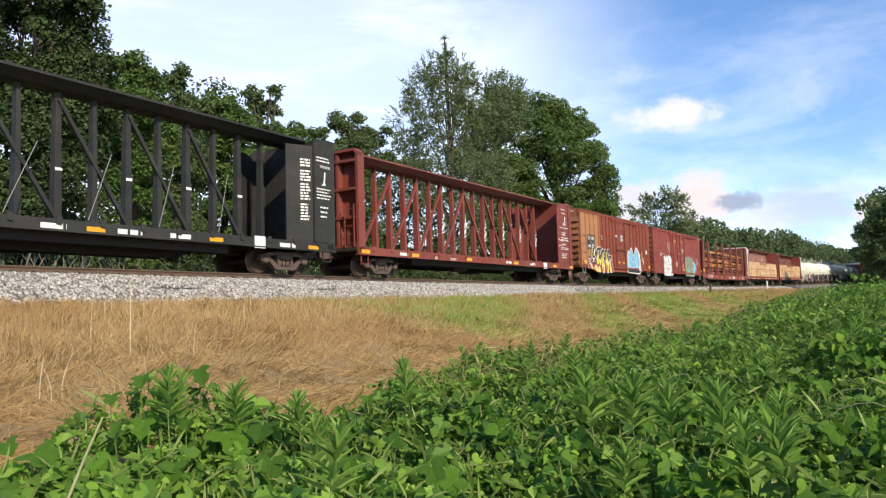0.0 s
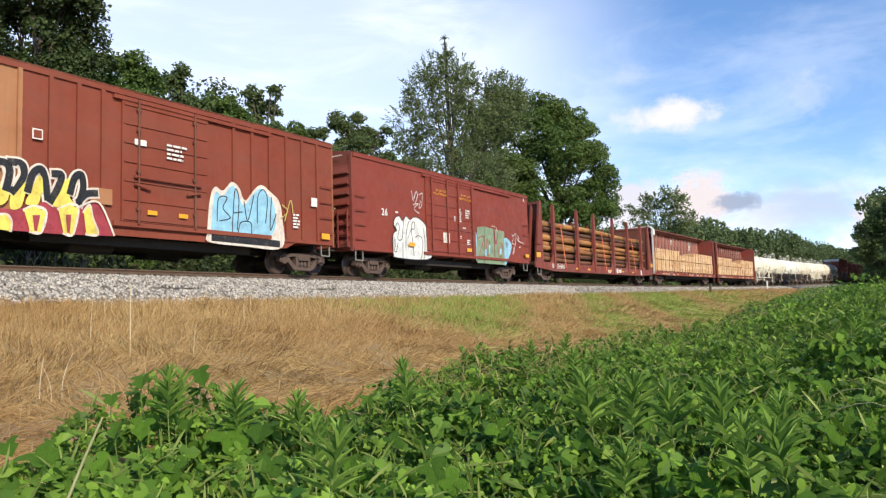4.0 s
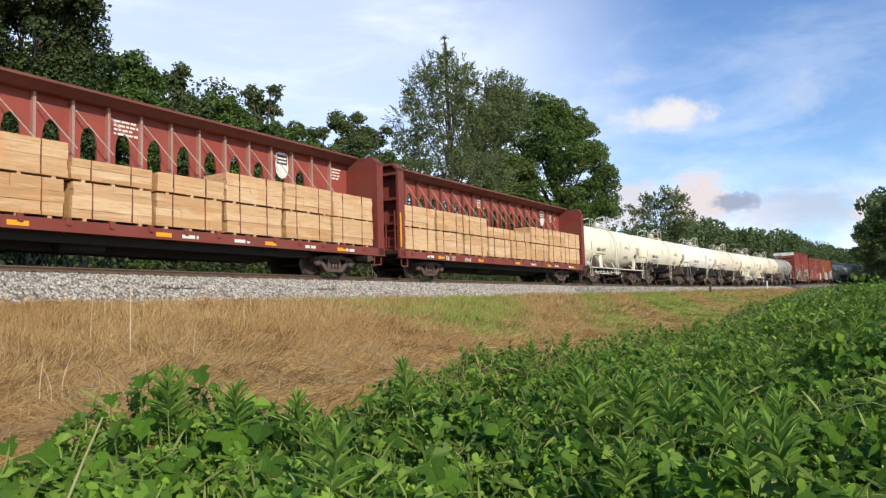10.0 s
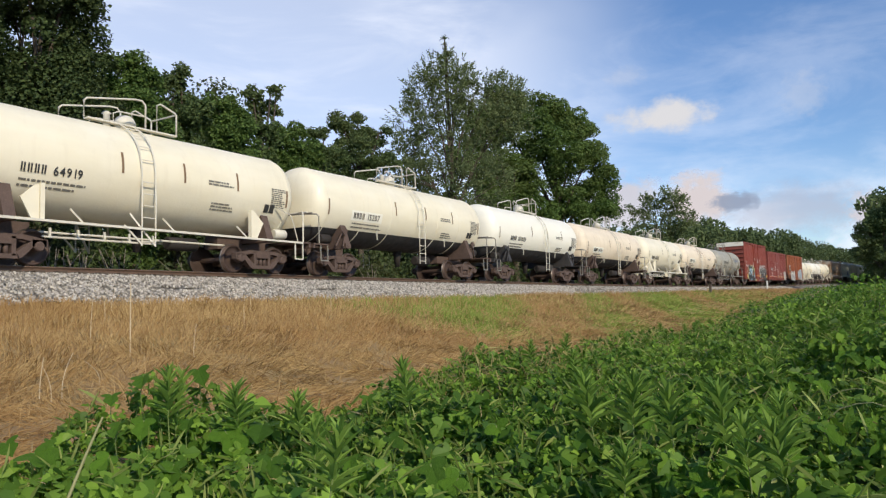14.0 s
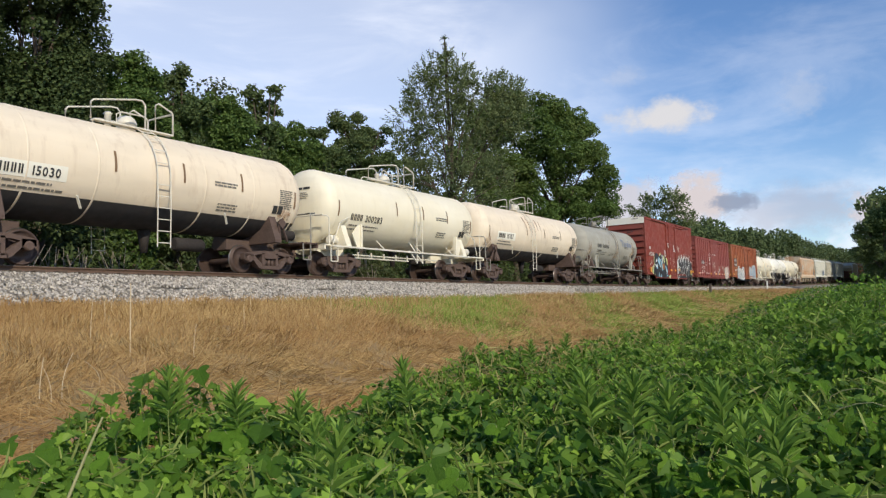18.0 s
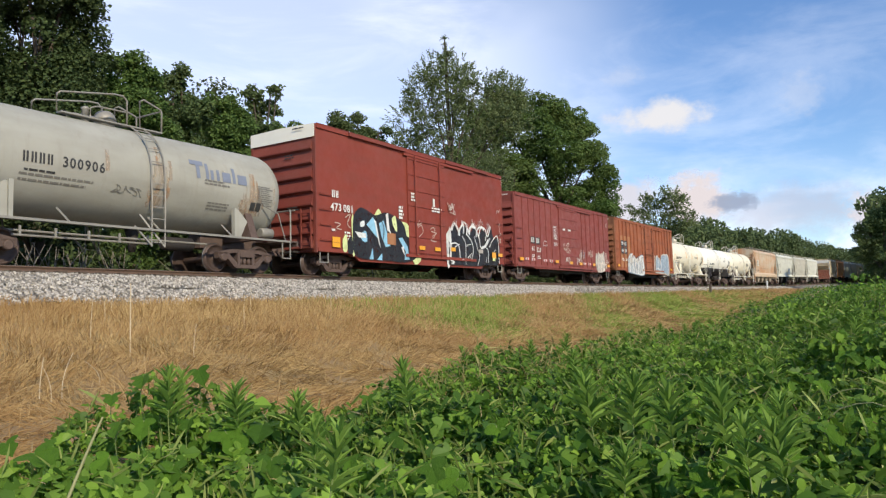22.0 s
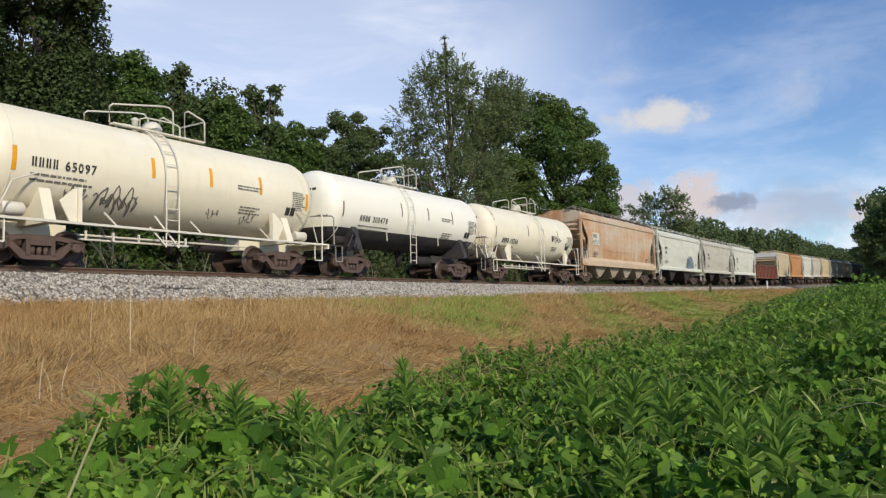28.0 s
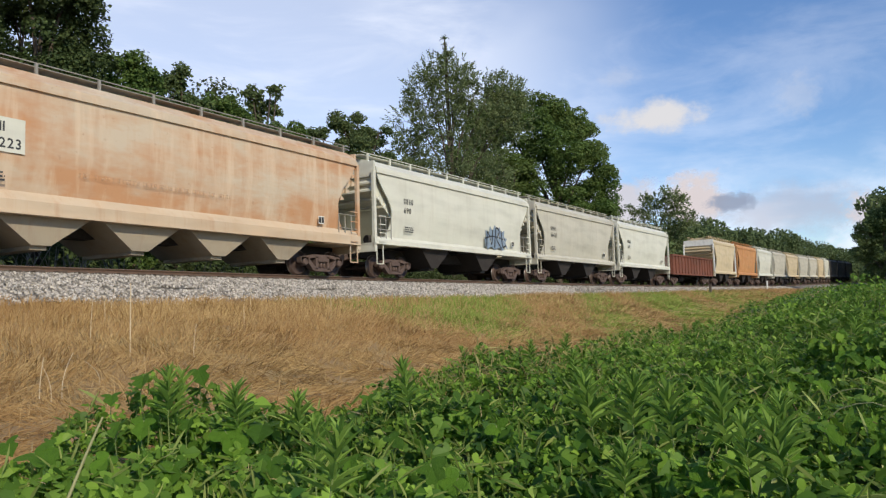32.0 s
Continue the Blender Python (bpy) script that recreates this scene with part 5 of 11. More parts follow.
def car_materials():
    M["red"] = paint("oxide_red_paint", (0.190, 0.040, 0.028), (0.230, 0.062, 0.045), 0.3, 0.3, 0.35)
    M["red_bright"] = paint("warm_red_paint", (0.220, 0.041, 0.026), (0.255, 0.054, 0.035), 0.2, 0.18, 0.18)
    M["plum"] = paint("plum_red_paint", (0.225, 0.054, 0.044), (0.255, 0.070, 0.057), 0.15, 0.15, 0.16)
    M["rust_red"] = paint("faded_rusty_paint", (0.210, 0.046, 0.026), (0.245, 0.066, 0.038), 0.35, 0.4, 0.2, 0.7, (0.14, 0.040, 0.022))
    M["rust_tan"] = paint("sun_faded_tan_paint", (0.37, 0.165, 0.075), (0.40, 0.20, 0.10), 0.35, 0.5, 0.2, 0.75, (0.24, 0.085, 0.04))
    M["rust_orange"] = paint("rust_streaked_orange_paint", (0.29, 0.088, 0.042), (0.36, 0.130, 0.066), 0.8, 1.0, 0.3, 0.8, (0.13, 0.040, 0.022))
    M["rust_brown"] = paint("deep_rust", (0.15, 0.055, 0.035), (0.20, 0.075, 0.05), 0.5, 0.4, 0.4, 0.85)
    M["rust_end"] = paint("rusted_brown_end_paint", (0.25, 0.095, 0.045), (0.30, 0.135, 0.065), 0.5, 0.5, 0.3, 0.8)
    M["dark_green"] = paint("blackish_green_paint", (0.021, 0.022, 0.020), (0.038, 0.038, 0.034), 0.25, 0.15, 0.25, 0.6)
    M["cream"] = paint("cream_tank_paint", (0.80, 0.735, 0.565), (0.83, 0.78, 0.64), 0.10, 0.12, 0.10, 0.42, (0.30, 0.19, 0.10))
    M["white"] = paint("white_tank_paint", (0.85, 0.82, 0.71), (0.86, 0.84, 0.75), 0.05, 0.06, 0.06, 0.40, (0.34, 0.25, 0.16))
    M["stained"] = paint("stained_cream_paint", (0.77, 0.665, 0.515), (0.81, 0.71, 0.56), 0.25, 0.34, 0.15, 0.5, (0.26, 0.13, 0.07))
    M["tank_grey"] = paint("dull_grey_tank_paint", (0.335, 0.325, 0.275), (0.39, 0.38, 0.33), 0.2, 0.3, 0.25, 0.55, (0.20, 0.16, 0.11))
    M["belly"] = paint("black_belly_coating", (0.034, 0.034, 0.038), (0.065, 0.062, 0.062), 0.3, 0.25, 0.3, 0.6, (0.10, 0.06, 0.04))
    M["tan_pale"] = paint("pale_tan_sill_paint", (0.56, 0.455, 0.33), (0.54, 0.39, 0.25), 0.3, 0.5, 0.25, 0.65, (0.42, 0.2, 0.09))
    t = Mat("tan_paint_under_rust_washes", (0.53, 0.44, 0.325), 0.65)
    t.blend(t.times(t.noise(0.70, 5, 0.65, (0.30, 1, 0.85), lo=0.42, hi=0.60, shift=1.7), 0.9), (0.49, 0.245, 0.11))
    t.blend(t.times(t.noise(0.8, 4, 0.6, (1.2, 1, 0.5), lo=0.52, hi=0.70, shift=11.0), 0.7), (0.58, 0.47, 0.34))
    t.blend(t.times(t.noise(1.5, 5, 0.65, (1.6, 1.6, 0.25), lo=0.50, hi=0.80), 0.45), (0.44, 0.215, 0.10))
    t.blend(t.times(t.noise(1.1, 4, 0.6, (2.0, 2, 0.2), lo=0.52, hi=0.7, shift=6), 0.6), (0.66, 0.53, 0.38))
    t.blend(t.times(t.noise(5.0, 6, 0.7, lo=0.62, hi=0.76, shift=3), 0.5), (0.24, 0.09, 0.04))
    t.bump(t.noise(9.0, 3, 0.6), 0.12, 0.01)
    M["tan_rust"] = t.m
    # tan of the discharge bays, darkened for the shade under the car
    M["bay_shade"] = paint("shade_darkened_tan_paint", (0.33, 0.28, 0.21), (0.38, 0.32, 0.23), 0.3, 0.4, 0.3, 0.7, (0.24, 0.12, 0.06))
    M["hopper_white"] = paint("off_white_hopper_paint", (0.60, 0.60, 0.51), (0.66, 0.65, 0.56), 0.12, 0.2, 0.2, 0.5, (0.28, 0.22, 0.16))
    M["hopper_grey"] = paint("light_grey_hopper_paint", (0.48, 0.46, 0.38), (0.55, 0.52, 0.43), 0.2, 0.3, 0.25, 0.55, (0.26, 0.18, 0.12))
    M["hopper_sand"] = paint("sand_hopper_paint", (0.56, 0.46, 0.29), (0.60, 0.50, 0.34), 0.3, 0.4, 0.25, 0.55, (0.30, 0.16, 0.08))
    M["hopper_orange"] = paint("rusted_orange_hopper_paint", (0.52, 0.27, 0.11), (0.47, 0.21, 0.085), 0.5, 0.6, 0.2, 0.65, (0.25, 0.09, 0.04))
    M["hopper_dark"] = paint("dark_grey_hopper_paint", (0.05, 0.05, 0.055), (0.08, 0.078, 0.075), 0.2, 0.2, 0.2, 0.55)
    M["frame"] = plain("grimy_underframe", (0.030, 0.024, 0.021), 0.85, 0.0, 0.5, 2.0)
    M["truck"] = plain("rusty_cast_steel", (0.118, 0.078, 0.063), 0.8, 0.1, 0.55, 4.0)
    M["wheel"] = plain("dull_wheel_steel", (0.095, 0.062, 0.050), 0.6, 0.35, 0.5, 5.0)
    M["tread"] = plain("polished_tread", (0.20, 0.18, 0.165), 0.4, 0.8, 0.2, 5.0)
    M["pipe_white"] = plain("white_handrail_paint", (0.70, 0.66, 0.56), 0.5, 0, 0.25, 4.0)
    M["tie_pale"] = plain("pale_steel_cable", (0.50, 0.44, 0.38), 0.6, 0.2, 0.3, 6.0)
    M["pipe_grey"] = plain("galvanised_handrail", (0.30, 0.28, 0.24), 0.5, 0.2, 0.3, 4.0)
    M["beam_red"] = paint("bright_oxide_red_paint", (0.275, 0.056, 0.040), (0.320, 0.078, 0.058), 0.25, 0.3, 0.25)
    M["beam_top"] = paint("dark_worn_red_paint", (0.165, 0.048, 0.040), (0.215, 0.080, 0.068), 0.5, 0.3, 0.4, 0.7)
    # a paler red for the stiffeners of one flat car
    M["pale_edge"] = plain("pale_red_edge", (0.42, 0.24, 0.20), 0.6, 0, 0.4, 2.0)
    M["ink_white"] = flat("white_stencil", (0.74, 0.73, 0.68))
    M["ink_black"] = flat("black_stencil", (0.035, 0.035, 0.035))
    M["ink_grey"] = flat("worn_grey_stencil", (0.16, 0.15, 0.13))
    M["ink_blue"] = flat("faded_blue_lettering", (0.19, 0.215, 0.275))
    M["yellow"] = flat("yellow_reflector", (0.80, 0.36, 0.012), 0.35)
    M["red_dot"] = flat("red_reflector", (0.55, 0.04, 0.03), 0.35)
    M["orange_strap"] = flat("orange_strap", (0.72, 0.16, 0.06), 0.6)
    M["g_white"] = sprayed("white_spray_paint", (0.80, 0.80, 0.76))
    M["g_black"] = sprayed("black_spray_paint", (0.012, 0.012, 0.014))
    M["g_blue"] = sprayed("pale_blue_spray_paint", (0.30, 0.58, 0.76))
    M["g_slate"] = sprayed("slate_blue_spray_paint", (0.22, 0.29, 0.37))
    M["g_yellow"] = sprayed("yellow_spray_paint", (0.82, 0.68, 0.12))
    M["g_lime"] = sprayed("lime_spray_paint", (0.72, 0.80, 0.36))
    M["g_green"] = sprayed("grey_green_spray_paint", (0.24, 0.33, 0.20))
    M["g_red"] = sprayed("crimson_spray_paint", (0.40, 0.035, 0.045))
    M["g_crimson"] = sprayed("dull_crimson_spray_paint", (0.36, 0.045, 0.060))
    M["g_cream"] = sprayed("cream_spray_paint", (0.78, 0.68, 0.58))
    M["g_olive"] = sprayed("olive_yellow_spray_paint", (0.50, 0.42, 0.10))
    M["g_slate2"] = sprayed("grey_blue_spray_paint", (0.30, 0.38, 0.46))
    M["g_haze"] = sprayed("white_overspray", (0.72, 0.62, 0.57), 0.6, 1.5)
    M["g_bone_haze"] = sprayed("bone_overspray", (0.62, 0.56, 0.48), 0.6, 0.6)
    M["g_pale"] = sprayed("bone_spray_paint", (0.62, 0.55, 0.46))
    lum = Mat("fresh_sawn_lumber", (0.48, 0.275, 0.120), 0.75)
    lum.blend(lum.random_object(), (0.67, 0.465, 0.27))
    lum.blend(lum.times(lum.noise(0.8, 4, 0.6, (0.6, 2, 1.6), lo=0.45, hi=0.68), 0.55), (0.60, 0.345, 0.15))
    lum.blend(lum.times(lum.noise(1.5, 5, 0.65, (0.5, 3, 5), lo=0.5, hi=0.72, shift=5), 0.55), (0.74, 0.59, 0.40))
    lum.blend(lum.times(lum.noise(2.6, 5, 0.7, (0.4, 2, 5), lo=0.50, hi=0.70, shift=9), 0.7), (0.34, 0.175, 0.075))
    lum.blend(lum.times(lum.noise(0.7, 3, 0.6, (1.6, 1, 1.2), lo=0.52, hi=0.70, shift=12), 0.65), (0.60, 0.28, 0.125))
    lum.bump(lum.noise(6, 3, 0.6, (0.5, 3, 12)), 0.2, 0.01)
    M["lumber"] = lum.m
    lg = Mat("peeled_pole_wood", (0.20, 0.066, 0.020), 0.75)
    lg.blend(lg.random_object(), (0.50, 0.235, 0.068))
    lg.blend(lg.times(lg.noise(4.0, 5, 0.7, (0.5, 2, 2), lo=0.5, hi=0.66, shift=3), 0.75), (0.17, 0.055, 0.024))
    lg.blend(lg.times(lg.noise(2.4, 4, 0.6, (0.5, 2, 2), lo=0.58, hi=0.72, shift=7), 0.6), (0.56, 0.34, 0.15))
    lg.blend(lg.times(lg.noise(1.1, 4, 0.6, (0.35, 2, 2), lo=0.45, hi=0.7), 0.85), (0.10, 0.045, 0.022))
    lg.bump(lg.noise(5, 4, 0.6, (0.4, 3, 3)), 0.3, 0.01)
    M["log"] = lg.m
    lg2 = Mat("dark_treated_pole", (0.055, 0.026, 0.018), 0.8)
    lg2.blend(lg2.random_object(), (0.17, 0.065, 0.03))
    lg2.blend(lg2.times(lg2.noise(1.1, 4, 0.6, (0.35, 2, 2), lo=0.5, hi=0.72), 0.6), (0.24, 0.10, 0.035))
    lg2.bump(lg2.noise(5, 4, 0.6, (0.4, 3, 3)), 0.3, 0.01)
    M["log_dark"] = lg2.m


car_materials()


# ---- running gear ----
WHEEL_R, BASE = 0.44, 0.90


def wheelset_mesh():
    bm = bmesh.new()
    for s in (-1, 1):
        prof = [(0.66, 0.10), (0.665, 0.20), (0.70, 0.34), (0.69, 0.395), (0.672, 0.47), (0.69, 0.475), (0.70, 0.442), (0.80, 0.432), (0.805, 0.385), (0.77, 0.37), (0.745, 0.30), (0.735, 0.20), (0.78, 0.13), (0.79, 0.09)]
        lathe(bm, [(s * a, r) for a, r in prof], 20, "y")
    lathe(bm, [(-1.02, 0.075), (-0.8, 0.085), (0.8, 0.085), (1.02, 0.075)], 10, "y")
    me = mesh_of("wheelset", bm, M["wheel"])
    me.materials.append(M["tread"])
    for p in me.polygons:
        c = p.center
        if math.hypot(c.x, c.z) > 0.434:
            p.material_index = 1
    return me


def side_frame_mesh(s):
    bm = bmesh.new()
    y0, y1 = s * 0.93, s * 1.13
    lo, hi = min(y0, y1), max(y0, y1)
    prism(bm, [(-1.10, 0.42), (-1.10, 0.60), (-0.82, 0.66), (-0.45, 0.72), (0.45, 0.72), (0.82, 0.66), (1.10, 0.60), (1.10, 0.42), (0.86, 0.52), (0.5, 0.60), (-0.5, 0.60), (-0.86, 0.52)], lo, hi)
    prism(bm, [(-0.86, 0.53), (-0.70, 0.56), (-0.36, 0.28), (-0.40, 0.13), (-0.50, 0.17)], lo, hi)
    prism(bm, [(0.86, 0.53), (0.70, 0.56), (0.36, 0.28), (0.40, 0.13), (0.50, 0.17)], lo, hi)
    prism(bm, [(-0.42, 0.13), (0.42, 0.13), (0.40, 0.24), (-0.40, 0.24)], lo, hi)
    for x in (-0.30, 0.30):
        box(bm, x - 0.05, x + 0.05, lo, hi, 0.2, 0.65)
    for x in (-BASE, BASE):
        lathe(bm, [(s * 0.95, 0.13), (s * 1.14, 0.125), (s * 1.18, 0.09)], 12, "y", (x, 0, WHEEL_R))
        box(bm, x - 0.17, x + 0.17, lo, hi - 0.01, 0.40, 0.60)
    for x in (-0.16, 0.0, 0.16):
        lathe(bm, [(0.24, 0.062), (0.48, 0.062)], 8, "z", (x, s * 1.03, 0))
    box(bm, -0.25, 0.25, lo - 0.02, hi + 0.02, 0.47, 0.60)
    return mesh_of("side_frame", bm, M["truck"])


GEAR = {}


def gear():
    GEAR["wheelset"] = wheelset_mesh()
    GEAR["frame_near"] = side_frame_mesh(-1)
    GEAR["frame_far"] = side_frame_mesh(1)
    bm = bmesh.new()
    box(bm, -0.22, 0.22, -1.0, 1.0, 0.48, 0.72)
    lathe(bm, [(0.70, 0.3), (0.84, 0.3)], 14, "z")
    for s in (-1, 1):
        box(bm, s * 0.42 - 0.05, s * 0.42 + 0.05, -0.85, 0.85, 0.28, 0.40)
    GEAR["bolster"] = mesh_of("truck", bm, M["truck"])
    bm = bmesh.new()
    box(bm, -0.55, 0.02, -0.14, 0.14, 0.74, 0.94)
    prism(bm, [(-0.02, 0.70), (0.34, 0.68), (0.50, 0.76), (0.50, 0.94), (0.36, 1.0), (-0.02, 0.98)], -0.15, 0.13)
    tube(bm, [(0.1, -0.35, 0.82), (0.3, -0.42, 0.60), (0.55, -0.2, 0.52)], 0.03, 6)
    GEAR["coupler"] = mesh_of("coupler", bm, M["truck"])


gear()
WHEELS = []


def add_trucks(car, front, rear, spin=True):
    for at in (front, rear):
        tr = new("truck", GEAR["bolster"])
        tr.parent = car
        tr.matrix_basis = pose(at, 0, 0)
        for nm in ("frame_near", "frame_far"):
            ob = new("side_frame", GEAR[nm])
            ob.parent = tr
        for k in (-1, 1):
            ob = new("wheelset", GEAR["wheelset"])
            ob.parent = tr
            ob.matrix_basis = pose(k * BASE, 0, WHEEL_R)
            if spin:
                WHEELS.append(ob)


def add_couplers(car, a, b):
    """a, b: the ends of the underframe, behind which the couplers stand out."""
    for x, turn in ((a, 180), (b, 0)):
        ob = new("coupler", GEAR["coupler"])
        ob.parent = car
        ob.matrix_basis = pose(x, 0, 0, 0, 0, turn)


def stirrup(bm, x, y, z0, z1, w=0.42):
    bar(bm, (x - w / 2, y, z0), (x - w / 2, y, z1), 0.035)
    bar(bm, (x + w / 2, y, z0), (x + w / 2, y, z1), 0.035)
    bar(bm, (x - w / 2, y, z0), (x + w / 2, y, z0), 0.05, 0.035)


def underframe(car, a, b, zt=1.0, deep=0.0, deep_span=0.6):
    bm = bmesh.new()
    box(bm, a + 0.15, b - 0.15, -0.28, 0.28, 0.72, zt)
    for x in np.linspace(a + 0.6, b - 0.6, 9):
        box(bm, x - 0.06, x + 0.06, -1.35, 1.35, 0.80, zt)
    if deep:
        span = (b - a) * deep_span / 2
        for y in (-0.28, 0.28):
            prism(bm, [((a + b) / 2 - span, 0.74), ((a + b) / 2 + span, 0.74), ((a + b) / 2 + span * 0.8, 0.74 - deep), ((a + b) / 2 - span * 0.8, 0.74 - deep)], y - 0.02, y + 0.02)
        for y in (-1.15, 1.15):
            box(bm, (a + b) / 2 - span, (a + b) / 2 + span, y - 0.03, y + 0.03, 0.56, 0.80)
    mid = (a + b) / 2
    box(bm, mid + 0.8, mid + 2.0, 0.3, 0.85, 0.42, 0.80)
    lathe(bm, [(mid - 2.2, 0.18), (mid - 2.15, 0.22), (mid - 1.0, 0.22), (mid - 0.95, 0.18)], 12, "x", (0, -0.55, 0.60))
    tube(bm, [(a + 0.8, -0.45, 0.62), (b - 0.8, -0.45, 0.62)], 0.025, 5)
    part("underframe", bm, M["frame"], car, "grimy dark steel underframe")


def reflectors(car, xs, z, y, w=0.42, h=0.16):
    for x in xs:
        bm = bmesh.new()
        box(bm, x - w / 2, x + w / 2, y - 0.006, y, z, z + h)
        part("reflector", bm, M["yellow"], car, "yellow reflective plate")


def blocks(faces, axis=0, depth=4):
    """Split faces into groups that stand apart along x and z, one for each block of a marking."""
    faces = sorted(faces, key=lambda f: min(v.co[axis] for v in f.verts))
    out, reach = [], None
    for f in faces:
        lo, hi = min(v.co[axis] for v in f.verts), max(v.co[axis] for v in f.verts)
        if reach is None or lo > reach + 0.28:
            out.append([])
            reach = hi
        out[-1].append(f)
        reach = max(reach, hi)
    if depth == 0:
        return out
    if len(out) == 1 and depth < 4:
        return out if depth < 3 else blocks(out[0], 2 - axis, 0)
    return [g for part_of in out for g in blocks(part_of, 2 - axis, depth - 1)]


def marking(car, name, mat, bm, label=""):
    """Link the flat marking in bm to the car, each block of it as a part."""
    for f in bm.faces:
        f.normal_update()
        if f.normal.y > 0:
            f.normal_flip()
    ob = None
    for group in blocks(list(bm.faces)):
        at, verts, faces = {}, [], []
        for f in group:
            row = []
            for v in f.verts:
                if v not in at:
                    at[v] = len(verts)
                    verts.append(tuple(v.co))
                row.append(at[v])
            faces.append(row)
        me = bpy.data.meshes.new(name)
        me.from_pydata(verts, [], faces)
        me.materials.append(M[mat])
        ob = new(name, me)
        ob.parent = car
        if label:
            tagged(ob, label)
    bm.free()
    return ob


def decal(car, name, mat, y, draw, label=""):
    """A flat painted marking on the side facing -y."""
    bm = bmesh.new()
    draw(bm, lambda x, z: (x, y, z))
    return marking(car, name, mat, bm, label)


# ---- box cars ----
HW = 1.55


def ladder(car, x, y, z0, z1, w=0.44, rungs=4, mat="red", along="x", name="ladder", rails=True):
    bm = bmesh.new()
    d = Vector((1, 0, 0)) if along == "x" else Vector((0, 1, 0))
    o = Vector((x, y, 0))
    if rails:
        for s in (-1, 1):
            p = o + d * (s * w / 2)
            bar(bm, (p.x, p.y, z0), (p.x, p.y, z1), 0.04)
    for i in range(rungs):
        z = z0 + (z1 - z0) * (i + 0.5) / rungs
        a, b = o - d * (w / 2), o + d * (w / 2)
        bar(bm, (a.x, a.y, z), (b.x, b.y, z), 0.03)
    return part(name, bm, M[mat], car)


def corrugated_end(car, x, face, zb, zt, mat, ribs=8, peak=0.22, cap=None, tip=None):
    """An end wall with broad pressed ribs that overhang one another; face is -1 or +1 along x."""
    bm = bmesh.new()
    slab(bm, [(-HW + 0.02, zb), (HW - 0.02, zb), (HW - 0.02, zt), (0, zt + peak), (-HW + 0.02, zt)], min(x, x + face * 0.03), max(x, x + face * 0.03))
    for s in (-1, 1):
        box(bm, min(x, x + face * 0.07), max(x, x + face * 0.07), s * (HW - 0.05) - 0.06, s * (HW - 0.05) + 0.06, zb - 0.05, zt)
    ob = part("end_wall", bm, M[mat], car, "ribbed steel end wall")
    step = (zt - 0.5 - zb) / ribs
    w = HW - 0.13
    for i in range(ribs):
        z = zb + 0.06 + i * step
        bm = bmesh.new()
        prism(bm, [(x + face * 0.025, z + step * 1.02), (x + face * 0.06, z + step * 0.7), (x + face * 0.15, z + step * 0.22), (x + face * 0.15, z + step * 0.13), (x + face * 0.025, z)], -w, w)
        part("end_rib", bm, M[mat], ob)
    if cap:
        bm = bmesh.new()
        slab(bm, [(-HW, zt - 0.46), (HW, zt - 0.46), (HW, zt + 0.01), (0, zt + peak + 0.01), (-HW, zt + 0.01)], min(x + face * 0.08, x + face * 0.10), max(x + face * 0.08, x + face * 0.10))
        part("end_cap", bm, M[cap], ob, "white-painted top of the end wall")
    rs = np.random.RandomState(ribs * 7 + int(zt * 100))
    pl = lambda yy, zz: (x + face * 0.165, -yy, zz)
    bm = bmesh.new()
    for yy, z0, w2, k in ((0.6, zt - 0.12, 0.7, 1), (0.2, zt - 1.05, 0.5, 2), (0.3, zb + 1.55, 0.6, 2)):
        bars_text(bm, yy, yy + w2, z0, 0.05, pl, rs, k)
    me = bpy.data.meshes.new("lettering")
    bm.to_mesh(me)
    bm.free()
    me.materials.append(M["ink_black" if cap else "ink_white"])
    lt = new("lettering", me)
    lt.parent = ob
    return ob


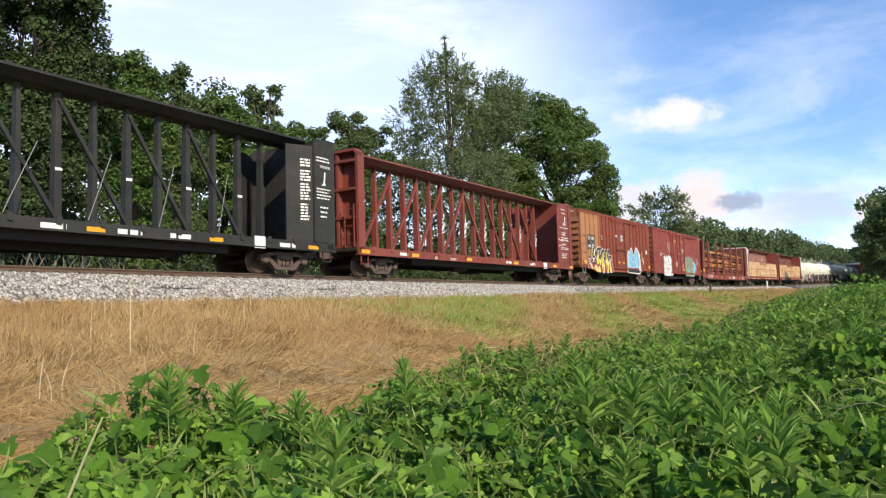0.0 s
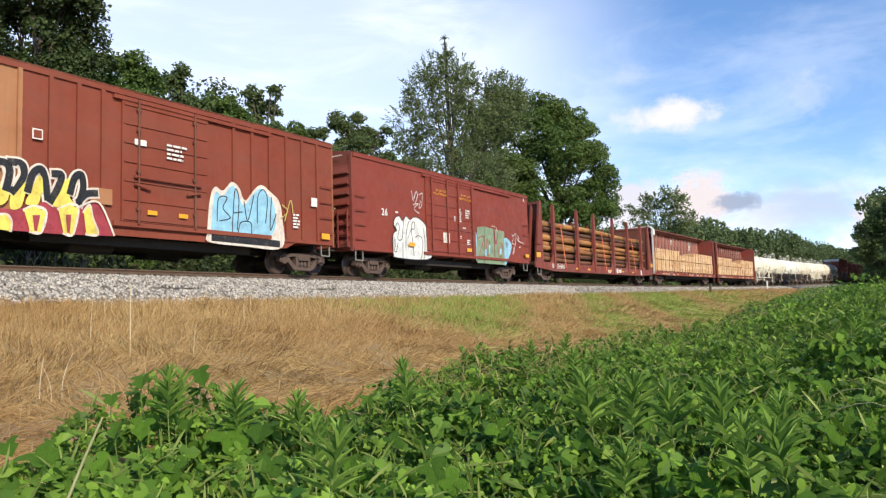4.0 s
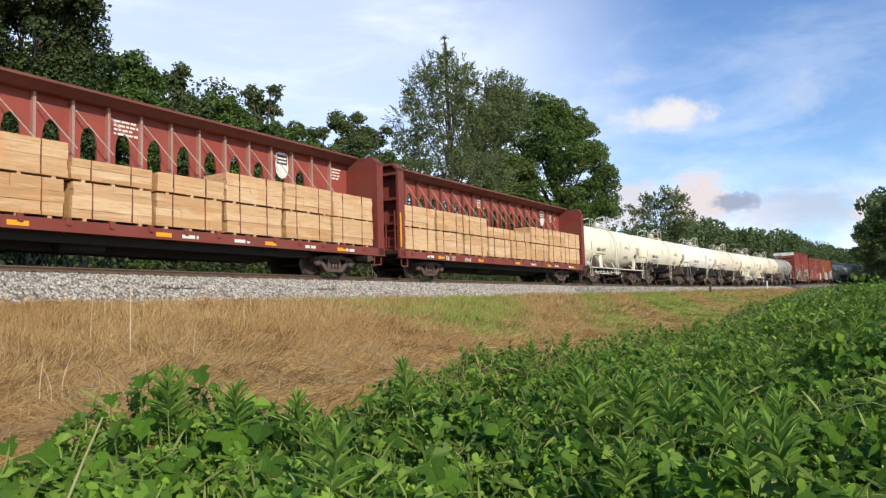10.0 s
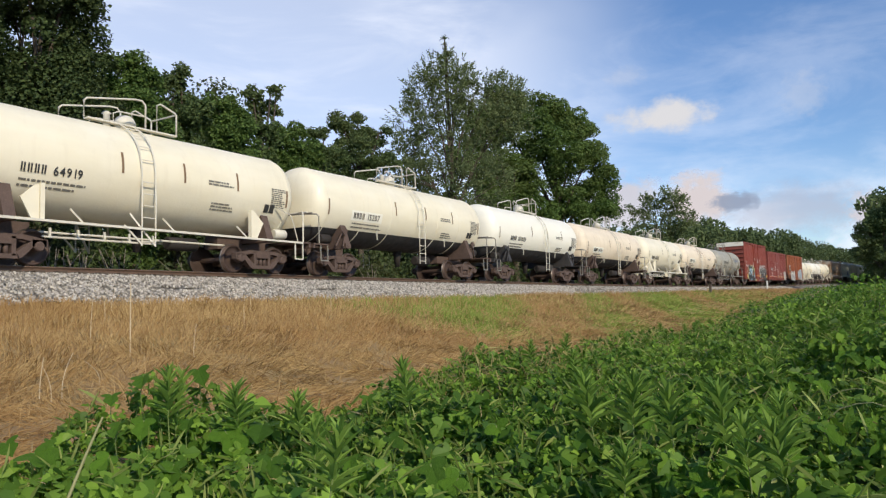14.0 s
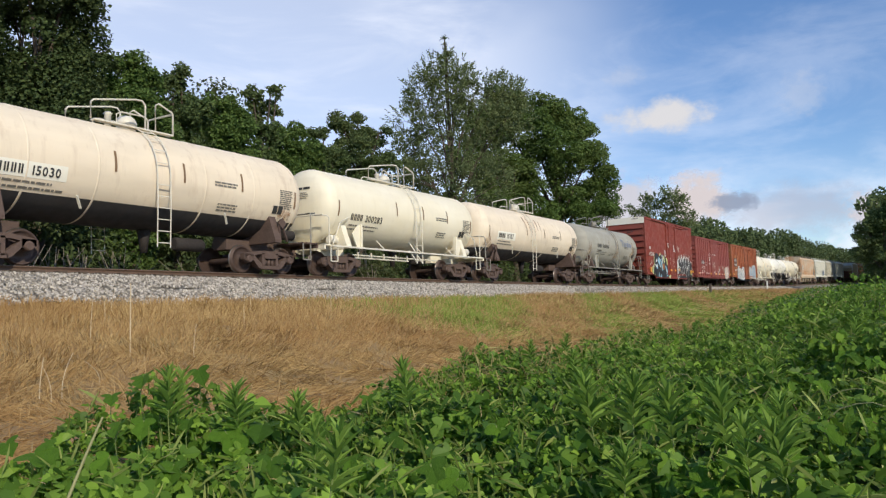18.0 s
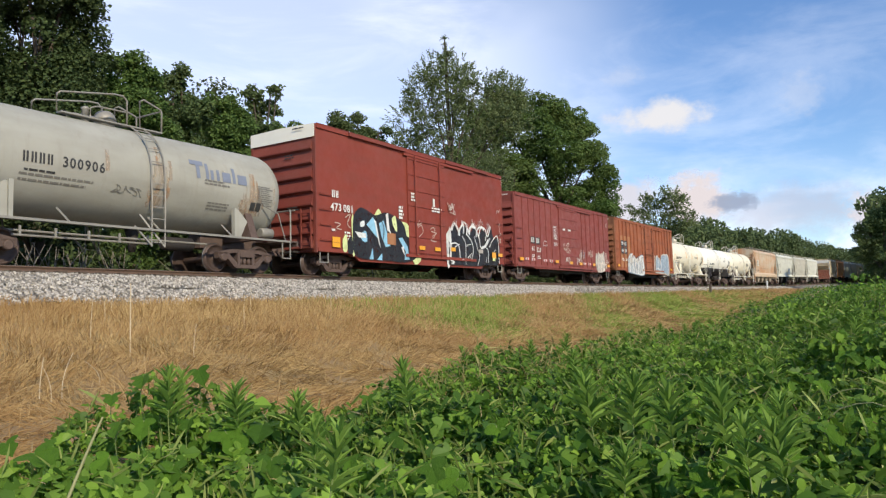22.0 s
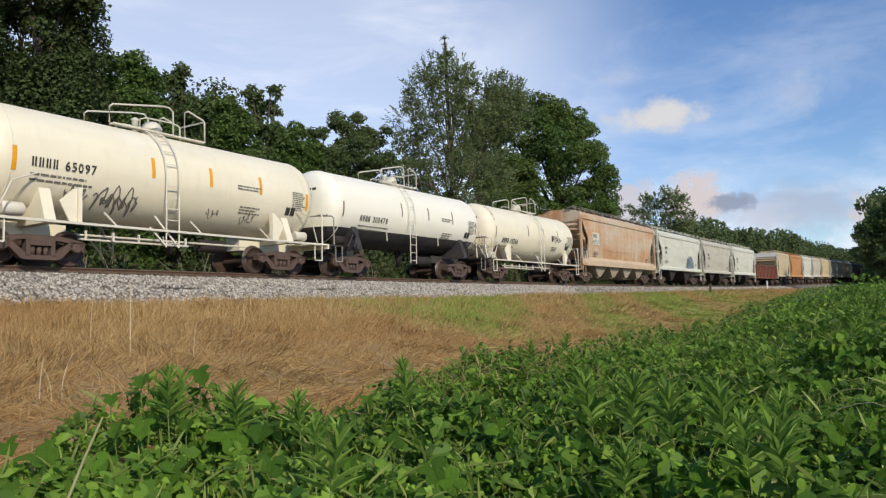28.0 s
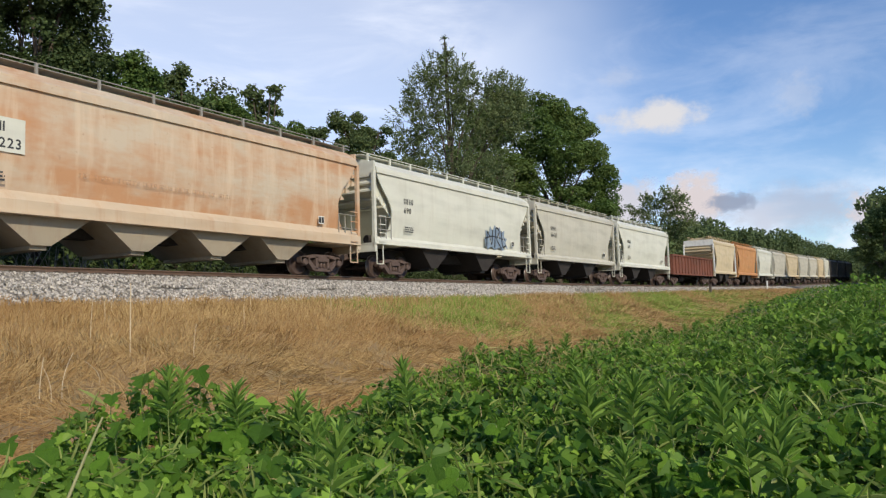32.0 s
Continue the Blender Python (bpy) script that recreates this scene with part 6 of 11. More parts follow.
def box_car(label, a, b, zt, zb, mat, end_mat, door, posts=(), trucks=(-5.5, 5.5), peak=0.22, cap=None, deep=None, door_style=1, side2=None, eave=True, faded=None, post=(0.035, 0.04), roof_mat=None):
    car = tagged(new("box_car"), label, "box car", "cars of the train")
    bm = bmesh.new()
    cutx = faded[0] if faded else a
    slab(bm, [(-HW, zb), (HW, zb), (HW, zt), (-HW, zt)], cutx, b)
    part("body", bm, M[mat], car)
    if faded:
        bm = bmesh.new()
        slab(bm, [(-HW, zb), (HW, zb), (HW, zt), (-HW, zt)], a, cutx)
        part("faded_panel", bm, M[faded[1]], car, "side panels faded to a dusty tan")
    bm = bmesh.new()
    slab(bm, [(-HW - 0.05, zt - 0.03), (HW + 0.05, zt - 0.03), (HW + 0.05, zt + 0.015), (0, zt + peak), (-HW - 0.05, zt + 0.015)], a + 0.02, b - 0.02)
    for x in np.arange(a + 0.6, b - 0.3, 1.1):
        slab(bm, [(-HW - 0.03, zt + 0.02), (HW + 0.03, zt + 0.02), (0, zt + peak + 0.03)], x, x + 0.07)
    part("roof", bm, M[roof_mat or end_mat], car)
    y = -HW
    if deep:
        bm = bmesh.new()
        for s in (-1, 1):
            prism(bm, [(a + 1.8, zb), (b - 1.8, zb), (b - 2.3, zb - deep), (a + 2.3, zb - deep)], min(s * HW, s * (HW - 0.06)), max(s * HW, s * (HW - 0.06)))
        part("side_sill", bm, M[mat], car)
    bm = bmesh.new()
    for s in (-1, 1):
        box(bm, a, b, min(s * HW, s * (HW + 0.045)), max(s * HW, s * (HW + 0.045)), zb - 0.01, zb + 0.12)
    part("bottom_rail", bm, M[mat], car)
    if eave:
        bm = bmesh.new()
        for s in (-1, 1):
            box(bm, a, b, min(s * HW, s * (HW + 0.05)), max(s * HW, s * (HW + 0.05)), zt - 0.16, zt)
        part("top_rail", bm, M[mat], car)
    for x in posts:
        for s in (-1, 1):
            bm = bmesh.new()
            box(bm, x - post[0], x + post[0], min(s * HW, s * (HW + post[1])), max(s * HW, s * (HW + post[1])), zb + 0.1, zt - 0.15)
            part("side_post", bm, M[faded[1] if faded and x < faded[0] else mat], car)
    # sliding door on each side
    d0, d1 = door
    for s in (-1, 1):
        yy = s * HW
        bm = bmesh.new()
        box(bm, d0, d1, min(yy, yy + s * 0.07), max(yy, yy + s * 0.07), zb + 0.16, zt - 0.30)
        dr = part("door", bm, M[side2 or mat], car)
        n = 6
        for i in range(n + 1):
            bm = bmesh.new()
            z = zb + 0.22 + (zt - 0.62 - zb) * i / n
            box(bm, d0 + 0.05, d1 - 0.05, min(yy + s * 0.07, yy + s * 0.10), max(yy + s * 0.07, yy + s * 0.10), z - 0.02, z + 0.02)
            part("door_rib", bm, M[side2 or mat], dr)
        for x in ((d0 + 0.45, d1 - 0.5) if door_style == 1 else (d0 + 0.37, d0 + 1.62, d1 - 1.61, d1 - 0.37) if door_style == 2 else ()):
            bm = bmesh.new()
            tube(bm, [(x, yy + s * 0.14, zb + 0.1), (x, yy + s * 0.14, zt - 0.22)], 0.03, 6)
            for z in (zb + 0.5, zb + 1.5, zb + 2.6, zt - 0.5):
                box(bm, x - 0.06, x + 0.06, min(yy + s * 0.09, yy + s * 0.16), max(yy + s * 0.09, yy + s * 0.16), z - 0.04, z + 0.04)
            part("lock_rod", bm, M[roof_mat or mat], dr)
        if door_style == 1 and posts:
            bm = bmesh.new()
            bar(bm, (d0 + 0.3, yy + s * 0.16, zb + 1.35), (d1 - 0.3, yy + s * 0.16, zb + 1.35), 0.05)
            bar(bm, (d0 + 0.3, yy + s * 0.16, zb + 1.15), (d0 + 0.8, yy + s * 0.16, zb + 1.05), 0.05)
            bar(bm, (d1 - 0.8, yy + s * 0.16, zb + 1.05), (d1 - 0.3, yy + s * 0.16, zb + 1.15), 0.05)
            part("lock_bar", bm, M[side2 or mat], dr)
        bm = bmesh.new()
        box(bm, d0 - 0.25, d1 + (d1 - d0) * 0.9, min(yy, yy + s * 0.11), max(yy, yy + s * 0.11), zb + 0.02, zb + 0.14)
        part("door_track", bm, M[mat], car)
        bm = bmesh.new()
        box(bm, d0 - 0.25, d1 + (d1 - d0) * 0.9, min(yy, yy + s * 0.10), max(yy, yy + s * 0.10), zt - 0.30, zt - 0.20)
        part("door_track", bm, M[mat], car)
    corrugated_end(car, a, -1, zb, zt - 0.02, end_mat, 8, peak, cap)
    corrugated_end(car, b, 1, zb, zt - 0.02, end_mat, 8, peak, cap)
    for x in (a + 0.30, b - 0.30):
        for s in (-1, 1):
            ladder(car, x + (0.07 if x < 0 else -0.07), s * (HW + 0.09), zb + 0.15, zb + 2.3, 0.62, 4, faded[1] if faded and x < 0 else mat, rails=False, name="grab_irons")
    for x, f in ((a, -1), (b, 1)):
        ladder(car, x + f * 0.2, -HW + 0.35, zb + 0.1, zb + 1.5, 0.45, 4, end_mat, "y")
    for x in (a + 0.35, b - 0.35):
        for s in (-1, 1):
            bm = bmesh.new()
            stirrup(bm, x, s * (HW - 0.03), zb - 0.38, zb)
            part("step", bm, M["pipe_grey"], car)
    bm = bmesh.new()
    box(bm, a - 0.38, a, -0.75, 0.75, zb - 0.02, zb + 0.04)
    tube(bm, [(a - 0.2, 0.5, zb + 1.4), (a - 0.2, 0.5, zb + 0.9)], 0.03, 6)
    lathe(bm, [(a - 0.22, 0.27), (a - 0.18, 0.27)], 14, "x", (0, 0.5, zb + 1.5))
    part("brake_platform", bm, M["frame"], car)
    underframe(car, a + 0.1, b - 0.1, zb, 0.20, 0.5)
    add_couplers(car, a - 0.08, b + 0.08)
    add_trucks(car, *trucks)
    return car


def spray(car, y, coats, label):
    """Sprayed work in coats, one over the other: (material, width, points).
    A width of 0 fills the straight-sided shape, -1 fills it with a rounded outline."""
    for i, (mat, w, pts) in enumerate(coats):
        def draw(bm, pl):
            if w > 0:
                stroke(bm, curve_through(pts, 6), w, pl)
            else:
                ring = curve_through(pts + pts[:1], 6)[:-1] if w < 0 else pts
                bm.faces.new([bm.verts.new(pl(*p)) for p in ring])
        decal(car, "graffiti", mat, y - 0.0012 * i, draw, label)


def tag(bm, rs, x0, x1, z0, z1, n, w, place):
    """A quick sprayed signature: one thin line of loops."""
    ph = rs.uniform(0, 6.28, 3)
    k = 12 * n
    pts = []
    for i in range(k + 1):
        f = i / k
        a = 2 * math.pi * n * f + ph[0]
        amp = 0.55 + 0.45 * math.sin(3.1 * n * f + ph[1])
        pts.append((x0 + (x1 - x0) * f + 0.42 * (x1 - x0) / n * math.cos(a * 0.97 + ph[2]), (z0 + z1) / 2 + (z1 - z0) / 2 * amp * math.sin(a) + 0.12 * (z1 - z0) * math.sin(2.3 * a)))
    stroke(bm, pts, w, place)


def build_box_cars():
    out = {}
    rs = np.random.RandomState(21)
    y = -HW - 0.047
    # half faded rusty box car with a yellow piece
    posts = [-5.75, -5.0, -4.25, -3.48, -2.75, -2.05, -1.4, 2.9, 3.65, 4.4, 5.15, 5.9, 6.65]
    c = box_car("oxide-red box car with one end faded tan, covered in graffiti", -6.5, 7.45, 4.66, 1.02, "rust_red", "rust_end", (-0.87, 1.9), posts, (-5.3, 6.4), deep=0.22, peak=0.3, faded=(-3.47, "rust_tan"), post=(0.05, 0.07), roof_mat="rust_brown")
    y = -HW - 0.078
    for x in (-5.62, -4.98):
        for z in (2.65, 2.15):
            decal(c, "number_panel", "ink_black", y, lambda bm, pl: quad(bm, x, x + 0.54, z, z + 0.45, pl), "black panel with white figures")
    for x in (-5.7, -4.92):
        decal(c, "number_panel", "ink_black", y, lambda bm, pl: quad(bm, x, x + 0.52, 1.22, 1.62, pl), "black panel with small white writing")
    decal(c, "lettering", "ink_white", y - 0.003, lambda bm, pl: (mark_bars(bm, 2, -5.55, 2.75, 0.25, pl), mark_bars(bm, 2, -4.91, 2.75, 0.25, pl), letter(bm, "44", -5.57, 2.24, 0.27, pl, 0.1), letter(bm, "70", -4.93, 2.24, 0.27, pl, 0.1), [bars_text(bm, x + 0.05, x + 0.47, 1.5, 0.06, pl, rs, 2, 2.4) for x in (-5.7, -4.92)]))
    decal(c, "lettering", "ink_white", y - 0.05, lambda bm, pl: (bars_text(bm, 0.45, 1.15, 3.35, 0.06, pl, rs, 4, 2.0), bars_text(bm, -0.55, -0.15, 3.22, 0.16, pl, rs)))
    decal(c, "lettering", "ink_white", y, lambda bm, pl: (quad(bm, -3.2, -2.95, 2.9, 3.15, pl), bars_text(bm, 5.4, 5.75, 1.9, 0.06, pl, rs, 5), quad(bm, 6.3, 6.6, 2.3, 2.6, pl)))
    decal(c, "lettering", "rust_red", y - 0.003, lambda bm, pl: quad(bm, -3.17, -2.98, 2.93, 3.12, pl))
    reflectors(c, (-6.14, 7.0), 1.21, -HW - 0.09, 0.43, 0.2)
    reflectors(c, (0.0, 1.0), 1.4, -HW - 0.125, 0.3, 0.12)
    bm = bmesh.new()
    box(bm, -1.75, -1.15, -HW - 0.08, -HW, 1.55, 1.95)
    part("side_plate", bm, M["rust_tan"], c)
    spray(c, y - 0.004, [
        ("g_crimson", 0, [(-5.81, 0.91), (-5.67, 1.23), (-5.06, 1.76), (-4.94, 1.21), (-4.32, 1.16), (-3.47, 1.22), (-2.76, 1.51), (-2.1, 1.39), (-1.55, 1.59), (-1.11, 0.76), (-2.62, 0.71), (-4.26, 0.72), (-5.18, 0.9)]),
        ("g_cream", 0.27, [(-4.7, 2.23), (-4.85, 1.97), (-4.88, 1.75), (-4.7, 1.69), (-4.48, 1.82), (-4.35, 2.05)]),
        ("g_cream", 0.27, [(-4.25, 1.68), (-4.23, 1.99), (-4.03, 2.2), (-3.8, 2.23), (-3.7, 2.05), (-3.77, 1.65)]),
        ("g_cream", 0.27, [(-3.7, 2.27), (-3.43, 2.25), (-3.4, 1.97), (-3.64, 1.6)]),
        ("g_cream", 0.27, [(-3.29, 1.67), (-3.19, 2.05), (-3.01, 2.21), (-2.9, 2.02), (-2.83, 1.54)]),
        ("g_cream", 0.27, [(-2.69, 2.14), (-2.5, 2.13), (-2.58, 1.82), (-2.76, 1.48)]),
        ("g_cream", 0.27, [(-2.28, 1.74), (-2.17, 2.11), (-2, 2.21), (-1.95, 1.89), (-2.06, 1.49)]),
        ("g_cream", 0.27, [(-2.06, 1.55), (-1.86, 1.75), (-1.61, 1.8)]),
        ("g_yellow", -1, [(-4.16, 1.83), (-3.93, 1.85), (-3.87, 1.64), (-3.7, 1.54), (-3.8, 1.31), (-4.1, 1.23), (-4.19, 1.49)]),
        ("g_yellow", -1, [(-3.67, 1.57), (-3.43, 1.85), (-3.33, 1.75), (-3.43, 1.28), (-3.67, 1.21)]),
        ("g_yellow", -1, [(-3.26, 1.58), (-3.05, 2.01), (-2.98, 1.73), (-3.05, 1.37), (-3.33, 1.35)]),
        ("g_yellow", -1, [(-2.73, 1.46), (-2.47, 1.95), (-2.28, 2.06), (-2.28, 1.62), (-2.17, 1.45), (-2.62, 1.35)]),
        ("g_black", 0.17, [(-4.7, 2.23), (-4.85, 1.97), (-4.88, 1.75), (-4.7, 1.69), (-4.48, 1.82), (-4.35, 2.05)]),
        ("g_black", 0.17, [(-4.25, 1.68), (-4.23, 1.99), (-4.03, 2.2), (-3.8, 2.23), (-3.7, 2.05), (-3.77, 1.65)]),
        ("g_black", 0.17, [(-3.7, 2.27), (-3.43, 2.25), (-3.4, 1.97), (-3.64, 1.6)]),
        ("g_black", 0.17, [(-3.29, 1.67), (-3.19, 2.05), (-3.01, 2.21), (-2.9, 2.02), (-2.83, 1.54)]),
        ("g_black", 0.17, [(-2.69, 2.14), (-2.5, 2.13), (-2.58, 1.82), (-2.76, 1.48)]),
        ("g_black", 0.17, [(-2.28, 1.74), (-2.17, 2.11), (-2, 2.21), (-1.95, 1.89), (-2.06, 1.49)]),
        ("g_black", 0.17, [(-2.06, 1.55), (-1.86, 1.75), (-1.61, 1.8)]),
        ("g_yellow", 0.11, [(-4.56, 2.17), (-4.69, 1.91), (-4.61, 1.81)]),
        ("g_yellow", 0.09, [(-3.12, 1.68), (-3.02, 2.01), (-2.98, 1.67)]),
        ("g_cream", 0.03, [(-4.1, 2.06), (-3.9, 2.14), (-3.84, 1.98)]),
        ("g_cream", 0.03, [(-3.53, 2.21), (-3.48, 2.02), (-3.63, 1.72)]),
        ("g_cream", 0.07, [(-4.76, 0.93), (-4.54, 1.14), (-4.32, 1.1), (-4.19, 0.95), (-4.25, 0.75)]),
        ("g_yellow", 0, [(-4.76, 0.93), (-4.54, 1.14), (-4.32, 1.1), (-4.19, 0.95), (-4.25, 0.75)]),
        ("g_cream", 0.07, [(-4.14, 0.73), (-4, 0.99), (-3.77, 1.06), (-3.66, 0.93), (-3.67, 0.7)]),
        ("g_yellow", 0, [(-4.14, 0.73), (-4, 0.99), (-3.77, 1.06), (-3.66, 0.93), (-3.67, 0.7)]),
        ("g_cream", 0.07, [(-3.38, 1.2), (-3.15, 1.31), (-2.87, 1.21), (-2.98, 0.73), (-3.23, 0.72)]),
        ("g_yellow", 0, [(-3.38, 1.2), (-3.15, 1.31), (-2.87, 1.21), (-2.98, 0.73), (-3.23, 0.72)]),
        ("g_cream", 0.07, [(-2.58, 1.3), (-2.28, 1.44), (-2.08, 1.37), (-2.21, 0.74), (-2.44, 0.74)]),
        ("g_yellow", 0, [(-2.58, 1.3), (-2.28, 1.44), (-2.08, 1.37), (-2.21, 0.74), (-2.44, 0.74)]),
        ("g_cream", 0.07, [(-1.94, 1.29), (-1.79, 1.48), (-1.71, 1.18), (-1.56, 0.78), (-1.87, 0.76)]),
        ("g_yellow", 0, [(-1.94, 1.29), (-1.79, 1.48), (-1.71, 1.18), (-1.56, 0.78), (-1.87, 0.76)]),
        ("g_cream", 0.07, [(-5.5, 1.19), (-5.33, 1.23), (-5.06, 0.96), (-5.21, 0.93)]),
        ("g_yellow", 0, [(-5.5, 1.19), (-5.33, 1.23), (-5.06, 0.96), (-5.21, 0.93)]),
        ("g_crimson", 0, [(-3.19, 1.1), (-3.01, 1.12), (-3.08, 0.74), (-3.14, 0.74)]),
        ("g_crimson", 0, [(-2.4, 1.19), (-2.26, 1.2), (-2.29, 0.76), (-2.36, 0.75)]),
        ("g_cream", 0.05, [(-5.81, 0.91), (-5.67, 1.23), (-5.06, 1.76)]),
        ("g_cream", 0.05, [(-2.1, 1.39), (-1.55, 1.57), (-1.12, 0.78)]),
    ], "sprayed black, yellow and crimson lettering shapes")
    spray(c, y - 0.004, [
        ("g_cream", -1, [(1.85, 1.03), (1.95, 2.01), (2.14, 2.44), (2.45, 2.37), (2.78, 2.67), (3.07, 2.54), (3.31, 2.17), (3.72, 2.58), (4.01, 2.73), (4.42, 2.54), (4.78, 2.27), (4.9, 1.75), (4.87, 0.8), (3.33, 0.75), (1.94, 0.8)]),
        ("g_black", 0, [(2.01, 1.08), (4.79, 1.02), (4.78, 0.8), (2.01, 0.84)]),
        ("g_blue", -1, [(2, 1.18), (2.08, 2.02), (2.21, 2.31), (2.44, 2.19), (2.77, 2.55), (2.99, 2.43), (3.25, 2.02), (3.72, 2.47), (4.01, 2.62), (4.36, 2.38), (4.55, 2.1), (4.6, 1.5), (4.25, 1.1), (3.22, 1.08), (2.36, 1.1)]),
        ("g_black", 0.035, [(2.22, 1.44), (2.28, 2.11), (2.6, 2.17), (2.44, 1.84), (2.72, 1.58), (2.32, 1.45)]),
        ("g_black", 0.035, [(2.79, 1.16), (2.9, 2.42), (3.06, 2.18), (2.99, 1.25)]),
        ("g_black", 0.035, [(2.88, 1.74), (3.19, 1.8)]),
        ("g_black", 0.035, [(3.26, 2.13), (3.41, 1.56), (3.66, 2.35)]),
        ("g_black", 0.035, [(3.8, 1.52), (3.83, 2.33), (4.07, 2.59), (4.24, 2.29), (4.15, 1.54)]),
        ("g_black", 0.035, [(4.42, 2.39), (4.35, 1.33), (4.62, 1.88)]),
        ("g_black", 0.035, [(3.01, 1.1), (3.13, 1.47), (3.52, 1.5), (3.56, 1.14)]),
        ("g_olive", 0.04, [(4.9, 2.2), (5.14, 2), (4.82, 1.74)]),
        ("g_olive", 0.04, [(5, 1.68), (5.28, 2.39), (5.39, 1.94)]),
        ("g_olive", 0.04, [(-5.7, 2.07), (-5.47, 1.95), (-5.39, 2.19), (-5.42, 1.77)]),
        ("g_olive", 0.04, [(-5.33, 1.83), (-5.35, 2.07), (-5.2, 2.13)]),
        ("g_olive", 0.04, [(-5.17, 1.82), (-5.11, 2.11), (-5, 1.87), (-5.21, 1.95)]),
        ("g_olive", 0.04, [(-5.64, 1.67), (-5.47, 1.82), (-5.18, 1.74), (-5, 1.84)]),
    ], "sprayed pale blue lettering shapes")
    out[2] = c
    # red box car with pieces in white and grey-green
    y = -HW - 0.047
    posts = []
    c = box_car("oxide-red box car with wide doors and large graffiti", -7.3, 7.45, 4.60, 0.95, "red_bright", "red", (-2.5, 1.68), posts, (-5.6, 5.55), door_style=2)
    for x in (-1.88, 0.22):
        decal(c, "lettering", "yellow", y - 0.06, lambda bm, pl: (letter(bm, "DO NOT USE", x + 0.12, 3.78, 0.085, pl, 0.2), letter(bm, "FORKLIFT ON DOORS", x - 0.1, 3.62, 0.085, pl, 0.12, 0.85)), "small yellow stencilled warning")
    decal(c, "lettering", "ink_white", y - 0.055, lambda bm, pl: (bars_text(bm, 0.12, 0.40, 3.15, 0.045, pl, rs, 8, 1.8), bars_text(bm, 0.72, 1.15, 3.12, 0.06, pl, rs, 4, 1.8), bars_text(bm, -0.3, -0.15, 2.75, 0.05, pl, rs, 3), bars_text(bm, 0.45, 0.75, 2.3, 0.05, pl, rs, 1), bars_text(bm, 0.15, 0.35, 1.9, 0.05, pl, rs, 2), bars_text(bm, 0.8, 1.1, 1.75, 0.05, pl, rs, 3)))
    decal(c, "notice", "g_cream", y - 0.06, lambda bm, pl: quad(bm, -1.25, -0.95, 1.55, 2.0, pl), "pale worn paper notice")
    decal(c, "notice", "g_cream", y - 0.06, lambda bm, pl: quad(bm, -0.86, -0.72, 1.55, 2.0, pl), "pale worn paper notice")
    decal(c, "lettering", "ink_white", y, lambda bm, pl: (letter(bm, "26", -5.62, 2.38, 0.27, pl, 0.1), bars_text(bm, -4.7, -4.5, 2.55, 0.06, pl, rs), bars_text(bm, 6.95, 7.15, 4.35, 0.06, pl, rs, 2)))
    reflectors(c, (7.05, -3.7, 0.95), 1.25, -HW - 0.13)
    spray(c, y - 0.004, [
        ("g_white", -1, [(-4.9, 0.77), (-4.94, 1.4), (-4.85, 1.73), (-4.64, 1.85), (-4.83, 2.04), (-4.77, 2.3), (-4.48, 2.44), (-4.23, 2.28), (-3.98, 2.48), (-3.71, 2.36), (-3.4, 2.49), (-3.03, 2.46), (-2.69, 2.31), (-2.52, 2.11), (-2.49, 1.67), (-2.24, 1.56), (-2.11, 1.25), (-2.21, 0.84), (-3.01, 0.73), (-4.17, 0.73)]),
        ("g_black", 0.04, [(-4.9, 0.77), (-4.94, 1.4), (-4.85, 1.73), (-4.64, 1.85), (-4.83, 2.04), (-4.77, 2.3), (-4.48, 2.44), (-4.23, 2.28), (-3.98, 2.48), (-3.71, 2.36), (-3.4, 2.49), (-3.03, 2.46), (-2.69, 2.31), (-2.52, 2.11), (-2.49, 1.67), (-2.24, 1.56), (-2.11, 1.25), (-2.21, 0.84), (-3.01, 0.73), (-4.17, 0.73), (-4.9, 0.77)]),
        ("g_black", 0.035, [(-4.76, 1.92), (-4.6, 2.15), (-4.46, 1.98), (-4.59, 1.52), (-4.31, 1.51), (-4.23, 1.89), (-4.15, 2.31)]),
        ("g_black", 0.035, [(-4.05, 1.08), (-4.01, 1.67), (-3.89, 2.1), (-3.76, 2.3)]),
        ("g_black", 0.035, [(-3.88, 1.6), (-3.62, 1.97), (-3.39, 1.98), (-3.4, 2.27), (-3.58, 2.18), (-3.64, 1.71)]),
        ("g_black", 0.035, [(-3.57, 1.63), (-3.52, 1.13), (-3.47, 0.84)]),
        ("g_black", 0.035, [(-3.34, 1.66), (-3.11, 1.73), (-2.83, 1.59), (-2.87, 1.01), (-3.01, 0.74)]),
        ("g_black", 0.035, [(-4.85, 1.57), (-4.86, 1.09), (-4.71, 0.99), (-4.59, 1.36)]),
        ("g_black", 0.035, [(-4.79, 1.5), (-4.77, 1.18)]),
        ("g_black", 0.035, [(-4.26, 1.39), (-4.27, 0.74)]),
        ("g_black", 0.035, [(-2.74, 2.08), (-2.65, 1.47), (-2.71, 0.81)]),
        ("g_white", 0.03, [(-3.55, 3.56), (-3.45, 3.17), (-3.31, 3.39)]),
        ("g_white", 0.03, [(-3.41, 3.27), (-3.22, 3.56), (-3.11, 3.43), (-3.31, 3.06)]),
        ("g_white", 0.03, [(-2.99, 3.45), (-2.77, 3.54), (-2.84, 3.02), (-3.03, 2.9), (-2.92, 3.22)]),
        ("g_white", 0.03, [(-3.49, 2.99), (-3.08, 3.08), (-3.4, 2.84), (-3.03, 2.67)]),
    ], "white sprayed bubble lettering with black outlines")
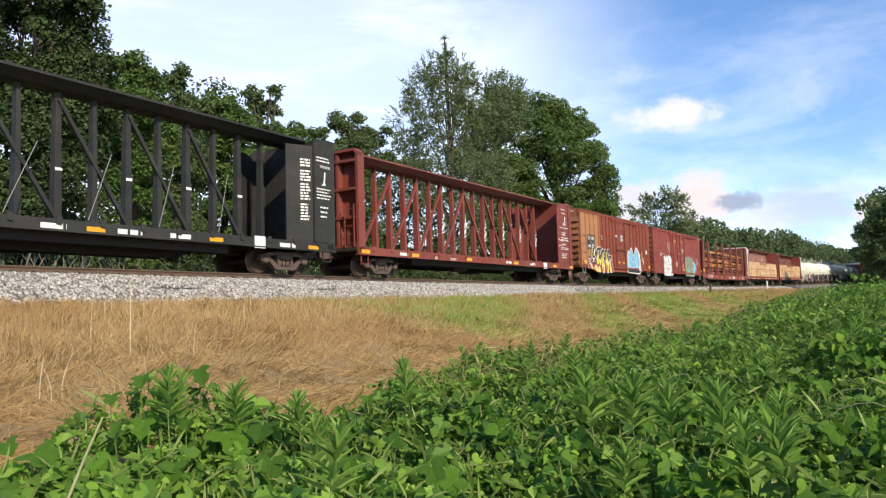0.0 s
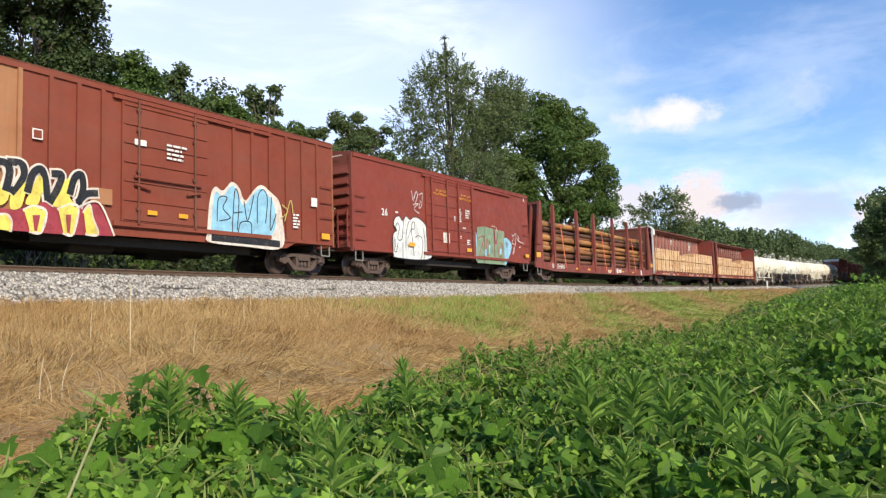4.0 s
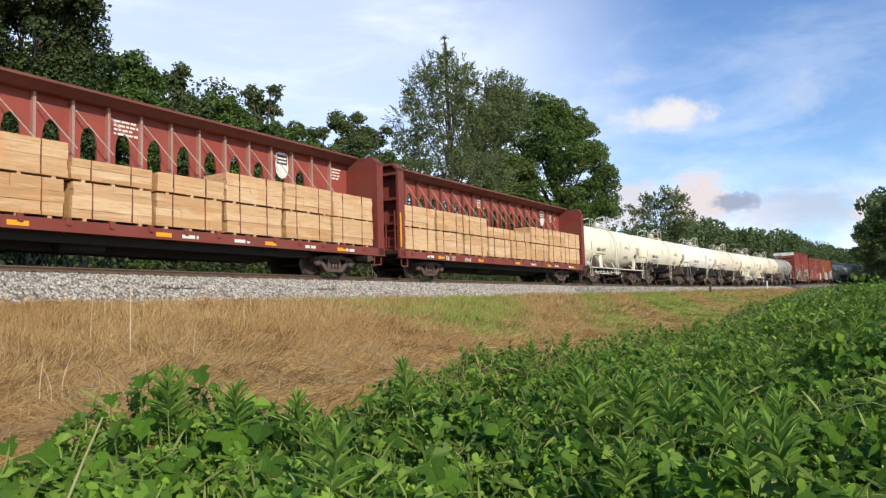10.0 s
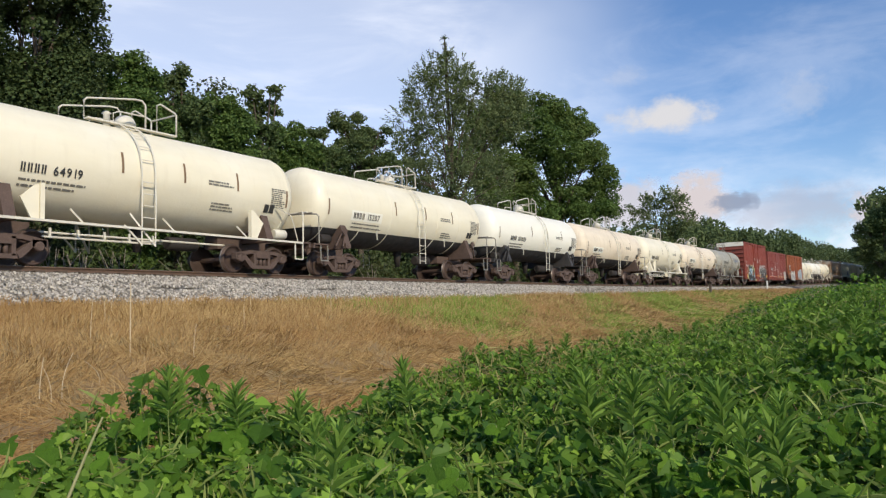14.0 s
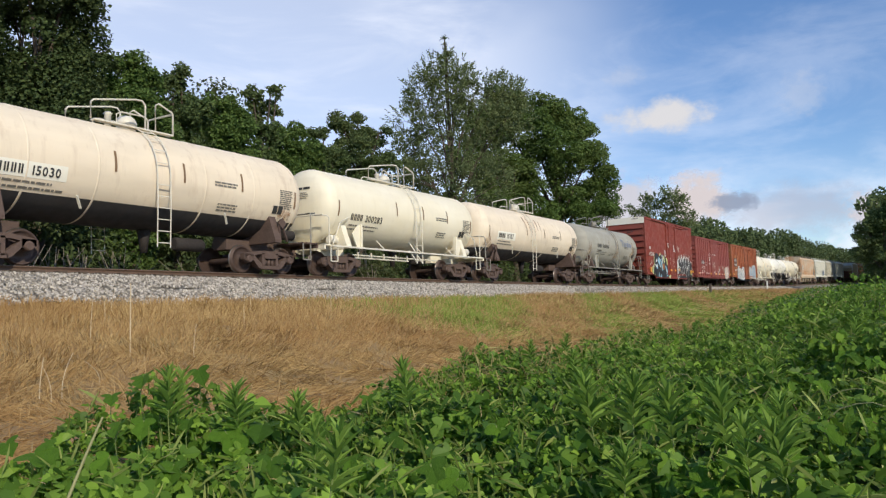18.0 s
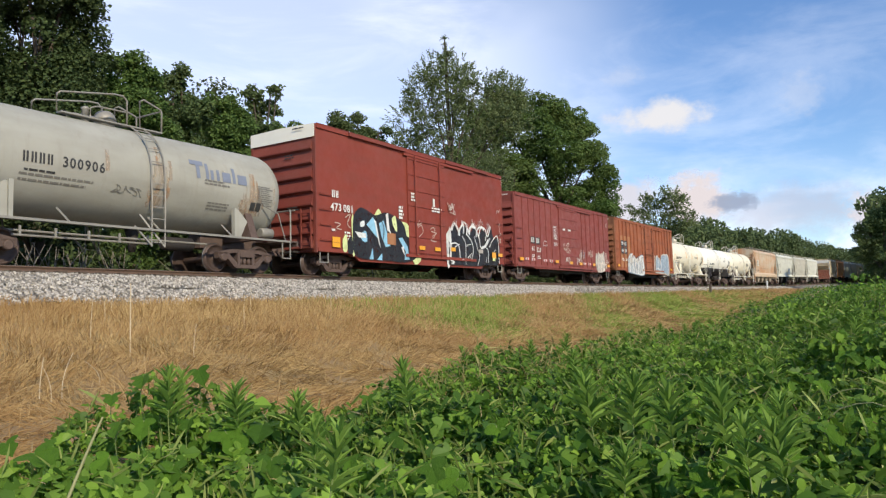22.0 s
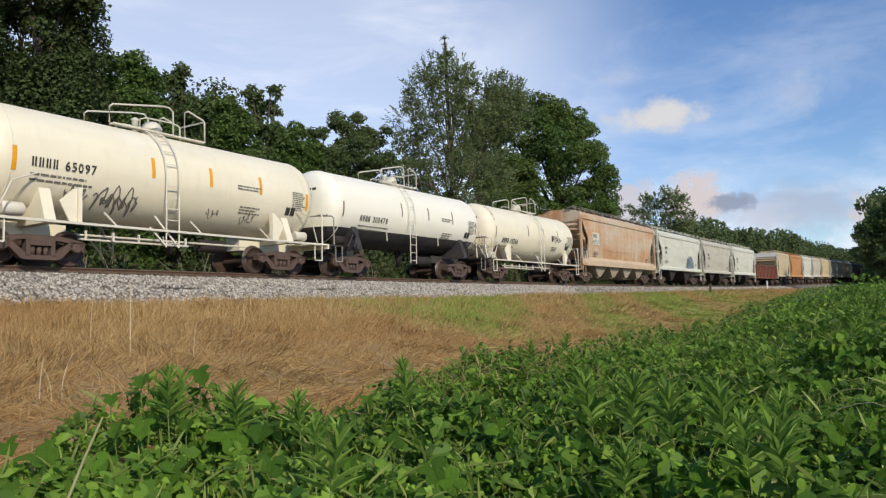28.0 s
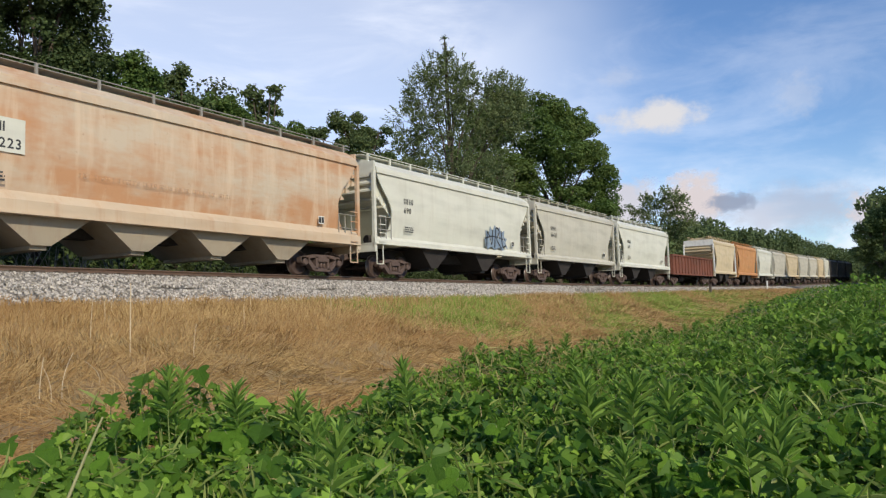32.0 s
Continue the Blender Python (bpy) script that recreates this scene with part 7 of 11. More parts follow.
    spray(c, y - 0.004, [
        ("g_blue", -1, [(1.34, 1.46), (1.32, 2.02), (1.61, 2.34), (1.84, 1.92), (1.8, 0.92), (1.53, 1.11)]),
        ("g_slate", -1, [(1.4, 1.88), (1.61, 2.16), (1.7, 1.85), (1.51, 1.68)]),
        ("g_blue", -1, [(4.58, 2.14), (5.04, 2.1), (5.41, 1.77), (5.07, 1.18), (4.58, 0.78)]),
        ("g_slate", -1, [(4.69, 1.97), (5.04, 1.88), (4.86, 1.63)]),
        ("g_green", 0, [(1.85, 2.47), (2.55, 2.56), (4.62, 2.46), (4.55, 0.77), (1.75, 0.78)]),
        ("g_red", 0.05, [(1.84, 1.92), (2.49, 2.05), (2.02, 1.13), (2.55, 1.13)]),
        ("g_red", 0.05, [(2.72, 1.95), (2.74, 1.3), (2.92, 1.19), (3.03, 1.93)]),
        ("g_red", 0.05, [(3.53, 0.94), (3.5, 2.54)]),
        ("g_red", 0.09, [(3.5, 2.54), (3.69, 1.77), (3.98, 2.48)]),
        ("g_red", 0.04, [(3.93, 1.67), (3.97, 1.2), (4.32, 1.27), (4.38, 1.83)]),
        ("g_red", 0.05, [(2.31, 1.75), (2.38, 1.44)]),
        ("g_red", 0.05, [(2.54, 1.88), (2.56, 1.56)]),
        ("g_red", 0.04, [(2.84, 2.02), (2.86, 1.64)]),
        ("g_red", 0.04, [(4.1, 1.92), (4.13, 1.63)]),
        ("g_red", 0.04, [(4.23, 1.91), (4.25, 1.68)]),
        ("g_blue", 0, [(2.53, 1.45), (2.71, 1.46), (2.7, 1.16), (2.5, 1.16)]),
        ("g_blue", 0, [(2.95, 1.7), (3.08, 1.71), (3.05, 1.27), (2.93, 1.24)]),
        ("g_blue", 0, [(4.06, 1.57), (4.29, 1.56), (4.25, 1.3), (4.04, 1.28)]),
        ("g_cream", 0.03, [(3.23, 2.64), (3.66, 2.61), (3.95, 2.36)]),
        ("g_black", 0.02, [(2.55, 2.56), (2.45, 0.74)]),
        ("g_black", 0.02, [(3.59, 2.52), (3.47, 0.8)]),
        ("g_white", 0.035, [(5.46, 2.38), (5.58, 2.17), (5.4, 1.92), (5.76, 1.89)]),
        ("g_white", 0.035, [(5.59, 2.29), (5.87, 2.42), (5.82, 1.95), (5.56, 1.39)]),
        ("g_white", 0.035, [(6.05, 2.34), (6.24, 2.24), (6.08, 2.1), (6.71, 1.97)]),
        ("g_white", 0.035, [(6.22, 1.74), (6.38, 1.78)]),
        ("g_white", 0.035, [(5.57, 1.69), (5.47, 1.35)]),
    ], "grey-green sprayed panels with red and blue marks")
    out[3] = c
    # tall smooth-sided box car
    c = box_car("tall smooth oxide-red box car with a white-topped end", -6.9, 6.9, 5.28, 0.80, "red_bright", "red", (-1.45, 1.4), (), (-5.5, 5.74), 0.04, "white", 0.28)
    decal(c, "lettering", "ink_white", y, lambda bm, pl: (mark_bars(bm, 2, -6.15, 2.75, 0.26, pl), letter(bm, "473", -6.24, 2.28, 0.27, pl, 0.06, 0.98), letter(bm, "081", -5.55, 2.28, 0.27, pl, 0.06, 0.98), bars_text(bm, -6.2, -5.9, 1.55, 0.07, pl, rs), bars_text(bm, -5.5, -5.1, 1.5, 0.07, pl, rs, 3), bars_text(bm, -2.1, -1.75, 2.75, 0.10, pl, rs, 4, 1.4), bars_text(bm, 1.5, 1.8, 1.9, 0.08, pl, rs, 3)))
    decal(c, "lettering", "ink_white", y - 0.06, lambda bm, pl: (bars_text(bm, -1.3, -0.95, 3.4, 0.08, pl, rs, 3, 1.6), bars_text(bm, 0.25, 1.1, 2.95, 0.07, pl, rs, 2), quad(bm, 0.35, 0.5, 3.05, 3.4, pl)))
    # first piece: lime fringe, black ground, pale blue and white slivers
    bm = bmesh.new()
    box(bm, -2.95, -2.4, y - 0.03, y, 1.25, 1.7)
    part("side_plate", bm, M["rust_tan"], c, "bare tan patch plate")
    # second piece: spiky white fringe round black forms
    reflectors(c, (-5.98,), 0.97, -HW - 0.06, 0.42, 0.16)
    reflectors(c, (-5.98,), 1.14, -HW - 0.06, 0.42, 0.2)
    reflectors(c, (-0.6, 0.6, 6.35), 1.15, -HW - 0.13)
    for x0, x1 in ((-5.2, -1.6), (1.5, 5.4)):
        bm = bmesh.new()
        box(bm, x0, x1, -HW - 0.12, -HW, 5.12, 5.24)
        part("door_rail", bm, M["red"], c)
    spray(c, y - 0.004, [
        ("g_lime", -1, [(-5.11, 2.06), (-5, 2.19), (-4.93, 0.9), (-5.07, 0.78)]),
        ("g_lime", -1, [(-5.63, 1.27), (-5.4, 1.47), (-5.37, 0.9), (-5.59, 0.85)]),
        ("g_black", -1, [(-5.37, 1.18), (-5.12, 1.42), (-5.03, 0.85), (-5.31, 0.79)]),
        ("g_lime", -1, [(-1.93, 2.22), (-1.49, 2.13), (-1.03, 1.46), (-0.65, 0.9), (-0.7, 0.63), (-1.15, 0.6), (-1.49, 1.61)]),
        ("g_lime", -1, [(-3.74, 2.33), (-3.46, 2.59), (-3.27, 2.38), (-3.51, 2.19)]),
        ("g_black", -1, [(-5.05, 1.82), (-4.95, 2.23), (-4.59, 2.53), (-4.09, 2.45), (-3.65, 2.33), (-3.05, 2.49), (-2.46, 2.41), (-1.91, 2.2), (-1.58, 1.83), (-1.17, 1.64), (-0.89, 0.89), (-1.71, 0.59), (-2.96, 0.61), (-4.61, 0.64), (-5.02, 0.92)]),
        ("g_lime", -1, [(-2.62, 2.29), (-2.36, 2.39), (-2.27, 1.8), (-2.51, 1.96)]),
        ("g_lime", -1, [(-1.73, 2.1), (-1.51, 2.08), (-1.44, 1.66), (-1.63, 1.69)]),
        ("g_blue", -1, [(-4.62, 1.54), (-4.28, 1.67), (-4.22, 1.29), (-4.52, 1.31)]),
        ("g_blue", 0, [(-3.46, 2.02), (-3.17, 2.17), (-2.85, 1.47), (-2.75, 1.19), (-3.06, 1.14), (-3.31, 1.51)]),
        ("g_blue", 0, [(-4.24, 1.92), (-3.83, 2.25), (-3.69, 2.08), (-3.5, 1.41), (-3.74, 1.56)]),
        ("g_blue", 0, [(-2.2, 1.53), (-1.93, 1.58), (-1.58, 1.22), (-1.46, 0.71), (-1.82, 0.68), (-1.71, 1.02)]),
        ("g_blue", 0, [(-4.11, 0.62), (-3.89, 1.06), (-3.85, 0.62)]),
        ("g_blue", 0, [(-3.65, 0.61), (-3.31, 0.87), (-3.3, 0.61)]),
        ("g_white", 0, [(-4.94, 1.61), (-4.28, 1.58), (-4.28, 1.41), (-4.71, 1.4)]),
        ("g_white", -1, [(-4.63, 1.98), (-4.39, 2.05), (-4.37, 1.87), (-4.6, 1.81)]),
        ("g_white", 0, [(-3.78, 2.16), (-3.65, 2.09), (-3.39, 1.05), (-3.53, 1.32)]),
        ("g_white", 0, [(-3.03, 2.43), (-2.87, 2.48), (-2.79, 1.84), (-2.65, 1.65), (-2.95, 1.8)]),
        ("g_white", 0, [(-2.04, 1.18), (-1.87, 1.23), (-1.8, 0.83)]),
        ("g_black", 0.04, [(-3.31, 2.13), (-3.17, 1.88), (-3.21, 1.43)]),
        ("g_pale", 0.03, [(-0.79, 2.07), (-0.55, 2.19), (-0.43, 1.91), (-0.73, 1.68), (-0.37, 1.67)]),
        ("g_pale", 0.03, [(-0.67, 2.38), (-0.85, 2.16), (-0.49, 2.3)]),
        ("g_pale", 0.03, [(0.14, 2.07), (0.4, 2.15), (0.47, 1.8), (0.14, 1.61), (0.6, 1.55)]),
        ("g_pale", 0.03, [(0.21, 1.98), (0.6, 1.91), (0.27, 1.78)]),
        ("g_pale", 0.03, [(1.59, 3.36), (1.8, 3.02), (1.95, 3.37), (2.09, 2.95)]),
        ("g_pale", 0.03, [(-5.49, 2.08), (-5.21, 2.2), (-5.37, 1.86), (-5.22, 1.72)]),
        ("g_pale", 0.03, [(-6.06, 1.85), (-5.76, 1.81), (-5.98, 1.66), (-5.72, 1.62)]),
    ], "sprayed black, pale blue and lime lettering shapes")
    spray(c, y - 0.004, [
        ("g_white", -1, [(1.4, 1.92), (1.62, 2.12), (1.8, 2.23), (1.7, 1.68), (1.59, 0.96), (1.7, 0.61), (1.48, 0.54)]),
        ("g_black", -1, [(1.59, 0.61), (1.62, 1.67), (1.82, 2.2), (2.15, 2.45), (2.48, 2.09), (2.84, 2.47), (3.23, 2.42), (3.59, 2.2), (3.97, 2.5), (4.36, 2.15), (4.74, 2.42), (5.24, 2.17), (5.58, 2.56), (5.86, 2.04), (6.38, 2.04), (6.32, 0.84), (5.2, 0.71), (4.21, 0.62), (2.93, 0.61)]),
        ("g_white", 0.06, [(1.79, 1.66), (1.78, 2.08), (2.1, 2.5), (2.4, 2.23), (2.53, 2.01)]),
        ("g_white", 0.06, [(2.44, 1.99), (2.75, 2.39), (2.93, 2.61), (3.22, 2.51), (3.24, 2.1)]),
        ("g_white", 0.04, [(2.97, 2.51), (2.99, 2.14)]),
        ("g_white", 0.08, [(3.45, 2.12), (3.76, 2.57), (4.06, 2.41), (4.34, 2.01)]),
        ("g_white", 0.07, [(4.34, 2.01), (4.54, 2.43), (4.96, 2.44), (5.23, 2.1), (5.54, 2.57)]),
        ("g_white", 0.06, [(1.59, 0.93), (1.61, 1.38), (2.02, 1.59), (2.48, 1.5), (2.57, 0.95)]),
        ("g_white", 0.04, [(2.14, 1.42), (2.54, 1.57)]),
        ("g_white", 0.04, [(2.78, 1.96), (3.08, 1.62), (3.07, 0.67)]),
        ("g_white", 0.05, [(3.22, 2.07), (3.67, 1.73), (3.78, 1.29), (3.61, 0.95)]),
        ("g_white", 0.04, [(3.91, 2.01), (4.14, 1.57), (4.37, 1.07), (4.16, 0.66)]),
        ("g_white", 0.05, [(4.34, 2.08), (4.43, 1.73), (4.57, 1.46), (5.07, 1.65), (5.41, 2)]),
        ("g_white", 0.04, [(4.92, 1.57), (5.24, 1.39), (5.2, 0.84)]),
        ("g_white", 0.05, [(5.37, 1.59), (5.75, 1.97), (6.24, 2.1), (6.33, 0.83)]),
        ("g_white", 0.03, [(3.13, 1.56), (3.58, 1.61)]),
        ("g_white", 0.03, [(3.2, 0.94), (3.62, 1.21)]),
        ("g_white", 0.03, [(5, 0.84), (5.05, 1.08)]),
        ("g_haze", 0.055, [(2.03, 2.34), (2.07, 2.56)]),
        ("g_haze", 0.055, [(2.16, 2.41), (2.19, 2.63)]),
        ("g_haze", 0.055, [(2.32, 2.38), (2.29, 2.68)]),
        ("g_haze", 0.055, [(2.76, 2.43), (2.79, 2.65)]),
        ("g_haze", 0.055, [(2.91, 2.45), (2.95, 2.62)]),
        ("g_haze", 0.055, [(3.08, 2.42), (3.06, 2.61)]),
        ("g_haze", 0.055, [(3.52, 2.46), (3.55, 2.75)]),
        ("g_haze", 0.055, [(3.64, 2.45), (3.69, 2.71)]),
        ("g_haze", 0.055, [(3.77, 2.49), (3.73, 2.78)]),
        ("g_haze", 0.055, [(3.89, 2.46), (3.92, 2.72)]),
        ("g_haze", 0.055, [(4.27, 2.42), (4.30, 2.75)]),
        ("g_haze", 0.055, [(4.42, 2.47), (4.45, 2.75)]),
        ("g_haze", 0.055, [(4.57, 2.50), (4.55, 2.85)]),
        ("g_haze", 0.055, [(4.70, 2.46), (4.73, 2.76)]),
        ("g_haze", 0.055, [(5.11, 2.33), (5.20, 2.71)]),
        ("g_haze", 0.055, [(5.29, 2.45), (5.34, 2.73)]),
        ("g_haze", 0.055, [(1.93, 2.27), (1.98, 2.44)]),
        ("g_haze", 0.055, [(2.60, 2.26), (2.64, 2.46)]),
        ("g_haze", 0.055, [(3.26, 2.30), (3.28, 2.51)]),
        ("g_haze", 0.055, [(4.05, 2.19), (4.06, 2.54)]),
        ("g_white", 0.161, [(1.61, 1.73), (1.68, 2.06), (1.73, 1.35), (1.67, 0.93)]),
        ("g_white", 0.0558, [(1.83, 2.15), (1.99, 2.36), (2.16, 2.51)]),
        ("g_white", 0.0992, [(2.24, 2.40), (2.41, 2.21), (2.49, 1.98), (2.54, 2.23), (2.68, 2.38), (2.81, 2.49)]),
        ("g_white", 0.0496, [(2.84, 2.08), (2.86, 2.44)]),
        ("g_white", 0.093, [(3.14, 2.04), (3.25, 2.33), (3.38, 2.07), (3.43, 2.36)]),
        ("g_white", 0.124, [(3.46, 2.36), (3.64, 2.46), (3.92, 2.42)]),
        ("g_white", 0.0806, [(4.01, 2.01), (4.08, 2.24), (4.24, 2.42), (4.60, 2.50), (4.74, 2.37)]),
        ("g_white", 0.0558, [(4.91, 1.89), (5.04, 2.17), (5.25, 2.46), (5.39, 2.60)]),
        ("g_white", 0.0868, [(4.49, 1.51), (4.84, 1.62), (5.19, 1.94)]),
        ("g_white", 0.0868, [(1.68, 0.83), (1.96, 0.72), (1.75, 0.66)]),
        ("g_white", 0.0372, [(1.36, 1.92), (1.42, 1.68), (1.47, 1.91), (1.56, 1.72), (1.40, 1.50), (1.59, 1.53), (1.39, 1.29), (1.54, 1.28), (1.42, 1.06), (1.50, 0.92)]),
        ("g_white", 0.04, [(1.51, 1.87), (1.59, 1.62), (1.44, 1.60), (1.56, 1.39), (1.42, 1.37), (1.52, 1.13)]),
        ("g_white", 0.04, [(1.60, 2.27), (1.70, 2.16), (1.78, 2.27), (1.88, 2.16), (1.93, 2.30)]),
        ("g_pale", 0.035, [(1.73, 3.29), (1.63, 3.20), (1.79, 3.14), (1.63, 3.03)]),
        ("g_pale", 0.035, [(1.86, 3.29), (1.78, 3.17), (1.94, 3.21), (1.81, 3.04)]),
        ("g_pale", 0.035, [(1.94, 3.36), (1.99, 3.13), (2.11, 3.33)]),
        ("g_pale", 0.03, [(1.99, 3.17), (2.18, 2.90)]),
        ("g_pale", 0.03, [(1.71, 2.92), (1.92, 2.92), (2.16, 2.87)]),
        ("g_pale", 0.03, [(6.13, 3.30), (6.21, 3.48), (6.32, 3.40), (6.44, 3.53), (6.32, 3.35)]),
        ("g_pale", 0.03, [(6.40, 2.83), (6.36, 2.42), (6.54, 2.30), (6.36, 2.21)]),
        ("g_pale", 0.03, [(6.30, 2.01), (6.48, 2.03), (6.34, 1.85), (6.50, 1.90)]),
        ("g_white", 0.024, [(3.03, 1.49), (3.18, 1.52)]),
        ("g_white", 0.024, [(3.33, 0.97), (3.45, 1.06)]),
        ("g_white", 0.024, [(5.52, 1.27), (5.91, 1.49)]),
        ("g_white", 0.024, [(2.62, 0.85), (2.79, 0.90)]),
    ], "sprayed black lettering with a spiky white outline")
    spray(c, y - 0.075, [
        ("yellow", 0, [(1.69, 1.21), (2.09, 1.21), (2.09, 1.38), (1.69, 1.38)]),
        ("tie_pale", 0, [(4.20, 1.24), (4.61, 1.24), (4.61, 1.41), (4.20, 1.41)]),
        ("yellow", 0, [(5.51, 1.05), (5.91, 1.05), (5.91, 1.34), (5.51, 1.34)]),
        ("g_lime", 0, [(5.56, 0.92), (5.82, 0.92), (5.82, 1.06), (5.56, 1.06)]),
    ], "small bright plate on the side sill")
    out[14] = c
    # plum box car
    c = box_car("plum-red box car with ribbed sides and a wide door", -7.25, 6.65, 4.68, 0.80, "plum", "plum", (-1.67, 1.05), (-6.4, -5.65, -4.95, -4.2, -3.45, -2.7, 1.9, 2.6, 3.35, 4.15, 4.95, 5.75), (-6.05, 5.2), deep=0.10, door_style=3)
    decal(c, "lettering", "ink_white", y, lambda bm, pl: (mark_bars(bm, 2, -5.5, 2.12, 0.26, pl), mark_bars(bm, 2, -4.85, 2.10, 0.26, pl), letter(bm, "61", -5.45, 1.66, 0.25, pl, 0.1), letter(bm, "523", -4.85, 1.62, 0.25, pl, 0.1), bars_text(bm, -5.45, -5.1, 1.4, 0.06, pl, rs, 3), bars_text(bm, -4.75, -4.3, 1.35, 0.06, pl, rs, 2), [bars_text(bm, -2.44, -2.02, z, 0.05, pl, rs, k) for z, k in ((3.12, 1), (2.92, 1), (2.74, 4), (2.16, 1))]))
    decal(c, "number_panel", "ink_black", y + 0.002, lambda bm, pl: (quad(bm, -5.52, -5.02, 2.07, 2.44, pl), quad(bm, -4.9, -4.4, 2.05, 2.42, pl)), "black panel with white bars")
    for x in (-6.25, -5.5, -3.95, -3.15, 1.95, 2.75):
        for k in range(4):
            decal(c, "reflector", "red_dot" if k % 2 else "ink_white", y - 0.002, lambda bm, pl: quad(bm, x + k * 0.13, x + k * 0.13 + 0.09, 1.12, 1.26, pl))
    for x, z0, z1 in ((-2.5, 3.02, 3.22), (-2.5, 2.45, 2.85), (-2.5, 2.08, 2.26), (-3.97, 2.0, 2.28)):
        decal(c, "notice", "ink_white", y, lambda bm, pl: [quad(bm, *q, pl) for q in ((x, x + 0.5, z0, z0 + 0.02), (x, x + 0.5, z1 - 0.02, z1), (x, x + 0.02, z0, z1), (x + 0.48, x + 0.5, z0, z1))])
    decal(c, "lettering", "ink_white", y - 0.06, lambda bm, pl: (quad(bm, -1.3, -0.95, 3.05, 3.16, pl), quad(bm, -0.5, -0.1, 3.06, 3.16, pl), quad(bm, -0.45, -0.4, 1.05, 1.5, pl), quad(bm, 0.75, 0.8, 1.05, 1.5, pl), bars_text(bm, -0.95, -0.6, 1.4, 0.05, pl, rs, 3), bars_text(bm, 0.95, 1.3, 1.4, 0.05, pl, rs, 3)))
    reflectors(c, (-6.85, -2.3, -0.2, 1.35, 3.55, 6.2), 1.08, -HW - 0.12)
    spray(c, y - 0.004, [
        ("g_bone_haze", -1, [(4, 1.25), (4.05, 1.76), (4.18, 1.98), (4.37, 1.84), (4.63, 2.06), (4.88, 1.89), (5.28, 1.95), (5.63, 2.13), (5.68, 1.72), (5.76, 1.13), (5.61, 0.81), (4.61, 0.68), (4.24, 0.83)]),
        ("g_cream", 0.13, [(4.55, 1.07), (4.48, 1.51), (4.83, 1.89)]),
        ("g_cream", 0.13, [(5.01, 0.84), (4.97, 1.82)]),
        ("g_cream", 0.14, [(5.30, 0.80), (5.31, 1.89)]),
        ("g_cream", 0.12, [(5.60, 0.86), (5.55, 1.76)]),
        ("g_cream", 0.12, [(5.91, 1.00), (5.97, 2.02)]),
        ("g_cream", 0.1, [(4.70, 1.30), (5.92, 1.24)]),
        ("g_cream", 0.08, [(4.52, 1.52), (5.07, 1.95), (5.36, 1.77)]),
        ("g_pale", 0.07, [(-0.82, 2.24), (-0.70, 1.95), (-0.47, 2.27), (-0.27, 1.98), (0.04, 2.31), (0.10, 2.08)]),
        ("g_pale", 0.06, [(-0.27, 1.89), (0.02, 1.85), (0.17, 2.02)]),
        ("g_slate2", 0.06, [(1.61, 1.51), (1.71, 1.91)]),
        ("g_pale", 0.06, [(1.85, 1.45), (1.88, 1.99)]),
        ("g_slate2", 0.06, [(2.02, 1.51), (2.08, 1.89)]),
        ("g_pale", 0.05, [(3.15, 2.09), (3.39, 1.64)]),
        ("g_pale", 0.05, [(3.41, 2.06), (3.48, 1.70)]),
        ("g_white", 0.06, [(-0.68, 3.21), (-0.54, 3.35), (-0.40, 3.24)]),
        ("g_slate", 0.02, [(4.19, 1.54), (4.4, 1.79), (4.39, 0.93)]),
        ("g_slate", 0.02, [(4.59, 0.85), (4.62, 1.72), (4.88, 1.65), (4.62, 1.34), (4.95, 0.96)]),
        ("g_slate", 0.02, [(5.09, 1.67), (5.08, 0.97)]),
        ("g_slate", 0.02, [(4.95, 1.44), (5.27, 1.53)]),
        ("g_slate", 0.02, [(5.62, 1.86), (5.34, 1.74), (5.33, 1.01), (5.61, 1.1)]),
        ("g_slate", 0.02, [(5.33, 1.4), (5.56, 1.45)]),
        ("g_slate", 0.02, [(4.23, 1.96), (4.14, 1.02)]),
        ("g_pale", 0.04, [(-1.19, 2.26), (-1.1, 1.89)]),
        ("g_pale", 0.04, [(-0.98, 2.27), (-1.14, 2.05), (-0.9, 1.87)]),
        ("g_pale", 0.04, [(-0.9, 2.1), (-0.74, 2.21), (-0.74, 1.93), (-0.89, 1.95), (-0.9, 2.12)]),
        ("g_pale", 0.04, [(-0.71, 1.9), (-0.66, 2.28), (-0.49, 2.25), (-0.67, 2.05)]),
        ("g_pale", 0.04, [(-0.51, 2.3), (-0.37, 2.32), (-0.57, 1.85), (-0.24, 1.96), (-0.32, 1.76), (-0.77, 1.79)]),
        ("g_pale", 0.04, [(1.2, 1.73), (1.29, 1.4), (1.36, 1.81)]),
        ("g_pale", 0.04, [(1.41, 1.41), (1.45, 1.99), (1.56, 1.77), (1.44, 1.58)]),
        ("g_pale", 0.04, [(1.61, 1.79), (1.51, 1.29), (1.65, 1.36)]),
        ("g_pale", 0.04, [(2.69, 2), (2.74, 1.62)]),
        ("g_pale", 0.04, [(2.74, 1.9), (2.92, 1.92), (2.79, 1.76)]),
        ("g_pale", 0.04, [(2.96, 1.59), (3.03, 1.93), (3.19, 1.66)]),
        ("g_pale", 0.04, [(6.06, 4.02), (6.16, 3.73), (6.25, 4.08)]),
        ("g_pale", 0.04, [(5.95, 1.49), (6.16, 1.56), (6.02, 1.35), (6.37, 1.43)]),
    ], "bone-white sprayed lettering shapes")
    out[15] = c
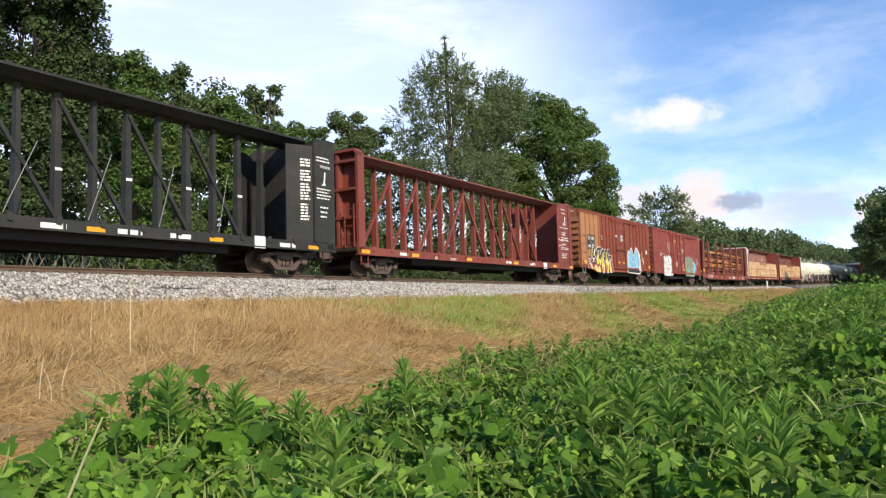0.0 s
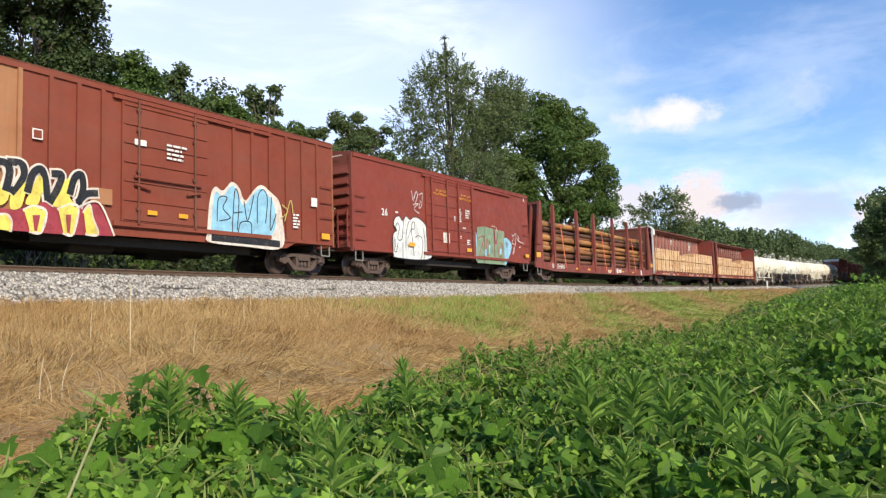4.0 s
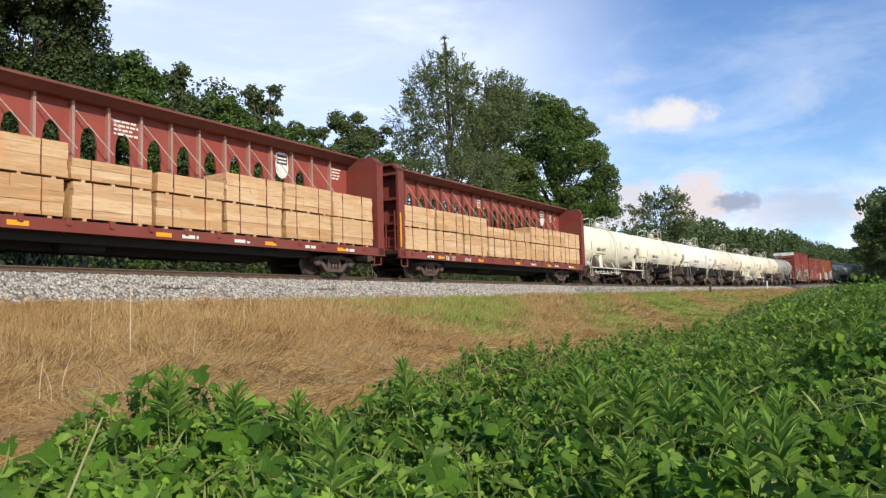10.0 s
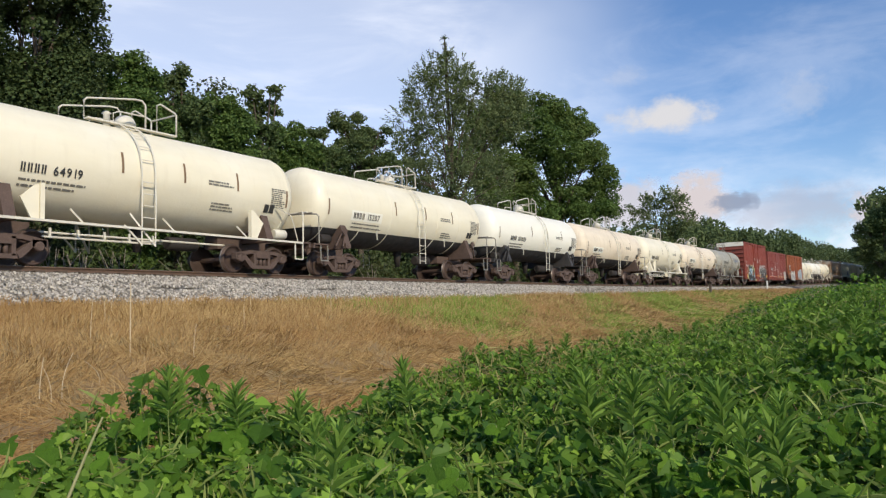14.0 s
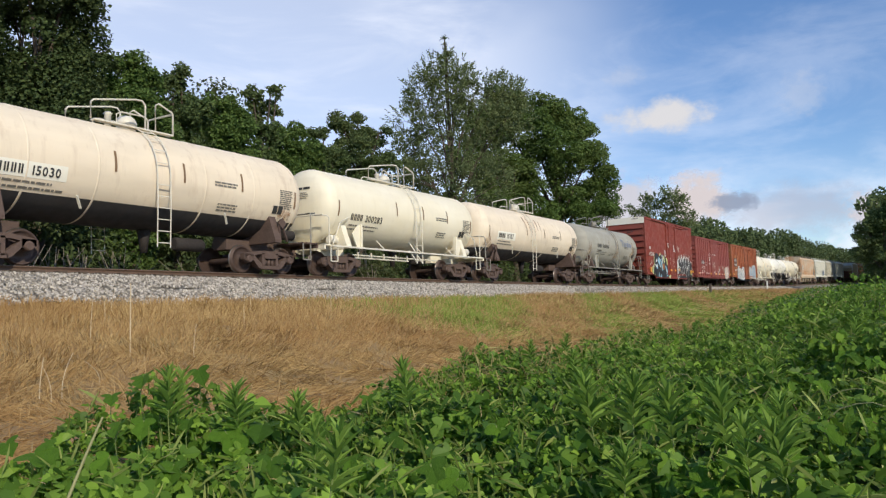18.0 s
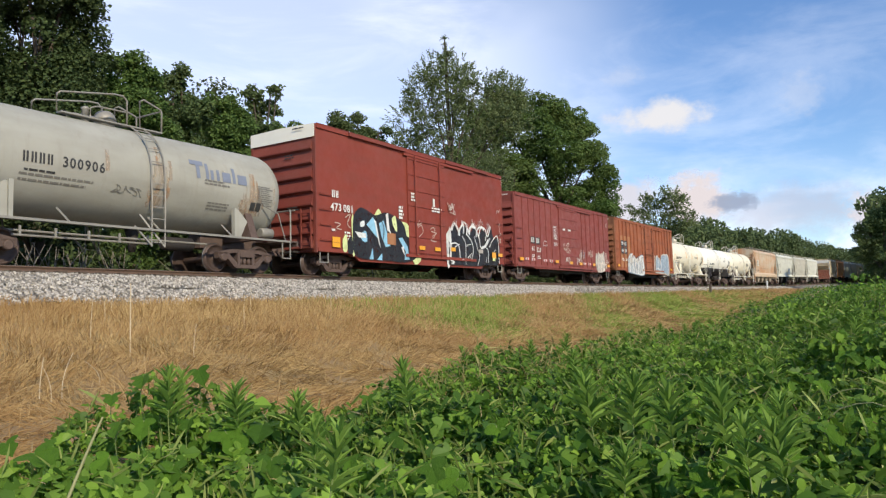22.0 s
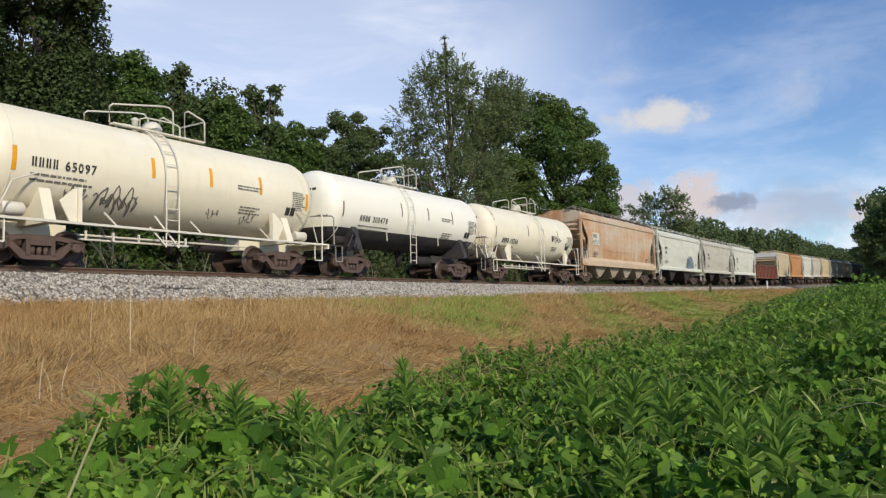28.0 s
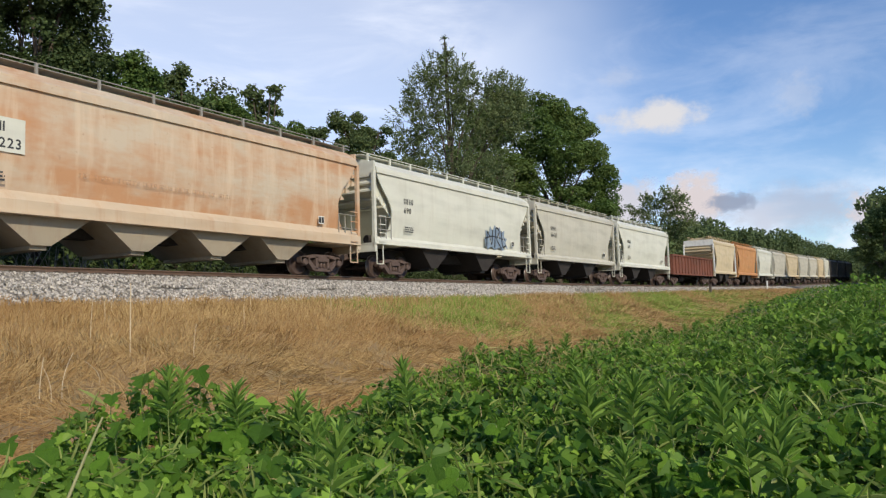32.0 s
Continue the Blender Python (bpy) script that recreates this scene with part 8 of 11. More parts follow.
    # orange rusty box car
    posts = [-6.17, -5.43, -4.65, -3.84, -3.05, -2.22, 1.75, 2.56, 3.36, 4.18, 4.96, 5.75, 6.55]
    c = box_car("rust-streaked orange box car with outside posts", -7.05, 7.15, 4.66, 0.98, "rust_orange", "rust_end", (-1.2, 1.55), posts, (-5.35, 5.04), deep=0.2, peak=0.3, post=(0.05, 0.07), roof_mat="rust_brown")
    y = -HW - 0.078
    decal(c, "faded_panel", "rust_tan", -HW - 0.004, lambda bm, pl: quad(bm, -6.1, -3.9, 1.2, 3.45, pl), "tan patch of older paint behind the number")
    for x in (-6.05, -5.38):
        for z in (2.65, 2.15):
            decal(c, "number_panel", "ink_black", y, lambda bm, pl: quad(bm, x, x + 0.54, z, z + 0.45, pl), "black panel with white figures")
    decal(c, "lettering", "ink_white", y - 0.003, lambda bm, pl: (mark_bars(bm, 2, -5.98, 2.75, 0.25, pl), mark_bars(bm, 2, -5.31, 2.75, 0.25, pl), letter(bm, "44", -6.0, 2.24, 0.27, pl, 0.1), letter(bm, "04", -5.33, 2.24, 0.27, pl, 0.1), bars_text(bm, -5.95, -5.5, 1.75, 0.06, pl, rs, 2), bars_text(bm, -5.2, -4.8, 1.75, 0.06, pl, rs, 2)))
    reflectors(c, (-6.75, 6.2), 1.2, -HW - 0.1)
    spray(c, y - 0.004, [
        ("g_slate", 0.1, [(-4.75, 0.88), (-4.68, 1.7), (-4.37, 2.07), (-3.95, 2.18), (-3.57, 1.9), (-3.37, 2.11), (-2.94, 1.87), (-2.22, 2.03), (-1.43, 2.18), (-1.19, 1.81), (-1.11, 0.76), (-2.87, 0.73), (-4.75, 0.88)]),
        ("g_white", -1, [(-4.75, 0.88), (-4.68, 1.7), (-4.37, 2.07), (-3.95, 2.18), (-3.57, 1.9), (-3.37, 2.11), (-2.94, 1.87), (-2.22, 2.03), (-1.43, 2.18), (-1.19, 1.81), (-1.11, 0.76), (-2.87, 0.73)]),
        ("g_pale", -1, [(-4.53, 1.34), (-4.24, 1.94), (-3.82, 1.97), (-3.77, 1.55), (-4.26, 1.27)]),
        ("g_slate", 0.05, [(-4.55, 1.5), (-4.24, 1.95), (-3.8, 1.87), (-3.98, 1.41)]),
        ("g_slate", 0.05, [(-3.73, 0.76), (-3.41, 1.7), (-3.1, 1.51), (-3.24, 0.78)]),
        ("g_slate", 0.05, [(-1.97, 0.77), (-1.76, 1.86), (-1.24, 2.03)]),
        ("g_black", 0.03, [(-3.78, 1.38), (-3.41, 1.83), (-3.2, 1.5)]),
        ("g_black", 0.03, [(-2.72, 0.8), (-2.62, 1.46), (-2.24, 1.57), (-2.18, 0.82)]),
        ("g_black", 0.03, [(-2.08, 1.58), (-1.44, 1.84)]),
        ("g_black", 0.03, [(-1.65, 0.89), (-1.46, 1.44)]),
        ("g_slate", 0.1, [(-4.55, 0.89), (-4.39, 1.51), (-4.13, 1.28), (-4.21, 0.78)]),
        ("g_slate", 0.12, [(-3.66, 0.8), (-3.42, 1.58), (-3.28, 0.82)]),
        ("g_slate", 0.1, [(-3.02, 0.83), (-2.87, 1.53), (-2.69, 0.85)]),
        ("g_slate", 0.12, [(-2.27, 0.82), (-2.05, 1.67), (-1.89, 0.84)]),
        ("g_slate2", 0.1, [(-4.01, 0.79), (-3.85, 1.3)]),
        ("g_slate2", 0.1, [(-1.49, 0.85), (-1.53, 1.61)]),
        ("rust_brown", 0.1, [(-3.04, 1.86), (-2.64, 2.02), (-2.34, 1.87), (-2.65, 1.7)]),
        ("g_black", 0.03, [(-4.66, 1.49), (-4.37, 2.01), (-3.96, 2.13), (-3.62, 1.86)]),
        ("g_black", 0.03, [(-3.4, 2.07), (-2.97, 1.78), (-2.85, 1.18)]),
        ("g_black", 0.03, [(-2.22, 1.99), (-2.08, 1.66), (-1.43, 2.07)]),
        ("g_crimson", 0.03, [(-3.7, 1.56), (-3.43, 1.32)]),
        ("g_crimson", 0.03, [(-1.92, 1.68), (-1.63, 1.25)]),
        ("g_bone_haze", -1, [(1.66, 0.89), (1.97, 2.25), (2.86, 2.14), (3.21, 1.92), (3.38, 2.37), (4.34, 2.51), (5.48, 2.38), (5.49, 0.82), (4.22, 0.84)]),
        ("g_slate2", -1, [(1.85, 0.99), (2.12, 2.14), (2.76, 2.04), (3.1, 1.55), (3.44, 2.26), (4.33, 2.4), (5.29, 2.3), (5.27, 0.92), (4.22, 0.94)]),
        ("g_white", 0.03, [(2.75, 1.97), (2.59, 1.08)]),
        ("g_white", 0.04, [(3.37, 2.11), (3.15, 1.05)]),
        ("g_white", 0.03, [(4, 2.28), (3.81, 1.13)]),
        ("g_black", 0.03, [(4.43, 2.31), (4.55, 1.01)]),
        ("g_white", 0.05, [(2.02, 1.25), (3, 1.22)]),
        ("g_white", 0.11, [(-4.41, 0.89), (-4.25, 1.94), (-3.78, 2.20)]),
        ("g_white", 0.11, [(-3.71, 0.85), (-3.54, 2.04)]),
        ("g_cream", 0.1, [(-3.04, 0.87), (-3.29, 1.88), (-2.65, 1.55)]),
        ("g_white", 0.1, [(-2.58, 0.83), (-2.63, 1.73), (-2.25, 1.38), (-1.78, 1.90), (-1.66, 0.92)]),
        ("g_white", 0.09, [(-1.23, 0.99), (-1.34, 2.11)]),
        ("g_cream", 0.08, [(1.38, 1.11), (1.58, 2.27)]),
        ("g_white", 0.07, [(2.37, 1.25), (2.55, 2.06)]),
        ("g_white", 0.08, [(3.31, 1.28), (3.25, 2.23)]),
        ("g_white", 0.08, [(4.30, 1.39), (4.50, 2.37)]),
    ], "pale and slate-blue sprayed lettering shapes")
    out[16] = c
    return out


# ---- flat cars with a centre beam ----
def bulkhead(car, x, face, zb, zt, mat, trim, ribs=3, cut=0.28):
    """A full-width end wall, braced on its outer side."""
    bm = bmesh.new()
    slab(bm, [(-1.5, zb), (1.5, zb), (1.5, zt - cut), (1.5 - cut * 1.2, zt), (-1.5 + cut * 1.2, zt), (-1.5, zt - cut)], min(x, x - face * 0.05), max(x, x - face * 0.05))
    wall = part("bulkhead", bm, M[mat], car, "braced steel end bulkhead")
    bm = bmesh.new()
    o = x + face * 0.32
    bm.free()
    for s in (-1, 1):
        bm = bmesh.new()
        box(bm, min(x - face * 0.06, o), max(x - face * 0.06, o), s * 1.5 - 0.06, s * 1.5 + 0.06, zb - 0.25, zt - cut)
        part("corner_post", bm, M[trim], wall)
    for i in range(ribs + 1):
        z = zb + (zt - 0.45 - zb) * i / ribs
        bm = bmesh.new()
        box(bm, min(x, o), max(x, o), -1.44, 1.44, z, z + 0.10)
        part("rib", bm, M[mat], wall)
    for yy in (-0.5, 0.5):
        bm = bmesh.new()
        box(bm, min(x, o - face * 0.04), max(x, o - face * 0.04), yy - 0.06, yy + 0.06, zb, zt - 0.1)
        part("brace", bm, M[mat], wall)
    bm = bmesh.new()
    slab(bm, [(-1.56, zt - cut - 0.1), (-1.5, zt - cut - 0.1), (-1.5 + cut * 1.2, zt - 0.06), (1.5 - cut * 1.2, zt - 0.06), (1.5, zt - cut - 0.1), (1.56, zt - cut - 0.1), (1.56, zt - cut), (1.53 - cut * 1.2, zt + 0.04), (-1.53 + cut * 1.2, zt + 0.04), (-1.56, zt - cut)], min(x - face * 0.05, o + face * 0.01), max(x - face * 0.05, o + face * 0.01))
    part("top_trim", bm, M[trim], wall)
    return wall


def beam_car(label, a, b, mat, trucks, style, trim=None, zt=4.8, cut=0.28, post_mat=None):
    car = tagged(new("centerbeam_flat_car"), label, "flat car", "cars of the train")
    zd = 1.08
    bm = bmesh.new()
    box(bm, a, b, -1.48, 1.48, zd - 0.12, zd)
    part("deck", bm, M["frame"], car)
    for s in (-1, 1):
        bm = bmesh.new()
        box(bm, a, b, min(s * 1.48, s * 1.56), max(s * 1.48, s * 1.56), zd - 0.30, zd)
        box(bm, a, b, min(s * 1.40, s * 1.60), max(s * 1.40, s * 1.60), zd - 0.30, zd - 0.27)
        sill = part("side_sill", bm, M[mat], car)
        for x in np.arange(a + 0.9, b - 0.4, 1.15):
            bm = bmesh.new()
            box(bm, x - 0.07, x + 0.07, s * 1.56 - 0.02, s * 1.56 + 0.06, zd - 0.14, zd + 0.06)
            lathe(bm, [(s * 1.56 - 0.05, 0.06), (s * 1.56 + 0.09, 0.06)], 8, "y", (x, 0, zd - 0.08))
            part("winch", bm, M[mat], sill)
    bulkhead(car, a + 0.35, -1, zd, zt, mat, trim or mat, cut=cut)
    bulkhead(car, b - 0.35, 1, zd, zt, mat, trim or mat, cut=cut)
    i0, i1 = a + 0.4, b - 0.4
    # the beam along the top
    bm = bmesh.new()
    slab(bm, [(-0.62, zt + 0.13), (0.62, zt + 0.13), (0.62, zt + 0.06), (0.56, zt + 0.05), (0.30, zt - 0.12), (-0.30, zt - 0.12), (-0.56, zt + 0.05), (-0.62, zt + 0.06)], i0, i1)
    part("top_beam", bm, M["beam_top" if mat == "red" else mat], car, "wide dark top beam")
    n = 18
    xs = np.linspace(i0 + 1.1, i1 - 1.1, n)
    if style == "truss":
        xs = np.arange(a + 2.0, b - 1.9, 1.03)
        n = len(xs)
        for k, x in enumerate(xs):
            bm = bmesh.new()
            wb, wt = (0.105, 0.07) if k % 2 == 0 else (0.085, 0.05)
            ring = [[bm.verts.new((x + sx * w2, sy * d2, z)) for sx, sy in ((-1, -1), (1, -1), (1, 1), (-1, 1))] for w2, d2, z in ((wb, 0.13, zd), (wt, 0.09, zt - 0.12))]
            for m in range(4):
                bm.faces.new((ring[0][m], ring[0][(m + 1) % 4], ring[1][(m + 1) % 4], ring[1][m]))
            post = part("post", bm, M[post_mat or mat], car)
            bm = bmesh.new()
            prism(bm, [(x - 0.22, zd), (x + 0.22, zd), (x + 0.11, zd + 0.22), (x - 0.11, zd + 0.22)], -0.15, 0.15)
            part("foot_gusset", bm, M[post_mat or mat], post)
            if k % 2 == 0 and k + 2 < n:
                lo, hi = (zd + 0.15, zt - 0.35)
                p, q2 = ((x, lo), (xs[k + 2], hi)) if k < n / 2 - 1 else ((x, hi), (xs[k + 2], lo))
                bm = bmesh.new()
                bar(bm, (p[0], -0.10, p[1]), (q2[0], -0.10, q2[1]), 0.10, 0.10)
                part("diagonal", bm, M[post_mat or mat], car)
        if mat == "dark_green":
            for k in range(0, n - 3, 2):
                bm = bmesh.new()
                tube(bm, [(xs[k], -1.45, zd + 0.05), (xs[k + 1] + 0.4, -0.25, 3.2)], 0.012, 4)
                part("tie_cable", bm, M["pipe_grey"], car)
    else:
        # a plate web pierced by arched openings between upright stiffeners
        z_top, z_arch, z_low = zt - 0.12, 3.75, 1.9
        for k in range(n + 1):
            x0 = i0 if k == 0 else xs[k - 1]
            x1 = i1 if k == n else xs[k]
            bm = bmesh.new()
            if k in (0, 1, n - 1, n):
                box(bm, x0, x1, -0.03, 0.03, zd, z_top)
            else:
                c, r = (x0 + x1) / 2, min(0.24, (x1 - x0) * 0.24)
                big = 0.0 if 3 < k < n - 4 else 0.35
                arc = [(c + r * math.cos(t), z_arch - 0.35 + big * 0 + 0.5 * math.sin(t)) for t in np.linspace(math.pi, 0, 9)]
                lowz = z_low
                poly_top = [(x0, z_top), (x0, z_arch - 0.35)] + arc + [(x1, z_arch - 0.35), (x1, z_top)]
                prism(bm, poly_top, -0.03, 0.03)
                box(bm, x0, c - r, -0.03, 0.03, lowz, z_arch - 0.35)
                box(bm, c + r, x1, -0.03, 0.03, lowz, z_arch - 0.35)
                box(bm, x0, x1, -0.03, 0.03, zd, lowz)
            part("web_panel", bm, M["beam_red"], car)
        for x in xs:
            bm = bmesh.new()
            box(bm, x - 0.04, x + 0.04, -0.16, 0.16, zd, zt - 0.1)
            part("stiffener", bm, M["pale_edge" if a < -10.2 else "beam_top"], car, "upright stiffener on the beam web")
            if abs(x) < i1 - 2:
                bm = bmesh.new()
                tube(bm, [(x + 0.02, -0.22, 4.22), (x + 0.95, -0.50, 3.12)], 0.017, 5)
                part("tie_cable", bm, M["tie_pale"], car, "pale worn tie-down cable")
    for x in (a + 0.4, b - 0.4):
        for s in (-1, 1):
            bm = bmesh.new()
            stirrup(bm, x, s * 1.5, 0.45, zd - 0.28)
            part("step", bm, M[mat], car)
    for x, f in ((a, -1), (b, 1)):
        ladder(car, x + f * 0.03, -1.15, zd, zd + 1.6, 0.45, 5, mat, "y")
    underframe(car, a + 0.1, b - 0.1, zd - 0.12, 0.12 if style == "truss" and mat == "red" else 0.34, 0.62)
    add_couplers(car, a - 0.06, b + 0.06)
    add_trucks(car, *trucks)
    return car


def lumber_load(label, a, b, heights, seed):
    """Banded packs of boards on both sides of the centre beam; each pack of several courses."""
    rs = np.random.RandomState(seed)
    load = tagged(new("lumber_load"), label, "lumber", "loads on the train")
    n = len(heights)
    w = (b - a) / n
    for side in (-1, 1):
        for i in range(n):
            for tier, (z0, h) in enumerate(((1.17, 0.90), (2.13, heights[i]))):
                x0, x1 = a + i * w + rs.uniform(0.06, 0.17), a + (i + 1) * w - rs.uniform(0.06, 0.17)
                y0 = side * rs.uniform(1.38, 1.44)
                y1 = side * 0.40
                bm = bmesh.new()
                box(bm, x0, x1, min(y0 - side * 0.012, y1), max(y0 - side * 0.012, y1), z0, z0 + h)
                pack = part("lumber_pack", bm, M["lumber"], load)
                if side < 0:
                    cuts = np.cumsum(rs.uniform(0.5, 1.6, 4 if h > 0.6 else 3))
                    cuts = np.concatenate([[0], cuts / cuts[-1]])
                    for k in range(len(cuts) - 1):
                        bm = bmesh.new()
                        joint = x0 + w * rs.uniform(0.15, 0.85) if rs.uniform() < 0.8 else None
                        za, zb = z0 + h * cuts[k] + 0.0005, z0 + h * cuts[k + 1] - 0.0005
                        for xa, xb in (((x0, joint - 0.001), (joint + 0.001, x1)) if joint else ((x0, x1),)):
                            box(bm, xa - (rs.uniform(0, 0.05) if xa == x0 else 0), xb + (rs.uniform(0, 0.05) if xb == x1 else 0), y0 - rs.uniform(0, 0.03), y0 + 0.1, za, zb)
                        part("board_course", bm, M["lumber"], pack)
                for x in (x0 + w * 0.2, x0 + w * 0.66):
                    bm = bmesh.new()
                    box(bm, x - 0.012, x + 0.012, min(y0 + side * 0.035, y1), max(y0 + side * 0.035, y1), z0 - 0.005, z0 + h + 0.01)
                    part("band", bm, M["rust_brown"], pack)
                for x in (x0 + 0.3, (x0 + x1) / 2, x1 - 0.3):
                    bm = bmesh.new()
                    box(bm, x - 0.05, x + 0.05, min(y0, y1), max(y0, y1), z0 - 0.075, z0)
                    part("batten", bm, M["lumber"], pack)
    return load


def log_load():
    rs = np.random.RandomState(31)
    load = tagged(new("pole_load"), "stack of long brown wooden poles on a flat car", "poles", "loads on the train")
    z, row = 1.16, 0
    while z < 3.35:
        r0 = 0.162
        cols = 9
        for k in range(cols):
            if 1 <= row and 2 < k < 8 and z < 2.9:
                continue
            r = r0 * rs.uniform(0.70, 1.10)
            skew = rs.normal(0, 0.05)
            yy = -1.17 + k * 0.30 + (0.10 if row % 2 else 0)
            if yy > 1.25:
                continue
            a, b = -9.45 + rs.uniform(-0.25, 0.45), 9.62 + rs.uniform(-0.25, 0.1)
            if row >= 7 and rs.uniform() < 0.35:
                b -= rs.uniform(4, 9)
            bm = bmesh.new()
            pts = [(x, yy + 0.02 * math.sin(x * 0.7 + k), z + r + skew * x / 9.5 + 0.045 * math.sin(x * 0.45 + row * 2.1 + k)) for x in np.linspace(a, b, 10)]
            tube(bm, pts, r, 10, r * 0.86)
            dark = (rs.uniform() < 0.55) if row not in (2, 4, 8) else (rs.uniform() < 0.15)
            part("pole", bm, M["log_dark" if dark else "log"], load)
        z += r0 * 1.80
        row += 1
    return load


def build_flat_cars():
    out = {}
    rs = np.random.RandomState(41)
    c = beam_car("blackish-green empty centre-beam flat car", -11.9, 11.75, "dark_green", (-9.7, 9.7), "truss", None, 4.78, 0.12)
    decal(c, "lettering", "ink_white", -1.565, lambda bm, pl: [bars_text(bm, x, x + 0.8, 0.84, 0.13, pl, rs) for x in (-6, -3.6, 1.2, 3.2, 4.8, 9.0)])
    bm = bmesh.new()
    box(bm, 7.9, 8.35, -1.58, -1.565, 0.74, 1.12)
    part("notice", bm, M["ink_white"], c)
    reflectors(c, (-8.5, -5.0, -1.2, 2.6, 6.4, 10.6), 0.84, -1.565, 0.5, 0.12)
    # the wide end wall with stencilled writing faces outwards at the side
    for x0, x1 in ((10.7, 11.75), (-11.85, -10.05)):
        for s in (-1, 1):
            bm = bmesh.new()
            prism(bm, [(x0, 1.1), (x1, 1.1), (x1, 4.75), (x0 + 0.2, 4.72), (x0, 4.5)] if x0 > 0 else [(x0, 1.1), (x1, 1.1), (x1, 4.3), (x1 - 0.25, 4.72), (x0, 4.75)], min(s * 1.46, s * 1.566), max(s * 1.46, s * 1.566))
            part("side_plate", bm, M["dark_green"], c)
    decal(c, "lettering", "ink_white", -1.572, lambda bm, pl: (bars_text(bm, 10.80, 11.60, 4.05, 0.05, pl, rs, 2, 2.2), letter(bm, "WARNING", 10.98, 3.72, 0.095, pl, 0.13, 0.72), bars_text(bm, 10.80, 11.60, 2.95, 0.045, pl, rs, 4, 2.4), bars_text(bm, 10.98, 11.42, 2.30, 0.055, pl, rs, 3, 2.9), stroke(bm, [(11.24, 3.56), (11.21, 3.3), (11.18, 3.14)], 0.075, pl), stroke(bm, [(11.08, 3.12), (11.26, 3.15)], 0.05, pl)), "white stencilled writing")
    # the wall slants inwards behind the side plate
    for s in (-1, 1):
        bm = bmesh.new()
        q = [(10.70, s * 1.47), (9.80, s * 1.10), (9.80, s * 1.06), (10.70, s * 1.43)]
        lo, hi = [bm.verts.new((x, y, 1.1)) for x, y in q], [bm.verts.new((x, y, 4.45)) for x, y in q]
        for e in range(4):
            bm.faces.new((lo[e], lo[(e + 1) % 4], hi[(e + 1) % 4], hi[e]))
        bm.faces.new(lo)
        bm.faces.new(hi)
        part("slanted_plate", bm, M["dark_green"], c)
    decal(c, "lettering", "ink_white", -0.135, lambda bm, pl: [quad(bm, x - 0.10, x + 0.10, 2.55, 2.63, pl) for x in (-5.78, -3.72, -1.66, 0.40, 2.46, 4.52, 6.58, 8.64)])
    for z, rows, wide in ((3.92, 3, 0.42), (3.52, 4, 0.42), (3.06, 6, 0.40), (2.36, 6, 0.36)):
        bm = bmesh.new()
        bars_text(bm, 0.52, 0.52 + wide, z, 0.06, lambda u, v: (9.80 + 0.9 * u, -1.117 - 0.37 * u, v), rs, rows, 1.7)
        part("lettering", bm, M["ink_white"], c, "column of white stencilled writing")
    out[0] = c
    c = beam_car("oxide-red empty centre-beam flat car with open truss", -10.0, 10.6, "red", (-8.07, 8.58), "truss", None, 4.78, 0.12)
    for x0, x1 in ((8.6, 10.5),):
        for s in (-1, 1):
            bm = bmesh.new()
            prism(bm, [(x0, 1.1), (x1, 1.1), (x1, 4.72), (x0 + 0.25, 4.68), (x0, 4.2)], min(s * 1.46, s * 1.50), max(s * 1.46, s * 1.50))
            part("side_plate", bm, M["red"], c)
    for x0, x1, z, h, n, lead in ((9.2, 10.1, 4.32, 0.045, 1, 2), (9.35, 10.0, 4.08, 0.07, 1, 2), (8.95, 10.35, 3.22, 0.05, 1, 2), (9.2, 9.9, 2.92, 0.06, 2, 2.0), (9.05, 10.3, 2.62, 0.055, 2, 2.2), (9.2, 10.0, 2.22, 0.06, 1, 2), (8.95, 10.3, 2.04, 0.04, 2, 2.4), (9.1, 9.9, 1.66, 0.05, 3, 2.2)):
        decal(c, "lettering", "ink_white", -1.505, lambda bm, pl: bars_text(bm, x0, x1, z, h, pl, rs, n, lead), "white stencilled writing")
    spray(c, -1.507, [("g_white", 0.10, [(9.78, 3.92), (9.72, 3.68), (9.60, 3.50), (9.48, 3.46)]), ("g_white", 0.05, [(9.48, 3.46), (9.85, 3.44), (9.88, 3.62)]), ("g_white", 0.05, [(8.75, 2.56), (9.1, 2.44), (9.5, 2.5)]), ("g_white", 0.04, [(9.7, 2.52), (10.1, 2.46), (10.35, 2.55)]), ("g_white", 0.035, [(8.7, 2.1), (9.0, 2.2), (9.3, 2.12)])], "white chalky smear")
    decal(c, "lettering", "ink_white", -1.565, lambda bm, pl: (mark_bars(bm, 2, -4.8, 0.80, 0.125, pl), letter(bm, "120393", -3.6, 0.80, 0.125, pl), [bars_text(bm, x, x + 0.8, 0.86, 0.12, pl, rs) for x in (-7.4, 1.8, 4.6)]))
    bm = bmesh.new()
    box(bm, 6.3, 6.75, -1.58, -1.565, 0.72, 1.06)
    part("notice", bm, M["ink_white"], c)
    reflectors(c, (-9.6, -6.3, -1.9, 2.9, 7.9, 10.3), 0.84, -1.565, 0.5, 0.14)
